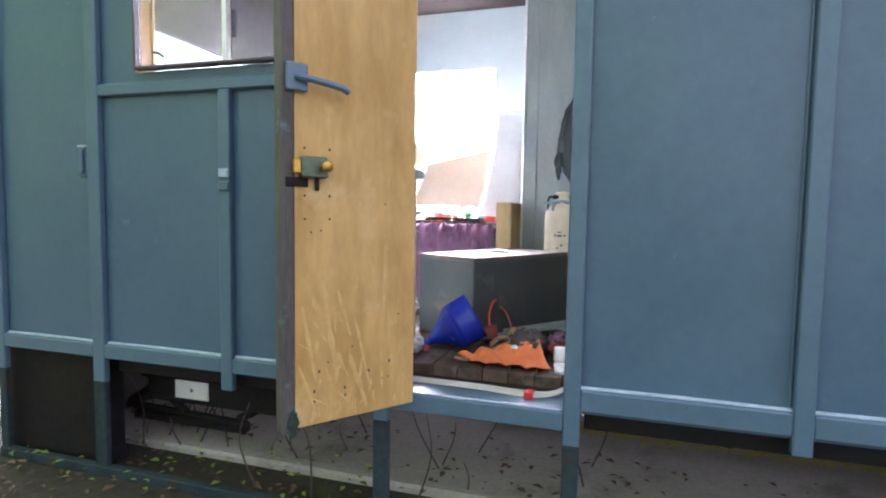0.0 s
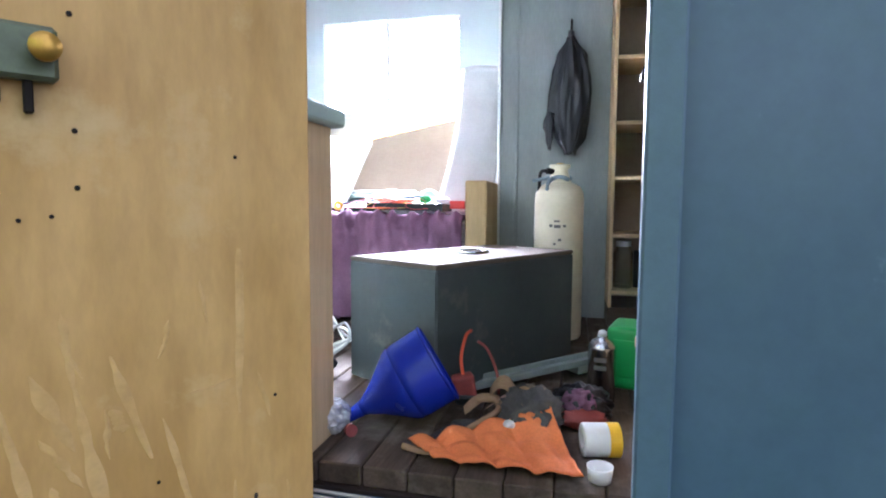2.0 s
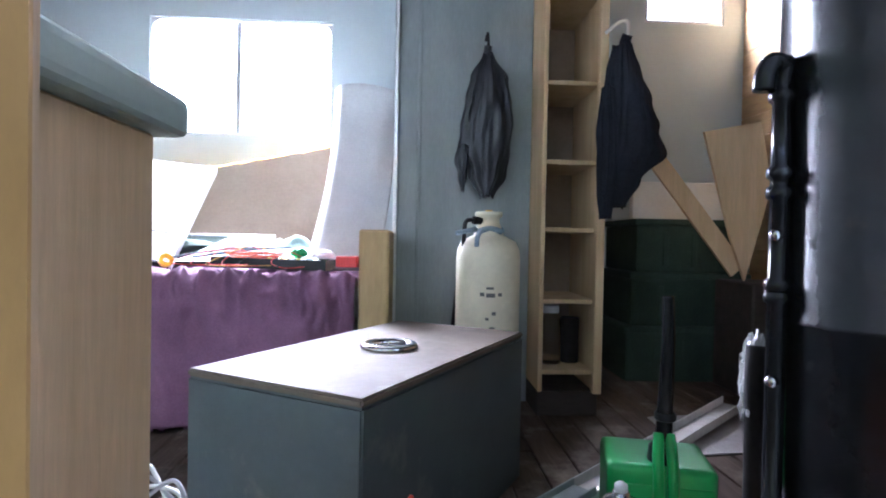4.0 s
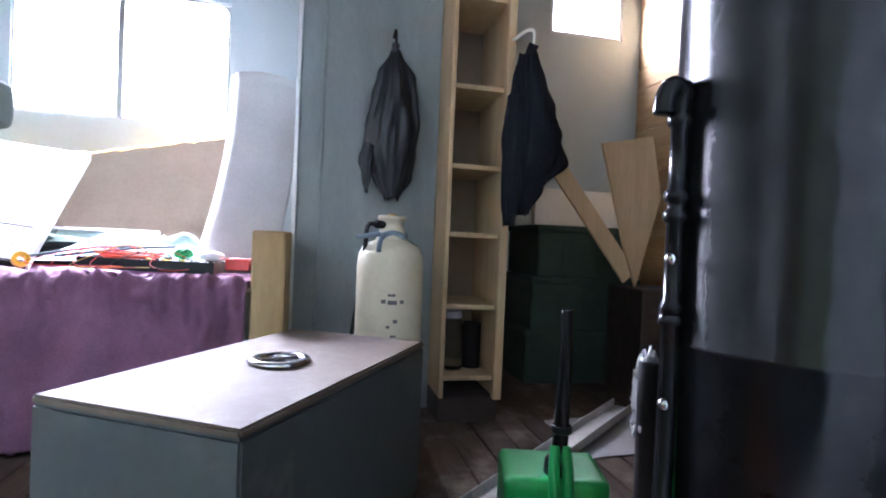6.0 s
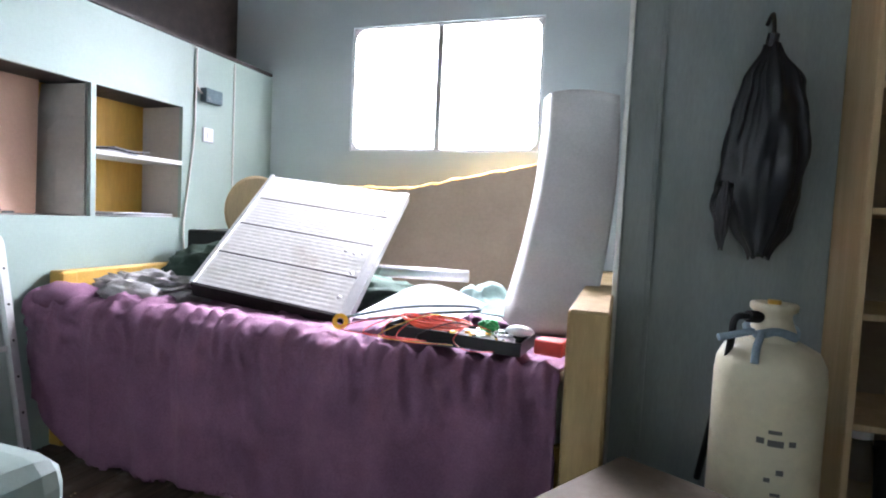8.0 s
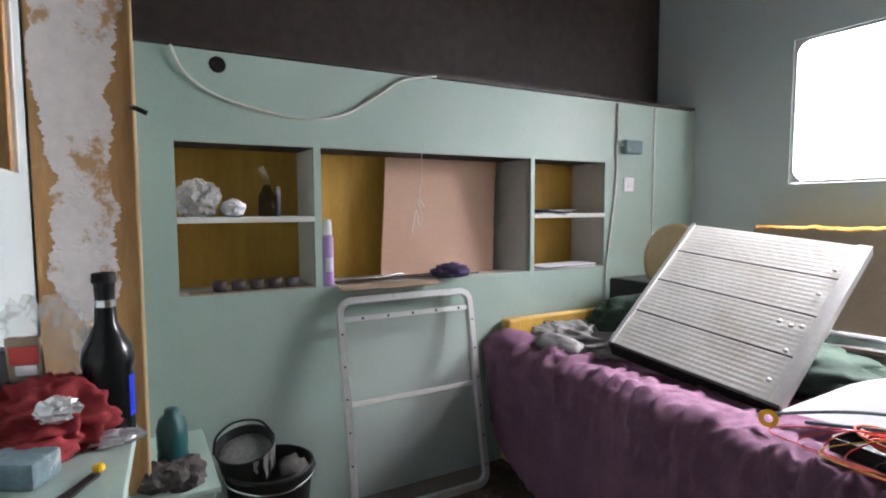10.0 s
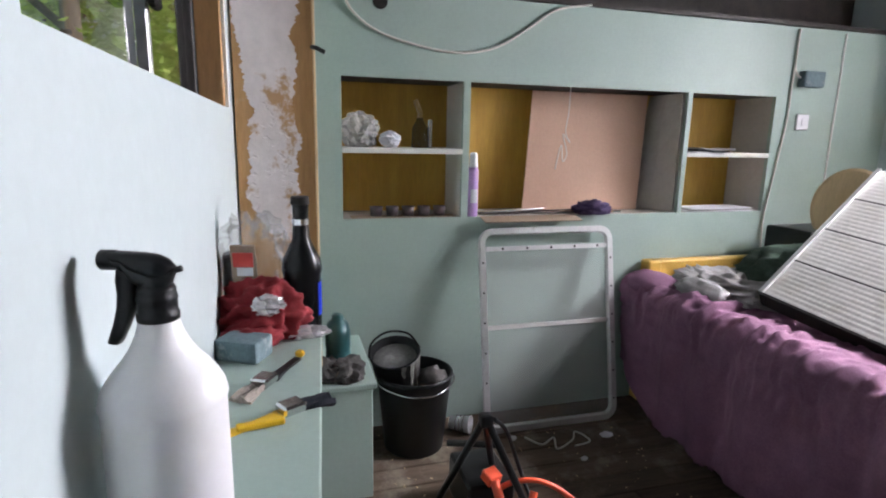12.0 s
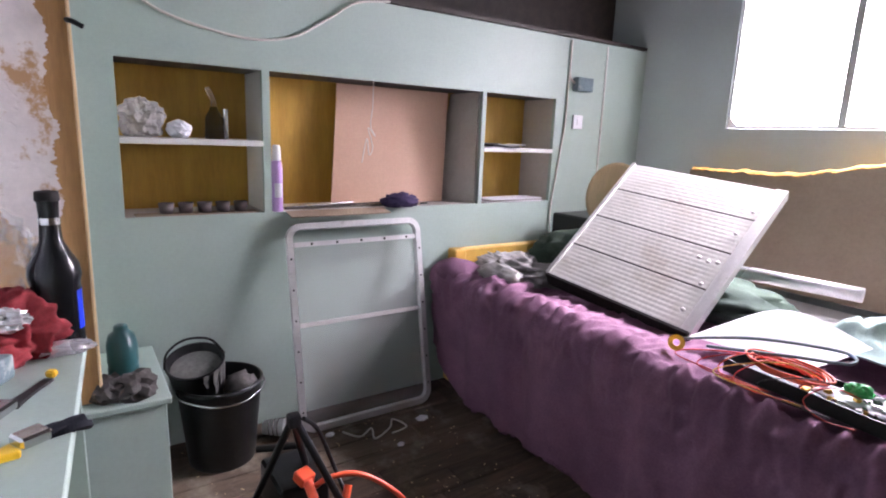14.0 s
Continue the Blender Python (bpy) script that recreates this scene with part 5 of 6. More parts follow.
bucket()
kt = thing("paint_kettle", (-1.63, 2.98, 0.2), "dirty black paint kettle lying tilted in the bucket", "paint kettle")
km = pose(-1.66, 2.97, 0.205, 8, 16, 0) @ Matrix.Diagonal((1.08, 1.08, 1.08, 1))
part("kettle_body", lathe([(0, 0), (0.062, 0), (0.078, 0.14), (0.081, 0.142), (0.081, 0.148), (0.075, 0.147), (0.068, 0.12), (0, 0.12)], km, 36), "black_plastic", kt, "", True)
part("dried_paint", lathe([(0, 0.126), (0.03, 0.1275), (0.05, 0.126), (0.069, 0.1235), (0, 0.122)], km, 30), "dried_paint", kt, "dried grey paint")
part("kettle_bail", tube([km @ Vector((0, -0.081, 0.143)), km @ Vector((-0.015, -0.066, 0.185)), km @ Vector((-0.025, -0.015, 0.208)), km @ Vector((-0.02, 0.05, 0.192)), km @ Vector((0, 0.081, 0.143))], 0.0038, 8), "steel_dark", kt, "", True)
for k, (turn, drop, half) in enumerate(((0.15, 0.045, 0.10), (0.55, 0.085, 0.13), (0.85, 0.07, 0.10), (1.15, 0.095, 0.14), (1.45, 0.05, 0.09))):
    # runs of paint down the side, narrowing and wavering
    part("paint_run", sheet(4, 10, lambda u, v: km @ Matrix.Rotation(turn + (u - 0.5) * 2 * half * (1 - 0.6 * v) + 0.03 * math.sin(v * 9 + k), 4, "Z") @ Vector((0.0815 - 0.113 * v * drop, 0, 0.146 - v * drop - 0.006 * abs(u - 0.5))), 0.0012), "dried_paint", kt, "grey run of dried paint")
solid("bucket_rag", lump(-1.60, 3.08, 0.25, 0.05, 0.04, 0.03, 0.5, 9, 31, 3), "grime_cloth", (-1.6, 3.08, 0.22), "stained rag in the bucket", "rag", smooth=True)
tn = thing("ribbed_cup", (-1.715, 3.19, 0.0), "white ribbed plastic cup lying on the floor", "cup")
part("cup_body", lathe([(0, 0), (0.022, 0), (0.03, 0.06), (0.032, 0.062), (0.029, 0.062), (0.022, 0.006)], pose(-1.68, 3.172, 0.033, -86, 0, -35) @ Matrix.Diagonal((1.05, 1.05, 1.25, 1)), 26), "white_plastic", tn, "", True)
for q in (0.018, 0.03, 0.042):
    part("rib", lathe([(0.0235 + q * 0.12, q), (0.0262 + q * 0.12, q + 0.002), (0.0237 + q * 0.12, q + 0.004)], pose(-1.68, 3.172, 0.033, -86, 0, -35) @ Matrix.Diagonal((1.05, 1.05, 1.25, 1)), 26), "print", tn)


# ---- leaning window sash ----
def leaning_sash():
    s = thing("window_sash", (-1.65, 3.54, 0), "aluminium window sash with rounded corners leaning on the shelf wall", "window sash")
    lo, hi = Vector((-1.62, 3.283, 0.003)), Vector((-1.762, 3.283, 0.745))
    up = (hi - lo)
    h = up.length
    up.normalize()
    right = Vector((0.0, 1, 0))
    W = 0.548
    nrm = right.cross(up).normalized()
    if nrm.x < 0:
        nrm = -nrm

    def P(a, b, c):
        return lo + right * a + up * b + nrm * c
    R_ = 0.055
    loop = []
    for cx, cy, a0 in ((W - R_, h - R_, 0), (R_, h - R_, 90), (R_, R_, 180), (W - R_, R_, 270)):
        for k in range(8):
            t = radians(a0 + 90 * k / 7)
            loop.append((cx, cy, math.cos(t), math.sin(t)))
    bm = bmesh.new()
    prof = [(0.0, 0.0), (0.0, 0.018), (-0.022, 0.018), (-0.026, 0.006), (-0.026, 0.0)]
    rings = [[bm.verts.new(P(cx + (R_ + q) * ca, cy + (R_ + q) * sa, z)) for q, z in prof] for cx, cy, ca, sa in loop]
    for i in range(len(rings)):
        a, b = rings[i], rings[(i + 1) % len(rings)]
        for k in range(len(prof)):
            bm.faces.new((a[k], b[k], b[(k + 1) % len(prof)], a[(k + 1) % len(prof)]))
    part("sash_frame", bm, "alu_frame", s)
    bm = bmesh.new()

    def slat(b0, b1, c0, c1, name, mat, a0=0.026, a1=W - 0.026):
        bm = bmesh.new()
        vs = [bm.verts.new(P(a, b, c)) for c in (c0, c1) for a, b in ((a0, b0), (a1, b0), (a1, b1), (a0, b1))]
        for f in ((0, 1, 2, 3), (4, 5, 6, 7), (0, 1, 5, 4), (1, 2, 6, 5), (2, 3, 7, 6), (3, 0, 4, 7)):
            bm.faces.new([vs[k] for k in f])
        return part(name, bm, mat, s)
    slat(h - 0.085, h - 0.068, 0.004, 0.016, "top_bar", "alu_frame")
    slat(h * 0.505, h * 0.525, 0.004, 0.014, "middle_bar", "alu")
    slat(0.026, h - 0.086, 0.006, 0.009, "sash_glass", "dusty_glass").visible_shadow = False
    for k in range(5):
        c = P(0.09 + k * 0.098, h - 0.0765, 0.016)
        part("screw", lathe([(0, 0.002), (0.004, 0.0015), (0.005, 0)], Matrix.Translation(c) @ nrm.to_track_quat("Z", "Y").to_matrix().to_4x4(), 10), "steel_dark", s)
    for k in range(6):
        for a in (0.011, W - 0.011):
            c = P(a, 0.08 + k * 0.11, 0.018)
            part("screw", lathe([(0, 0.0015), (0.003, 0.001), (0.004, 0)], Matrix.Translation(c) @ nrm.to_track_quat("Z", "Y").to_matrix().to_4x4(), 8), "steel_dark", s)
    return s


leaning_sash()
solid("corrugated_strip", sheet(44, 3, lambda u, v: (-1.79 + 0.065 * v, 3.30 + 0.39 * u, 0.787 - 0.012 * v + 0.002 * math.sin(u * 44 * math.pi)), 0.004), "card", (-1.78, 3.5, 0.786), "strip of corrugated board lying on the shelf edge", "cardboard")

# ---- on the shelves and wall ----
solid("crumpled_film", lump(-1.87, 2.87, 1.085, 0.058, 0.055, 0.055, 0.32, 5, 41, 4, 1.0305), "film", (-1.87, 2.875, 1.0305), "crumpled cloudy plastic film on the shelf", "plastic film", smooth=False)
solid("paper_cup", lump(-1.85, 2.975, 1.058, 0.035, 0.035, 0.028, 0.18, 5, 44, 3, 1.0305), "paper", (-1.85, 2.975, 1.0305), "crumpled white paper cup on the shelf", "cup", smooth=False)
pb = thing("pump_bottle", (-1.86, 3.09, 1.03), "clear glass pump bottle on the shelf", "bottle")
part("bottle_body", lathe([(0, 0), (0.03, 0), (0.031, 0.005), (0.028, 0.07), (0.014, 0.095), (0.012, 0.105), (0, 0.105)], pose(-1.86, 3.085, 1.031), 26), "bottle_glass", pb, "", True)
part("pump", tube([(-1.86, 3.085, 1.136), (-1.86, 3.085, 1.155), (-1.855, 3.075, 1.175), (-1.85, 3.065, 1.195)], 0.008, 10), "clear_plastic", pb)
part("steel_tube", tube([(-1.845, 3.118, 1.031), (-1.845, 3.118, 1.13)], 0.008, 10, rounded=False), "chrome", pb)
for k in range(5):
    y = 2.92 + 0.058 * k
    solid("metal_cup", lathe([(0, 0.003), (0.02, 0.003), (0.024, 0.05), (0.0225, 0.05), (0.0185, 0.005), (0, 0.005)], pose(-1.82, y, 0.7895) @ Matrix.Diagonal((1, 1, 0.7, 1)), 18), "dirty_tin", (-1.82, y, 0.786), "small dirty dark metal cup in a row on the lower shelf", "cup", "cups on the shelf", smooth=True)
solid("dusty_tray", box(-1.86, -1.795, 2.83, 3.21, 0.7855, 0.789, 0.001), "card", (-1.83, 3.0, 0.7855), "dusty board under the small cups", "board")
lc2 = thing("lilac_spray", (-1.80, 3.262, 0.786), "lilac aerosol can with a white cap on the shelf edge", "aerosol can")
lm = pose(-1.807, 3.275, 0.786)
part("can_body", lathe([(0, 0), (0.019, 0), (0.02, 0.003), (0.02, 0.165), (0.016, 0.178), (0, 0.178)], lm, 26), "purple_plastic", lc2, "", True)
part("cap", lathe([(0.016, 0.179), (0.0165, 0.181), (0.014, 0.225), (0.010, 0.232), (0, 0.233)], lm, 24), "white_plastic", lc2, "", True)
part("can_print", sheet(8, 2, lambda u, v: lm @ Vector((0.0203 * math.cos(-0.7 + u * 1.4), 0.0203 * math.sin(-0.7 + u * 1.4), 0.05 + 0.05 * v)), 0.0003), "paper", lc2)
for k, (a, b) in enumerate((((-1.83, 3.28), (-1.80, 3.90)), ((-1.80, 3.30), (-1.84, 3.80)), ((-1.86, 3.40), (-1.795, 3.86)), ((-1.81, 3.27), (-1.88, 3.60)))):
    solid("metal_rod", tube([(*a, 0.791 + 0.004 * (k % 2)), (*b, 0.794 + 0.006 * (k % 2))], 0.0045, 8, rounded=False), ("chrome", "dark_wood", "timber", "chrome")[k], (*a, 0.786), ("thin metal rod on the shelf", "thin dark stick on the shelf", "thin bare stick on the shelf", "thin metal rod on the shelf")[k], "rod", "rods on the shelf")
solid("dark_glove", lump(-1.80, 3.77, 0.806, 0.035, 0.058, 0.024, 0.6, 8, 51, 4, 0.7865), "glove_cloth", (-1.8, 3.77, 0.7865), "dark glove on the shelf edge", "glove", smooth=True)
for k in range(3):
    solid("folded_paper", sheet(4, 4, lambda u, v: (-1.90 + 0.12 * u, 4.19 + 0.16 * v + 0.03 * k, 1.032 + 0.007 * k + 0.004 * math.sin(v * 5 + k)), 0.005), "grey_cloth" if k != 1 else "black_cloth", (-1.85, 4.27, 1.031), "folded cloth on the shelf", "cloth", "folded cloths")
for k in range(3):
    solid("magazine", box(-0.06, 0.06, -0.16, 0.16, 0, 0.004, 0.001, None, pose(-1.845, 4.37 + 0.01 * k, 0.7865 + 0.005 * k, 0, 0, 4 * k - 3)), "paper" if k != 1 else "grey_cloth", (-1.845, 4.37, 0.7865), "magazine lying on the lower shelf", "magazine", "magazines")
sk = thing("socket_box", (SX, 4.735, 1.31), "dark grey electric box on the wall", "electric box")
part("box_case", box(SX + 0.001, SX + 0.035, 4.685, 4.79, 1.305, 1.368, 0.006, None, None, 2), "slate_block", sk)
part("box_cable", tube([(SX + 0.012, 4.685, 1.34), (SX + 0.008, 4.655, 1.38), (SX + 0.008, 4.652, 1.53)], 0.004, 6), "cable_white", sk)
sw = thing("light_switch", (SX, 4.73, 1.16), "white light switch on the wall", "light switch")
part("switch_plate", box(SX + 0.001, SX + 0.010, 4.70, 4.765, 1.13, 1.195, 0.003), "white_plastic", sw)
part("rocker", box(SX + 0.0105, SX + 0.014, 4.722, 4.742, 1.147, 1.178, 0.002), "white_plastic", sw)
solid("wall_cable", tube([(SX + 0.006, 4.655, 1.53), (SX + 0.006, 4.65, 1.30), (SX + 0.006, 4.648, 1.16), (SX + 0.006, 4.62, 0.95), (SX + 0.006, 4.595, 0.76), (SX + 0.01, 4.60, 0.62)], 0.0045, 8), "cable_white", (SX, 4.65, 0.6), "white cable running down the wall", "cable", smooth=True)
solid("drooping_cable", tube([(SX + 0.01, 2.80, 1.54), (SX + 0.008, 2.84, 1.46), (SX + 0.006, 2.95, 1.395), (SX + 0.006, 3.17, 1.355), (SX + 0.006, 3.33, 1.378), (SX + 0.006, 3.46, 1.455), (SX + 0.008, 3.56, 1.52), (SX + 0.0, 3.70, 1.548)], 0.0042, 8), "cable_white", (SX, 3.2, 1.36), "white cable drooping across the wall", "cable", smooth=True)
solid("cord_knot", tube([(-1.80, 3.645, 1.262), (-1.80, 3.643, 1.17), (-1.80, 3.635, 1.10), (-1.80, 3.655, 1.06), (-1.80, 3.625, 1.09), (-1.80, 3.645, 1.02), (-1.80, 3.63, 0.99), (-1.80, 3.62, 1.05), (-1.80, 3.60, 0.96)], 0.002, 6), "cable_white", (-1.8, 3.64, 0.96), "knotted white cord hanging in the shelf opening", "cord", smooth=True)
solid("wall_hook", tube([(-1.403, 2.69, 1.29), (-1.38, 2.70, 1.285), (-1.375, 2.72, 1.275)], 0.006, 8), "black_plastic", (-1.403, 2.69, 1.28), "small black hook at the panel edge", "hook")
solid("vent_hole", lathe([(0, 0.002), (0.02, 0.002), (0.025, 0)], pose(SX + 0.0005, 2.93, 1.50, 0, 90, 0), 20), "steel_dark", (SX, 2.93, 1.5), "dark round vent in the wall", "vent")

# ---- floor by the sash ----
def clamp_lamp():
    j = thing("work_light", (-1.2, 3.1, 0), "black folding stand with an orange lever and red cable", "work stand")
    part("foot", box(-1.33, -1.14, 3.02, 3.16, 0.012, 0.14, 0.02, None, None, 3), "black_plastic", j)
    for a, b in (((-1.30, 2.985, 0.01), (-1.10, 3.04, 0.36)), ((-1.32, 3.17, 0.01), (-1.10, 3.045, 0.36)), ((-1.02, 3.20, 0.01), (-1.10, 3.05, 0.36)), ((-1.28, 3.0, 0.20), (-1.2, 3.13, 0.22))):
        part("leg", tube([a, b], 0.010, 10, rounded=False), "black_plastic", j)
    part("clamp", box(-1.116, -1.086, 3.03, 3.062, 0.345, 0.378, 0.008, None, None, 2), "black_plastic", j)
    part("label_plate", box(-0.02, 0.02, -0.022, 0.022, 0, 0.03, 0.003, None, pose(-1.15, 3.085, 0.15, 0, 18, 20)), "red_orange", j)
    part("orange_lever", tube([(-1.13, 3.09, 0.16), (-1.08, 3.10, 0.10), (-1.0, 3.11, 0.04)], 0.013, 10), "red_orange", j, "orange lever", True)
    part("red_strut", tube([(-1.08, 3.185, 0.145), (-1.04, 3.15, 0.07), (-1.0, 3.13, 0.02)], 0.011, 8), "red_orange", j)
    part("red_cable", tube([(-1.13, 3.10, 0.13), (-1.10, 3.14, 0.17), (-1.08, 3.22, 0.165), (-1.05, 3.31, 0.10), (-1.0, 3.37, 0.02), (-0.9, 3.38, 0.01)], 0.0075, 10), "red_orange", j, "red cable", True)
    part("black_cable", tube([(-1.10, 3.07, 0.36), (-1.13, 3.12, 0.30), (-1.14, 3.17, 0.17), (-1.0, 3.20, 0.02)], 0.006, 8), "black_plastic", j)
    return j


clamp_lamp().location.y += PLAN * 0.04
solid("twine", tube([(-1.56, 3.42, 0.004), (-1.50, 3.46, 0.005), (-1.53, 3.52, 0.006), (-1.46, 3.50, 0.006), (-1.50, 3.58, 0.006), (-1.55, 3.62, 0.006), (-1.48, 3.64, 0.006), (-1.46, 3.57, 0.008)], 0.003, 6), "cable_white", (-1.5, 3.5, 0), "loose white twine on the floor", "twine", smooth=True)
for k, (x, y, s) in enumerate(((-1.56, 3.37, 0.008), (-1.50, 3.72, 0.012), (-1.38, 3.56, 0.006))):
    solid("paper_scrap", lump(x, y, 0.008, s, s * 1.5, 0.005, 0.6, 10, 60 + k, 3, 0.001), "paper", (x, y, 0), "small torn paper scrap on the floor", "paper scrap", "scraps on the floor")

# ---- clutter inside the doorway ----
def funnel():
    f = thing("funnel", (-0.03, 2.86, 0), "large royal blue plastic funnel lying on its side", "funnel")
    m = Matrix.Translation((0.020, 2.862, 0.114)) @ Vector((-0.80, -0.30, -0.50)).to_track_quat("Z", "Y").to_matrix().to_4x4()
    part("cone", lathe([(0.0985, 0.020), (0.098, 0.024), (0.090, 0.040), (0.066, 0.070), (0.042, 0.102), (0.024, 0.132), (0.019, 0.146), (0.016, 0.146), (0.021, 0.130), (0.039, 0.100), (0.063, 0.068), (0.087, 0.037), (0.095, 0.020), (0.0985, 0.020)], m, 56), "blue_plastic", f, "", True)
    part("collar", lathe([(0.1005, -0.070), (0.099, 0.0), (0.0985, 0.0195), (0.0955, 0.0195), (0.096, 0.0), (0.098, -0.070), (0.1005, -0.070)], m, 56), "blue_plastic", f, "", True)
    part("spout", lathe([(0.019, 0.144), (0.012, 0.205), (0.009, 0.205), (0.016, 0.144), (0.019, 0.144)], m, 24), "blue_plastic", f, "", True)
    part("rim", lathe([(0.099, -0.076), (0.103, -0.075), (0.104, -0.070), (0.101, -0.067), (0.099, -0.076)], m, 56), "blue_plastic", f, "", True)
    return f


funnel()
cb = thing("clear_bottle", (-0.125, 2.80, 0), "crumpled shiny plastic bottle with a red cap on the floorboards", "bottle")
cm = pose(-0.147, 2.77, 0.034, 84, 0, 40)
part("bottle_shell", lump(-0.150, 2.765, 0.036, 0.034, 0.044, 0.034, 0.24, 7, 19, 4, 0.002), "foil", cb, "crumpled shiny film")
part("cap", lathe([(0, 0.132), (0.0135, 0.132), (0.0135, 0.118), (0.0125, 0.118), (0.0125, 0.131)], cm, 20), "rust_red", cb)


def vest():
    v = thing("hi_vis_vest", (0.25, 2.75, 0), "crumpled orange work vest with tan edging and grimy lining", "vest")

    def orange(a, b):
        x = 0.13 + a * 0.30 - 0.07 * b
        y = 2.645 + b * (0.05 + 0.14 * a) - 0.01 * a
        z = 0.012 + 0.022 * abs(math.sin(a * 12.5 + 0.8)) ** 0.7 * (0.5 + 0.5 * b) + 0.055 * b * b * a + 0.008 * noise.noise(Vector((a * 9, b * 7, 2)))
        return x, y, z
    part("orange_panel", sheet(44, 22, orange, 0.004), "orange_cloth", v, "orange quilted panel", True)
    part("grey_lining", sheet(20, 16, lambda a, b: (0.08 + 0.26 * a + 0.05 * b, 2.72 + 0.14 * b + 0.04 * a, 0.012 + 0.03 * b * a + 0.012 * noise.noise(Vector((a * 6, b * 6, 5)))), 0.004), "grime_cloth", v, "grimy grey lining", True)
    part("edging", tube([(0.045, 2.70, 0.012), (0.11, 2.685, 0.014), (0.155, 2.735, 0.03), (0.20, 2.79, 0.045), (0.235, 2.85, 0.055), (0.22, 2.90, 0.06), (0.175, 2.91, 0.055)], 0.0075, 8), "tan_edge", v, "tan edging tape", True)
    part("fold", lump(0.31, 2.86, 0.05, 0.06, 0.07, 0.05, 0.4, 8, 71, 4, 0.004), "grime_cloth", v, "dark folded part", True)
    part("collar_edge", tube([(0.27, 2.90, 0.08), (0.30, 2.88, 0.10), (0.345, 2.82, 0.065), (0.375, 2.77, 0.03)], 0.007, 8), "tan_edge", v, "", True)
    return v


vest()
for k, (x, y, a) in enumerate(((0.185, 2.945, 20), (0.24, 2.955, -35), (0.29, 2.93, 70))):
    q = pose(x, y, 0.012, 0, 0, a)
    solid("card_shard", sheet(8, 3, lambda u, v: q @ Vector((0.10 * (u - 0.5), (0.028 + 0.012 * math.sin(u * 7 + k)) * (v - 0.5), 0.035 * math.sin(u * 2.6) + 0.01 * v)), 0.002), ("tan_edge", "pink_board", "tan_edge")[k], (x, y, 0), "torn curled piece of tan card", "card piece", "torn card pieces")
for k, (x, y) in enumerate(((0.27, 2.77), (0.33, 2.76), (0.36, 2.80))):
    solid("plastic_scrap", lump(x, y, 0.055 - 0.01 * k, 0.012, 0.010, 0.008, 0.5, 9, 80 + k, 2), "paper", (x, y, 0.03), "white torn plastic scrap on the vest", "plastic scrap", "scraps on the vest")
rr = thing("tape_roll", (0.462, 2.80, 0), "white tape roll with a yellow end by the door post", "tape roll")
rm = pose(0.505, 2.79, 0.036, 0, -90, 12)
part("roll_body", lathe([(0.018, 0), (0.034, 0), (0.036, 0.003), (0.036, 0.075), (0.034, 0.078), (0.018, 0.078), (0.018, 0)], rm, 32), "white_plastic", rr, "", True)
part("yellow_end", lathe([(0.0362, 0.0), (0.0368, 0.0), (0.0368, 0.025), (0.0362, 0.025)], rm, 32), "yellow_plastic", rr)
solid("small_cup", lathe([(0, 0), (0.022, 0), (0.026, 0.03), (0.024, 0.03), (0.020, 0.004), (0, 0.004)], pose(0.462, 2.665, 0.002), 24), "white_plastic", (0.462, 2.665, 0.002), "small white cup at the threshold", "cup", smooth=True)
tr = thing("red_tool", (0.13, 3.03, 0), "dull red tool body with a red cord", "power tool")
part("tool_body", box(-0.03, 0.03, -0.025, 0.025, 0, 0.075, 0.012, None, pose(0.125, 3.03, 0.004, 0, -10, 20), 3), "rust_red", tr, "", True)
part("red_cord", tube([(0.115, 3.03, 0.075), (0.105, 3.05, 0.12), (0.11, 3.09, 0.17), (0.12, 3.12, 0.18)], 0.005, 8), "red_orange", tr, "", True)
part("red_cord", tube([(0.14, 3.12, 0.15), (0.17, 3.11, 0.13), (0.20, 3.09, 0.07), (0.21, 3.06, 0.02)], 0.0045, 8), "rust_red", tr, "", True)
part("tool_foot", box(0.10, 0.16, 2.99, 3.01, 0.004, 0.03, 0.006), "black_plastic", tr)
solid("torn_packet", sheet(8, 8, lambda u, v: (0.19 + 0.07 * u, 3.0 + 0.05 * v, 0.02 + 0.05 * u * (1 - u) * 3 + 0.02 * v), 0.002), "tan_edge", (0.22, 3.02, 0.01), "torn pinkish packet on the floor", "packet", smooth=True)
solid("plastic_sack", lump(0.43, 2.98, 0.04, 0.06, 0.05, 0.04, 0.4, 8, 91, 4, 0.003), "bin_bag", (0.43, 2.98, 0), "crumpled dark plastic sack on the floor", "sack", smooth=True)
solid("purple_wrapper", lump(0.425, 2.945, 0.05, 0.035, 0.025, 0.03, 0.4, 8, 96, 4, 0.003), "purple", (0.425, 2.945, 0), "crumpled dark purple wrapper on the sack", "wrapper", smooth=True)
solid("red_bag", lump(0.43, 2.92, 0.025, 0.05, 0.03, 0.02, 0.4, 8, 93, 3, 0.003), "rust_red", (0.43, 2.92, 0), "crumpled red plastic wrapper", "wrapper", smooth=True)


def rail(a, b, w, h, mat, label):
    a, b = Vector(a), Vector(b)
    d = (b - a)
    L = d.length
    m = Matrix.Translation(a) @ Matrix.Rotation(math.atan2(d.y, d.x), 4, "Z") @ Matrix.Rotation(-math.asin(d.z / L), 4, "Y")
    r = thing("metal_rail", tuple(a), label, "rail", "loose rails on the floor")
    part("web", box(0, L, -w / 2, w / 2, 0, 0.004, 0.001, None, m), mat, r)
    for s in (-1, 1):
        part("flange", box(0, L, s * w / 2 - 0.002, s * w / 2 + 0.002, 0.0, h, 0.001, None, m), mat, r)
    return r


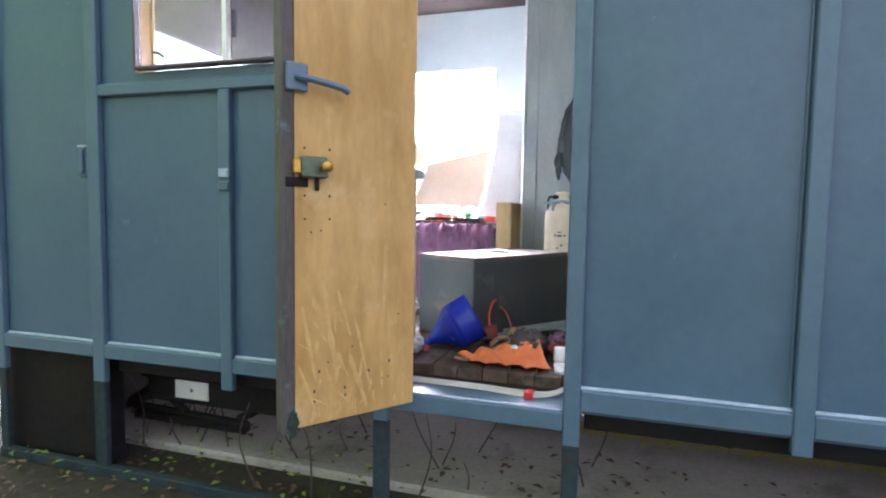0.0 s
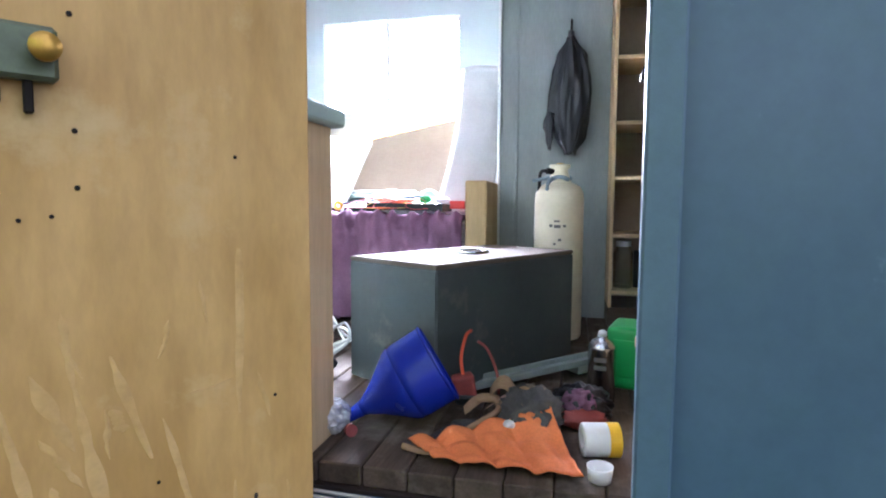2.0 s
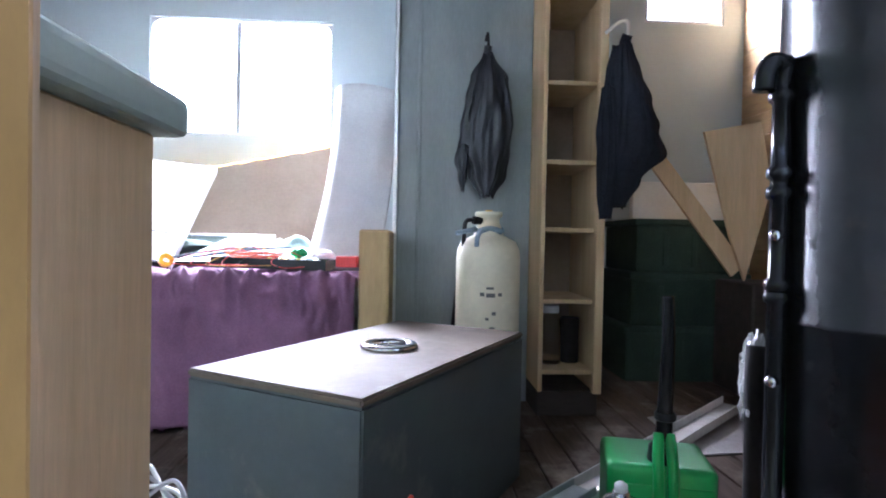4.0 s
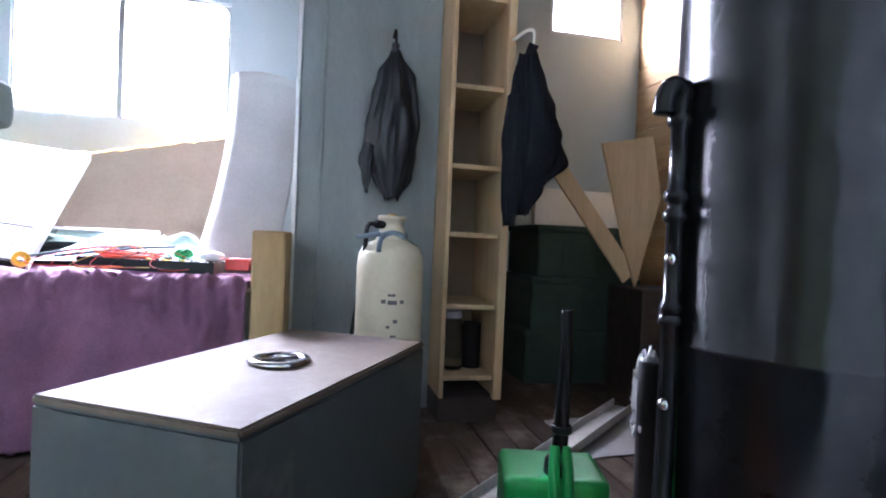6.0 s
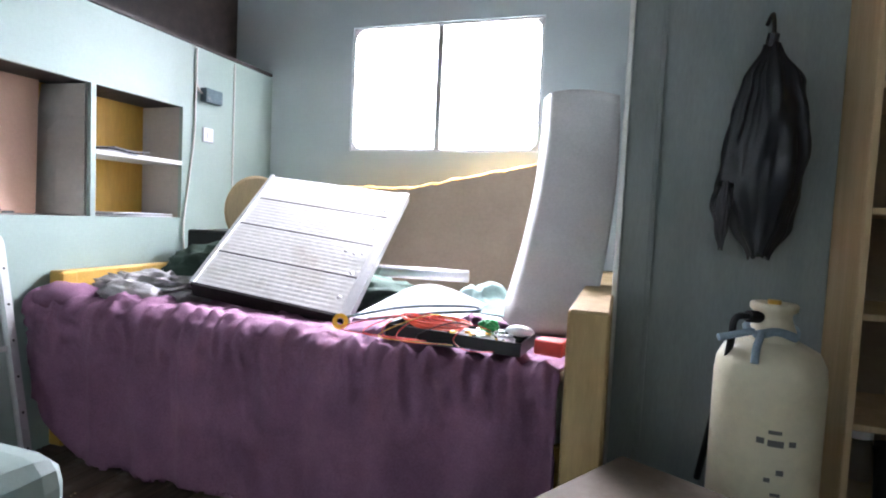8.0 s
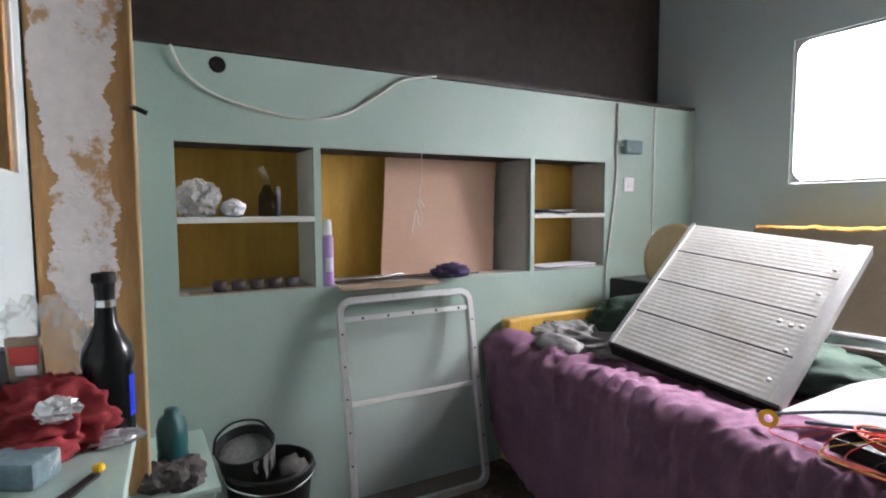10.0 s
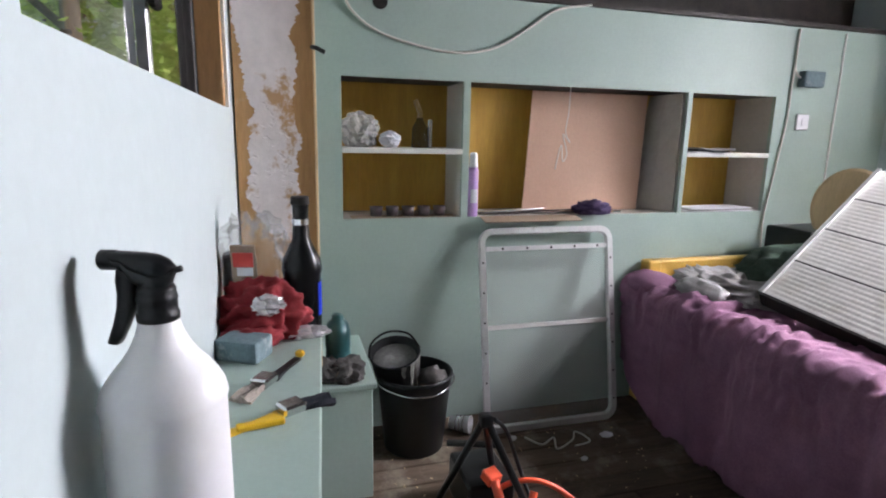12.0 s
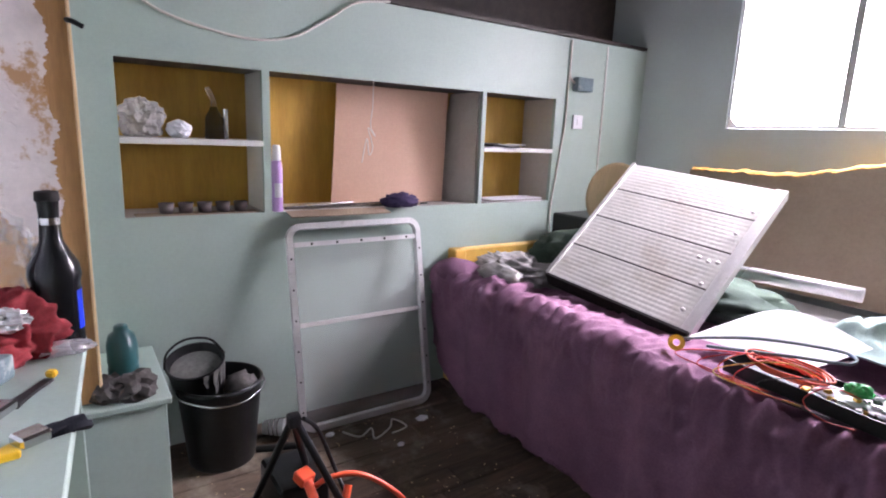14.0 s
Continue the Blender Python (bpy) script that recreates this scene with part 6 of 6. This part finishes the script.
rail((0.0, 3.02, 0.005), (0.52, 3.44, 0.045), 0.06, 0.02, "grey_board", "grey metal channel lying on the floor")
rail((0.40, 3.36, 0.01), (1.27, 4.11, 0.04), 0.075, 0.03, "alu", "long aluminium channel lying across the floor")
for k in range(4):
    q = random.Random(40 + k)
    solid("loose_wire", tube([(-0.46 + 0.02 * k, 3.30, 0.02), (-0.40, 3.27 + 0.01 * k, 0.10 + 0.02 * k), (-0.33, 3.255, 0.15 - 0.02 * k), (-0.305, 3.235 + 0.004 * k, 0.10), (-0.36, 3.22, 0.05 + 0.01 * k), (-0.44, 3.19 + q.uniform(-0.03, 0.03), 0.012)], 0.0045, 7), "cable_white" if k % 2 else "grey_cloth", (-0.4, 3.25, 0), "loose pale wire beside the box", "wire", "loose wires", smooth=True)
solid("dark_pouch", lump(-0.42, 3.16, 0.035, 0.08, 0.06, 0.032, 0.3, 7, 97, 3, 0.002), "black_cloth", (-0.42, 3.16, 0), "dark cloth pouch beside the box", "pouch", smooth=True)


def jerrycan():
    j = thing("jerrycan", (0.628, 3.30, 0), "green plastic fuel can with a black spout", "fuel can")
    m = pose(0.628, 3.305, 0.0, 0, 0, -14)
    part("can_body", box(-0.108, 0.098, -0.085, 0.085, 0.002, 0.185, 0.022, None, m, 4), "green_plastic", j, "", True)
    part("panel_rib", box(-0.09, 0.09, -0.0875, -0.084, 0.04, 0.15, 0.003, None, m, 2), "green_plastic", j, "", True)
    # green holder that runs up the front edge and carries the spout
    for dx in (-0.013, 0.013):
        part("spout_holder", tube([m @ Vector((dx, -0.090, 0.06)), m @ Vector((dx, -0.093, 0.15)), m @ Vector((dx, -0.078, 0.205)), m @ Vector((dx * 0.7, -0.062, 0.245))], 0.011, 10), "green_plastic", j, "ridged green holder", True)
    part("cap", lathe([(0, 0), (0.026, 0), (0.028, 0.004), (0.026, 0.03), (0.02, 0.036), (0, 0.036)], m @ pose(0.0, -0.045, 0.184), 24), "black_plastic", j, "", True)
    sp = part("spout", tube([m @ Vector((0.0, -0.055, 0.215)), m @ Vector((0.002, -0.058, 0.32)), m @ Vector((0.004, -0.06, 0.43)), m @ Vector((0.002, -0.058, 0.515))], 0.014, 12, radii=(1.2, 0.8)), "black_gloss", j, "long black spout", True)
    part("spout_ring", lathe([(0.018, 0), (0.021, 0.003), (0.021, 0.014), (0.018, 0.017)], m @ pose(0.002, -0.057, 0.27), 18), "black_plastic", sp)
    return j


jerrycan()
ac = thing("aerosol_can", (0.485, 3.13, 0), "silver aerosol can with worn print", "aerosol can")
am = pose(0.485, 3.13, 0.002) @ Matrix.Diagonal((1.12, 1.12, 1.0, 1))
part("can_body", lathe([(0, 0), (0.031, 0), (0.033, 0.003), (0.033, 0.15), (0.034, 0.153), (0.032, 0.156), (0.026, 0.168), (0.013, 0.176), (0.013, 0.182), (0, 0.182)], am, 32), "chrome", ac, "", True)
part("nozzle", lathe([(0, 0), (0.010, 0), (0.010, 0.012), (0.005, 0.016), (0, 0.016)], am @ pose(0, 0, 0.1825), 16), "white_plastic", ac, "", True)
for k in range(2):
    part("print_bar", sheet(6, 1, lambda u, v: am @ Vector((0.0334 * math.cos(-2.2 + u * 0.9), 0.0334 * math.sin(-2.2 + u * 0.9), 0.095 + 0.022 * k + 0.012 * v)), 0.0003), "print", ac)
solid("frosted_tub", lathe([(0, 0), (0.05, 0), (0.06, 0.10), (0.057, 0.10), (0.047, 0.004), (0, 0.004)], pose(0.80, 3.13, 0.12), 28), "clear_plastic", (0.80, 3.13, 0.12), "frosted plastic tub behind the fuel can", "tub", smooth=True)
solid("tub_carton", box(0.73, 0.87, 3.06, 3.20, 0.0, 0.118, 0.004), "card", (0.80, 3.13, 0), "brown carton under the tub", "carton")


def black_tank():
    sb = thing("board_stand", (0.74, 2.76, 0), "pale printed board lying on a wooden crate", "board")
    part("crate_body", box(0.60, 0.93, 2.54, 2.95, 0.0, 0.193, 0.004), "timber", sb)
    bd = part("board_sheet", box(0.555, 0.96, 2.515, 2.995, 0.194, 0.219, 0.002), "timber", sb)
    part("paper_face", box(0.556, 0.959, 2.516, 2.994, 0.2195, 0.2205, 0.0), "paper", bd, "printed paper face")
    rng = random.Random(9)
    for k in range(22):
        x, y = 0.562 + rng.uniform(0.0, 0.07), 2.53 + 0.021 * k
        part("print_bar", box(x, x + rng.uniform(0.006, 0.03), y, y + rng.uniform(0.004, 0.010), 0.2207, 0.2211), "print", bd)
    t = thing("black_tank", (0.750, 2.83, 0.221), "glossy black tank with rounded shoulders and a ringed side pipe", "tank")
    m = pose(0.750, 2.83, 0.2215)
    part("tank_body", lathe([(0, 0), (0.150, 0), (0.160, 0.006), (0.160, 0.03), (0.168, 0.038), (0.168, 0.30), (0.170, 0.303), (0.168, 0.306), (0.168, 0.80), (0.172, 0.808), (0.168, 0.816), (0.160, 0.85), (0.140, 0.875), (0.10, 0.89), (0, 0.895)], m, 64), "black_gloss", t, "", True)
    prof = [(0.0, 0.0), (0.014, 0.0)]
    for z in (0.04, 0.33, 0.345, 0.46, 0.485, 0.58):
        prof += [(0.0115, z - 0.009), (0.0155, z - 0.006), (0.0165, z), (0.0155, z + 0.006), (0.0115, z + 0.009)]
    prof += [(0.0115, 0.605), (0.014, 0.612), (0.011, 0.628), (0, 0.632)]
    part("side_pipe", lathe(prof, pose(0.572, 2.858, 0.2225), 22), "black_gloss", t, "ringed black side pipe", True)
    part("elbow", tube([(0.572, 2.858, 0.838), (0.558, 2.856, 0.842), (0.548, 2.855, 0.828), (0.546, 2.855, 0.808)], 0.014, 14), "black_gloss", t, "", True)
    for z in (0.36, 0.70):
        part("bracket", box(0.584, 0.606, 2.848, 2.868, z, z + 0.017, 0.003), "black_gloss", t)
    for z in (0.45, 0.63):
        part("clip_screw", lathe([(0, 0.008), (0.006, 0.006), (0.008, 0)], pose(0.560, 2.846, z, 60, 0, -40), 12), "chrome", t, "bright screw", True)
    part("top_pipe", tube([(0.70, 2.86, 1.10), (0.70, 2.86, 1.6), (0.70, 2.86, 2.24)], 0.018, 12), "steel_dark", t, "dark pipe rising from the tank", True)
    h = thing("foil_hose", (0.655, 3.03, 0.0), "short hose wrapped in crumpled silver foil behind the tank", "hose")
    part("hose_body", tube([(0.70, 3.09, 0.005), (0.68, 3.06, 0.16), (0.660, 3.03, 0.30), (0.648, 3.015, 0.40), (0.652, 3.018, 0.462)], 0.017, 14), "steel_dark", h, "", True)
    part("foil_wrap", lump(0.655, 3.026, 0.398, 0.019, 0.019, 0.066, 0.38, 7, 7, 4), "foil", h, "crumpled silver foil")
    return t


black_tank()

# ---- far right of the room ----
def crate(x0, x1, y0, y1, z0, z1, label):
    c = thing("storage_crate", ((x0 + x1) / 2, (y0 + y1) / 2, z0), label, "crate", "stacked crates")
    part("crate_shell", box(x0, x1, y0, y1, z0 + 0.001, z1 - 0.03, 0.012, None, None, 2), "green_cloth", c)
    part("crate_lid", box(x0 - 0.012, x1 + 0.012, y0 - 0.012, y1 + 0.012, z1 - 0.029, z1 - 0.001, 0.008, None, None, 2), "green_cloth", c)
    for k in range(3):
        xm = x0 + (x1 - x0) * (k + 1) / 4
        part("crate_rib", box(xm - 0.012, xm + 0.012, y0 - 0.006, y0 - 0.0005, z0 + 0.03, z1 - 0.06, 0.002), "green_cloth", c)
    return c


for k, (z0, z1) in enumerate(((0.0, 0.25), (0.25, 0.49), (0.49, 0.73))):
    crate(1.06 + 0.02 * k, 1.60 + 0.01 * k, 4.60, 5.0, z0, z1, "dark green plastic storage crate in a stack")
solid("white_board_piece", box(1.10, 1.56, 4.66, 4.70, 0.7305, 0.90, 0.003, None, None), "white_paint", (1.3, 4.68, 0.73), "pale board standing on the crates", "board")
def leaning_plank(outline, y, lean, label):
    """A board 18 mm thick, cut to an outline of (x, z), leaning back towards its top."""
    own = bmesh.new()
    z0 = min(z for _, z in outline)
    f, g = ([own.verts.new((x, y + lean * (z - z0) + d, z)) for x, z in outline] for d in (0.0, 0.016))
    own.faces.new(f), own.faces.new(g)
    for k in range(len(f)):
        own.faces.new((f[k], f[(k + 1) % len(f)], g[(k + 1) % len(f)], g[k]))
    return solid("wooden_plank", own, "timber", (1.49, y, z0), label, "plank", "leaning planks")


leaning_plank([(1.455, 0.485), (1.515, 0.535), (1.155, 1.01), (1.095, 0.965)], 4.462, 0.06, "narrow plank leaning askew on the crates")
leaning_plank([(1.49, 0.47), (1.605, 0.87), (1.56, 1.14), (1.315, 1.09), (1.425, 0.66)], 4.425, 0.04, "broad plank with a pointed end leaning against the crates")
solid("step_board", box(1.45, 1.9, 4.3, 4.585, 0.001, 0.468, 0.006), "dark_wood", (1.6, 4.45, 0), "dark wooden chest under the planks", "chest")
solid("floor_mat", sheet(10, 6, lambda u, v: (0.95 + 0.7 * u, 3.75 + 0.35 * v + 0.1 * u, 0.004 + 0.004 * noise.noise(Vector((u * 5, v * 5, 0)))), 0.004), "grey_cloth", (1.2, 3.9, 0), "grey mat on the floor", "mat")
solid("black_hose", tube([(1.28, 3.98, 0.03), (1.35, 4.05, 0.10), (1.42, 4.0, 0.06), (1.36, 3.92, 0.03), (1.30, 4.02, 0.02), (1.38, 4.1, 0.02)], 0.012, 8), "black_plastic", (1.33, 4.0, 0), "coiled black hose on the floor", "hose", smooth=True)

# ---- threshold cables ----
for k in range(3):
    y = 2.512 + 0.022 * k
    solid("threshold_cable", tube([(-0.112, y + 0.02, -0.044), (0.05, y + 0.012, -0.043), (0.20, y + 0.004, -0.042), (0.36, y - 0.01, -0.044), (0.44, y - 0.006, -0.036), (0.485, y + 0.01, -0.02)], 0.0038, 8), "cable_white", (0.1, y, -0.05), "white cable lying along the door sill", "cable", "cables on the sill", smooth=True)
solid("red_clip", box(0.355, 0.385, 2.485, 2.535, -0.052, -0.028, 0.003), "red_plastic", (0.37, 2.51, -0.052), "red cable clip on the sill", "clip")

# ---- under and around the trailer ----
def chassis():
    c = thing("chassis", (0.5, 3.4, -0.56), "blackened steel chassis under the trailer", "chassis", kind="structure")
    for y in (2.85, 3.55, 4.6):
        part("beam", box(-2.0, 6.0, y - 0.03, y + 0.03, -0.19, -0.092, 0.004), "steel_dark", c)
    for x in (-1.9, -1.1, -0.3, 0.6, 1.5, 2.4, 3.5):
        part("cross_beam", box(x - 0.025, x + 0.025, 2.62, 5.1, -0.16, -0.093, 0.004), "steel_dark", c)
    part("axle_box", box(-1.33, -1.02, 2.95, 3.25, -0.34, -0.192, 0.02, None, None, 2), "steel_dark", c)
    part("hanger_plate", box(-1.50, -0.78, 2.705, 2.75, -0.34, -0.10, 0.01), "steel_dark", c)
    part("plate", box(-1.325, -1.137, 2.696, 2.703, -0.31, -0.225, 0.002), "white_paint", c, "white number plate")
    part("plate_mark", lathe([(0, 0), (0.014, 0), (0, 0.001)], pose(-1.23, 2.6955, -0.268, 90, 0, 0), 3), "print", c)
    for a, b in (((-1.70, 2.8, -0.16), (-1.36, 2.8, -0.42)), ((-1.36, 2.8, -0.20), (-1.70, 2.8, -0.40)), ((-1.72, 2.8, -0.42), (-1.0, 2.8, -0.44)), ((-1.05, 2.8, -0.42), (-0.72, 2.85, -0.24)), ((-1.62, 2.8, -0.25), (-1.40, 2.8, -0.25))):
        part("brace", tube([a, b], 0.020, 8, rounded=False), "steel_dark", c)
    part("spring", box(-1.66, -1.0, 2.77, 2.83, -0.48, -0.44, 0.008), "steel_dark", c)
    part("black_locker", box(-2.13, -1.50, 2.47, 2.58, -0.57, -0.065, 0.006), "steel_dark", c, "black panel")
    part("end_skirt", box(-2.03, -1.97, 2.60, 5.2, -0.56, -0.06, 0.004), "steel_dark", c)
    part("side_beam", box(0.56, 6.0, 2.475, 2.53, -0.125, -0.062, 0.004), "steel_dark", c)
    part("side_beam", box(-1.42, -0.20, 2.475, 2.53, -0.13, -0.062, 0.004), "steel_dark", c)
    for x, r in ((0.845, 0.030), (1.05, 0.045)):
        part("pipe_end", tube([(x, 2.75, -0.19), (x, 3.4, -0.19)], r, 14, rounded=False), "steel_dark", c)
    part("axle", tube([(2.2, 2.5, -0.3), (2.2, 5.2, -0.3)], 0.04, 12, rounded=False), "steel_dark", c)
    for k, x in enumerate((0.0, 0.03, 0.18)):
        part("hanging_wire", tube([(x, 2.7, -0.1), (x + 0.01, 2.7, -0.15), (x - 0.01, 2.71, -0.19)], 0.004, 6), "black_plastic", c)
    return c


chassis()
for x, a in ((2.2, 0), (2.9, 0)):
    w = thing("trailer_wheel", (x, 2.7, -0.28), "black trailer wheel in the shade", "wheel", "trailer wheels")
    part("tyre", lathe([(0.17, -0.08), (0.25, -0.09), (0.28, -0.06), (0.28, 0.06), (0.25, 0.09), (0.17, 0.08), (0.17, -0.08)], pose(x, 2.7, -0.285, 90), 40), "black_plastic", w, "", True)
    part("rim", lathe([(0, -0.03), (0.165, -0.05), (0.168, 0.05), (0, 0.03)], pose(x, 2.7, -0.285, 90), 32), "steel_dark", w, "", True)
tagged(part("kerb", box(-3.0, 3.0, 2.70, 2.775, -0.70, -0.545, 0.012), "concrete"), "low concrete kerb along the slab", "kerb", kind="structure")
rng = random.Random(12)
twig = bmesh.new()
for k in range(26):
    x, y = rng.uniform(-1.6, 0.6), rng.uniform(2.5, 3.2)
    a, h = rng.uniform(0, 6.3), rng.uniform(0.12, 0.42)
    tube([(x, y, -0.57), (x + 0.3 * h * math.cos(a), y + 0.2 * h * math.sin(a), -0.57 + h * 0.55), (x + 0.6 * h * math.cos(a + 0.4), y + 0.3 * h * math.sin(a), -0.57 + h)], 0.005, 5, twig, True, (1, 0.35))
tagged(part("bramble_twigs", twig, "bark"), "dry bramble twigs growing by the frame", "twigs", kind="stuff")


def leaf_scatter(name, count, area, mat, size, label, seed, lift=0.0):
    r = random.Random(seed)
    verts, faces = [], []
    for k in range(count):
        x, y, z = r.uniform(*area[0]), r.uniform(*area[1]), area[2] + r.uniform(0.002, 0.02 + lift)
        s, a, t = size * r.uniform(0.5, 1.4), r.uniform(0, 6.3), r.uniform(-0.6, 0.6)
        i = len(verts)
        c, sn = math.cos(a), math.sin(a)
        for px, py, pz in ((-1, 0, 0), (0, -0.45, 0.25 + t * 0.3), (1, 0, 0.1 * t), (0, 0.45, 0.25 - t * 0.3)):
            verts.append((x + s * (px * c - py * sn), y + s * (px * sn + py * c), z + s * pz))
        faces.append((i, i + 1, i + 2, i + 3))
    me = bpy.data.meshes.new(name)
    me.from_pydata([tuple(PLAN * q for q in v) for v in verts], [], faces)
    me.materials.append(M[mat])
    return tagged(new(name, me), label, "leaves", kind="stuff")


leaf_scatter("dead_leaves", 900, ((-2.6, 1.5), (1.6, 3.3), -0.575), "dead_leaf", 0.022, "fallen brown leaves on the ground", 5)
leaf_scatter("moss_tufts", 5200, ((0.05, 3.0), (3.50, 3.66), -0.567), "moss", 0.012, "yellow-green moss tufts on the concrete", 9, 0.012)
leaf_scatter("floor_crumbs", 260, ((-1.75, -0.6), (2.9, 3.8), 0.0), "timber", 0.0045, "crumbs and sawdust on the floor", 8, -0.017)
leaf_scatter("weeds", 130, ((-2.6, -0.3), (2.3, 2.8), -0.57), "leaf", 0.018, "low green weeds by the frame", 6, 0.06)


def tree(x, y, seed, height=5.0, spread=1.7, leaves=9000):
    r = random.Random(seed)
    t = thing("tree", (x, y, -0.58), "leafy green tree beside the trailer", "tree", "trees round the trailer")
    top = Vector((x + r.uniform(-0.3, 0.3), y + r.uniform(-0.3, 0.3), height * 0.75))
    bm = tube([(x, y, -0.6), (x + 0.05, y, height * 0.3), tuple(top)], 0.11, 10, None, True, (1, 0.3))
    tips = []
    for k in range(14):
        f = r.uniform(0.15, 0.95)
        s = Vector((x, y, -0.6)).lerp(top, f)
        a = r.uniform(0, 6.3)
        e = s + Vector((math.cos(a) * spread * r.uniform(0.5, 1), math.sin(a) * spread * r.uniform(0.5, 1), r.uniform(0.2, 1.0)))
        tube([tuple(s), tuple((s + e) / 2 + Vector((0, 0, 0.15))), tuple(e)], 0.035, 6, bm, True, (1, 0.25))
        tips += [(s + e) / 2, e, e.lerp(s, 0.25)]
    part("trunk", bm, "bark", t, "", True)
    verts, faces = [], []
    for k in range(leaves):
        c = r.choice(tips)
        p = c + Vector((r.gauss(0, 0.28), r.gauss(0, 0.28), r.gauss(0, 0.25)))
        s, a, b = r.uniform(0.03, 0.065), r.uniform(0, 6.3), r.uniform(-1.0, 1.0)
        u = Vector((math.cos(a), math.sin(a), b * 0.5)).normalized()
        w = u.cross(Vector((r.uniform(-1, 1), r.uniform(-1, 1), 1.2))).normalized()
        i = len(verts)
        n = u.cross(w) * 0.2
        for q in (-u, -w * 0.5 + n, u, w * 0.5 + n):
            verts.append(tuple(PLAN * (p + s * q - Vector((x, y, -0.58)))))
        faces += [(i, i + 1, i + 2), (i, i + 2, i + 3)]
    me = bpy.data.meshes.new("crown")
    me.from_pydata(verts, [], faces)
    me.materials.append(M["leaf"])
    cr = new("crown", me)
    cr.parent = t
    return t


first = tree(-4.6, 1.2, 3)
second = tree(-5.6, -0.4, 5, 5.6, 2.0, 12000)
for src, x, y, rz in ((second, -3.2, -2.6, 40), (first, -1.0, -3.8, 90), (second, 1.6, -4.0, 150), (first, 4.2, -3.2, 200), (second, -6.5, 1.6, 20), (first, -4.9, 0.1, 70), (second, -8.6, 1.5, 260), (first, -7.2, 0.2, 300)):
    copy_thing(src, pose(PLAN * x, PLAN * y, PLAN * -0.58, 0, 0, rz))

# ---- floorboards and wall planks ----
r = random.Random(2)
x = LEFT + 0.24
k = 0
while x < RIGHT - 0.02:
    w = 0.098
    for y0, y1 in ((2.612, 3.7 + r.uniform(-0.3, 0.3)), (None, BACK - 0.002)):
        y0 = last + 0.003 if y0 is None else y0 + r.uniform(-0.004, 0.004)
        dz = r.uniform(-0.0015, 0.0015)
        part("floorboard", box(x, min(x + w - 0.003, RIGHT - 0.002), y0, y1, -0.045 + dz, 0.0 + dz, 0.003), "floor", floor)
        last = y1
    x += w
right_wall = bpy.data.objects["wall_right"]
z = 0.0
while z < ROOF - 0.05:
    part("wall_plank", box(RIGHT - 0.016, RIGHT - 0.001, FRONT + 0.01, BACK - 0.002, z, z + 0.117, 0.003), "plank_wall", right_wall)
    z += 0.12
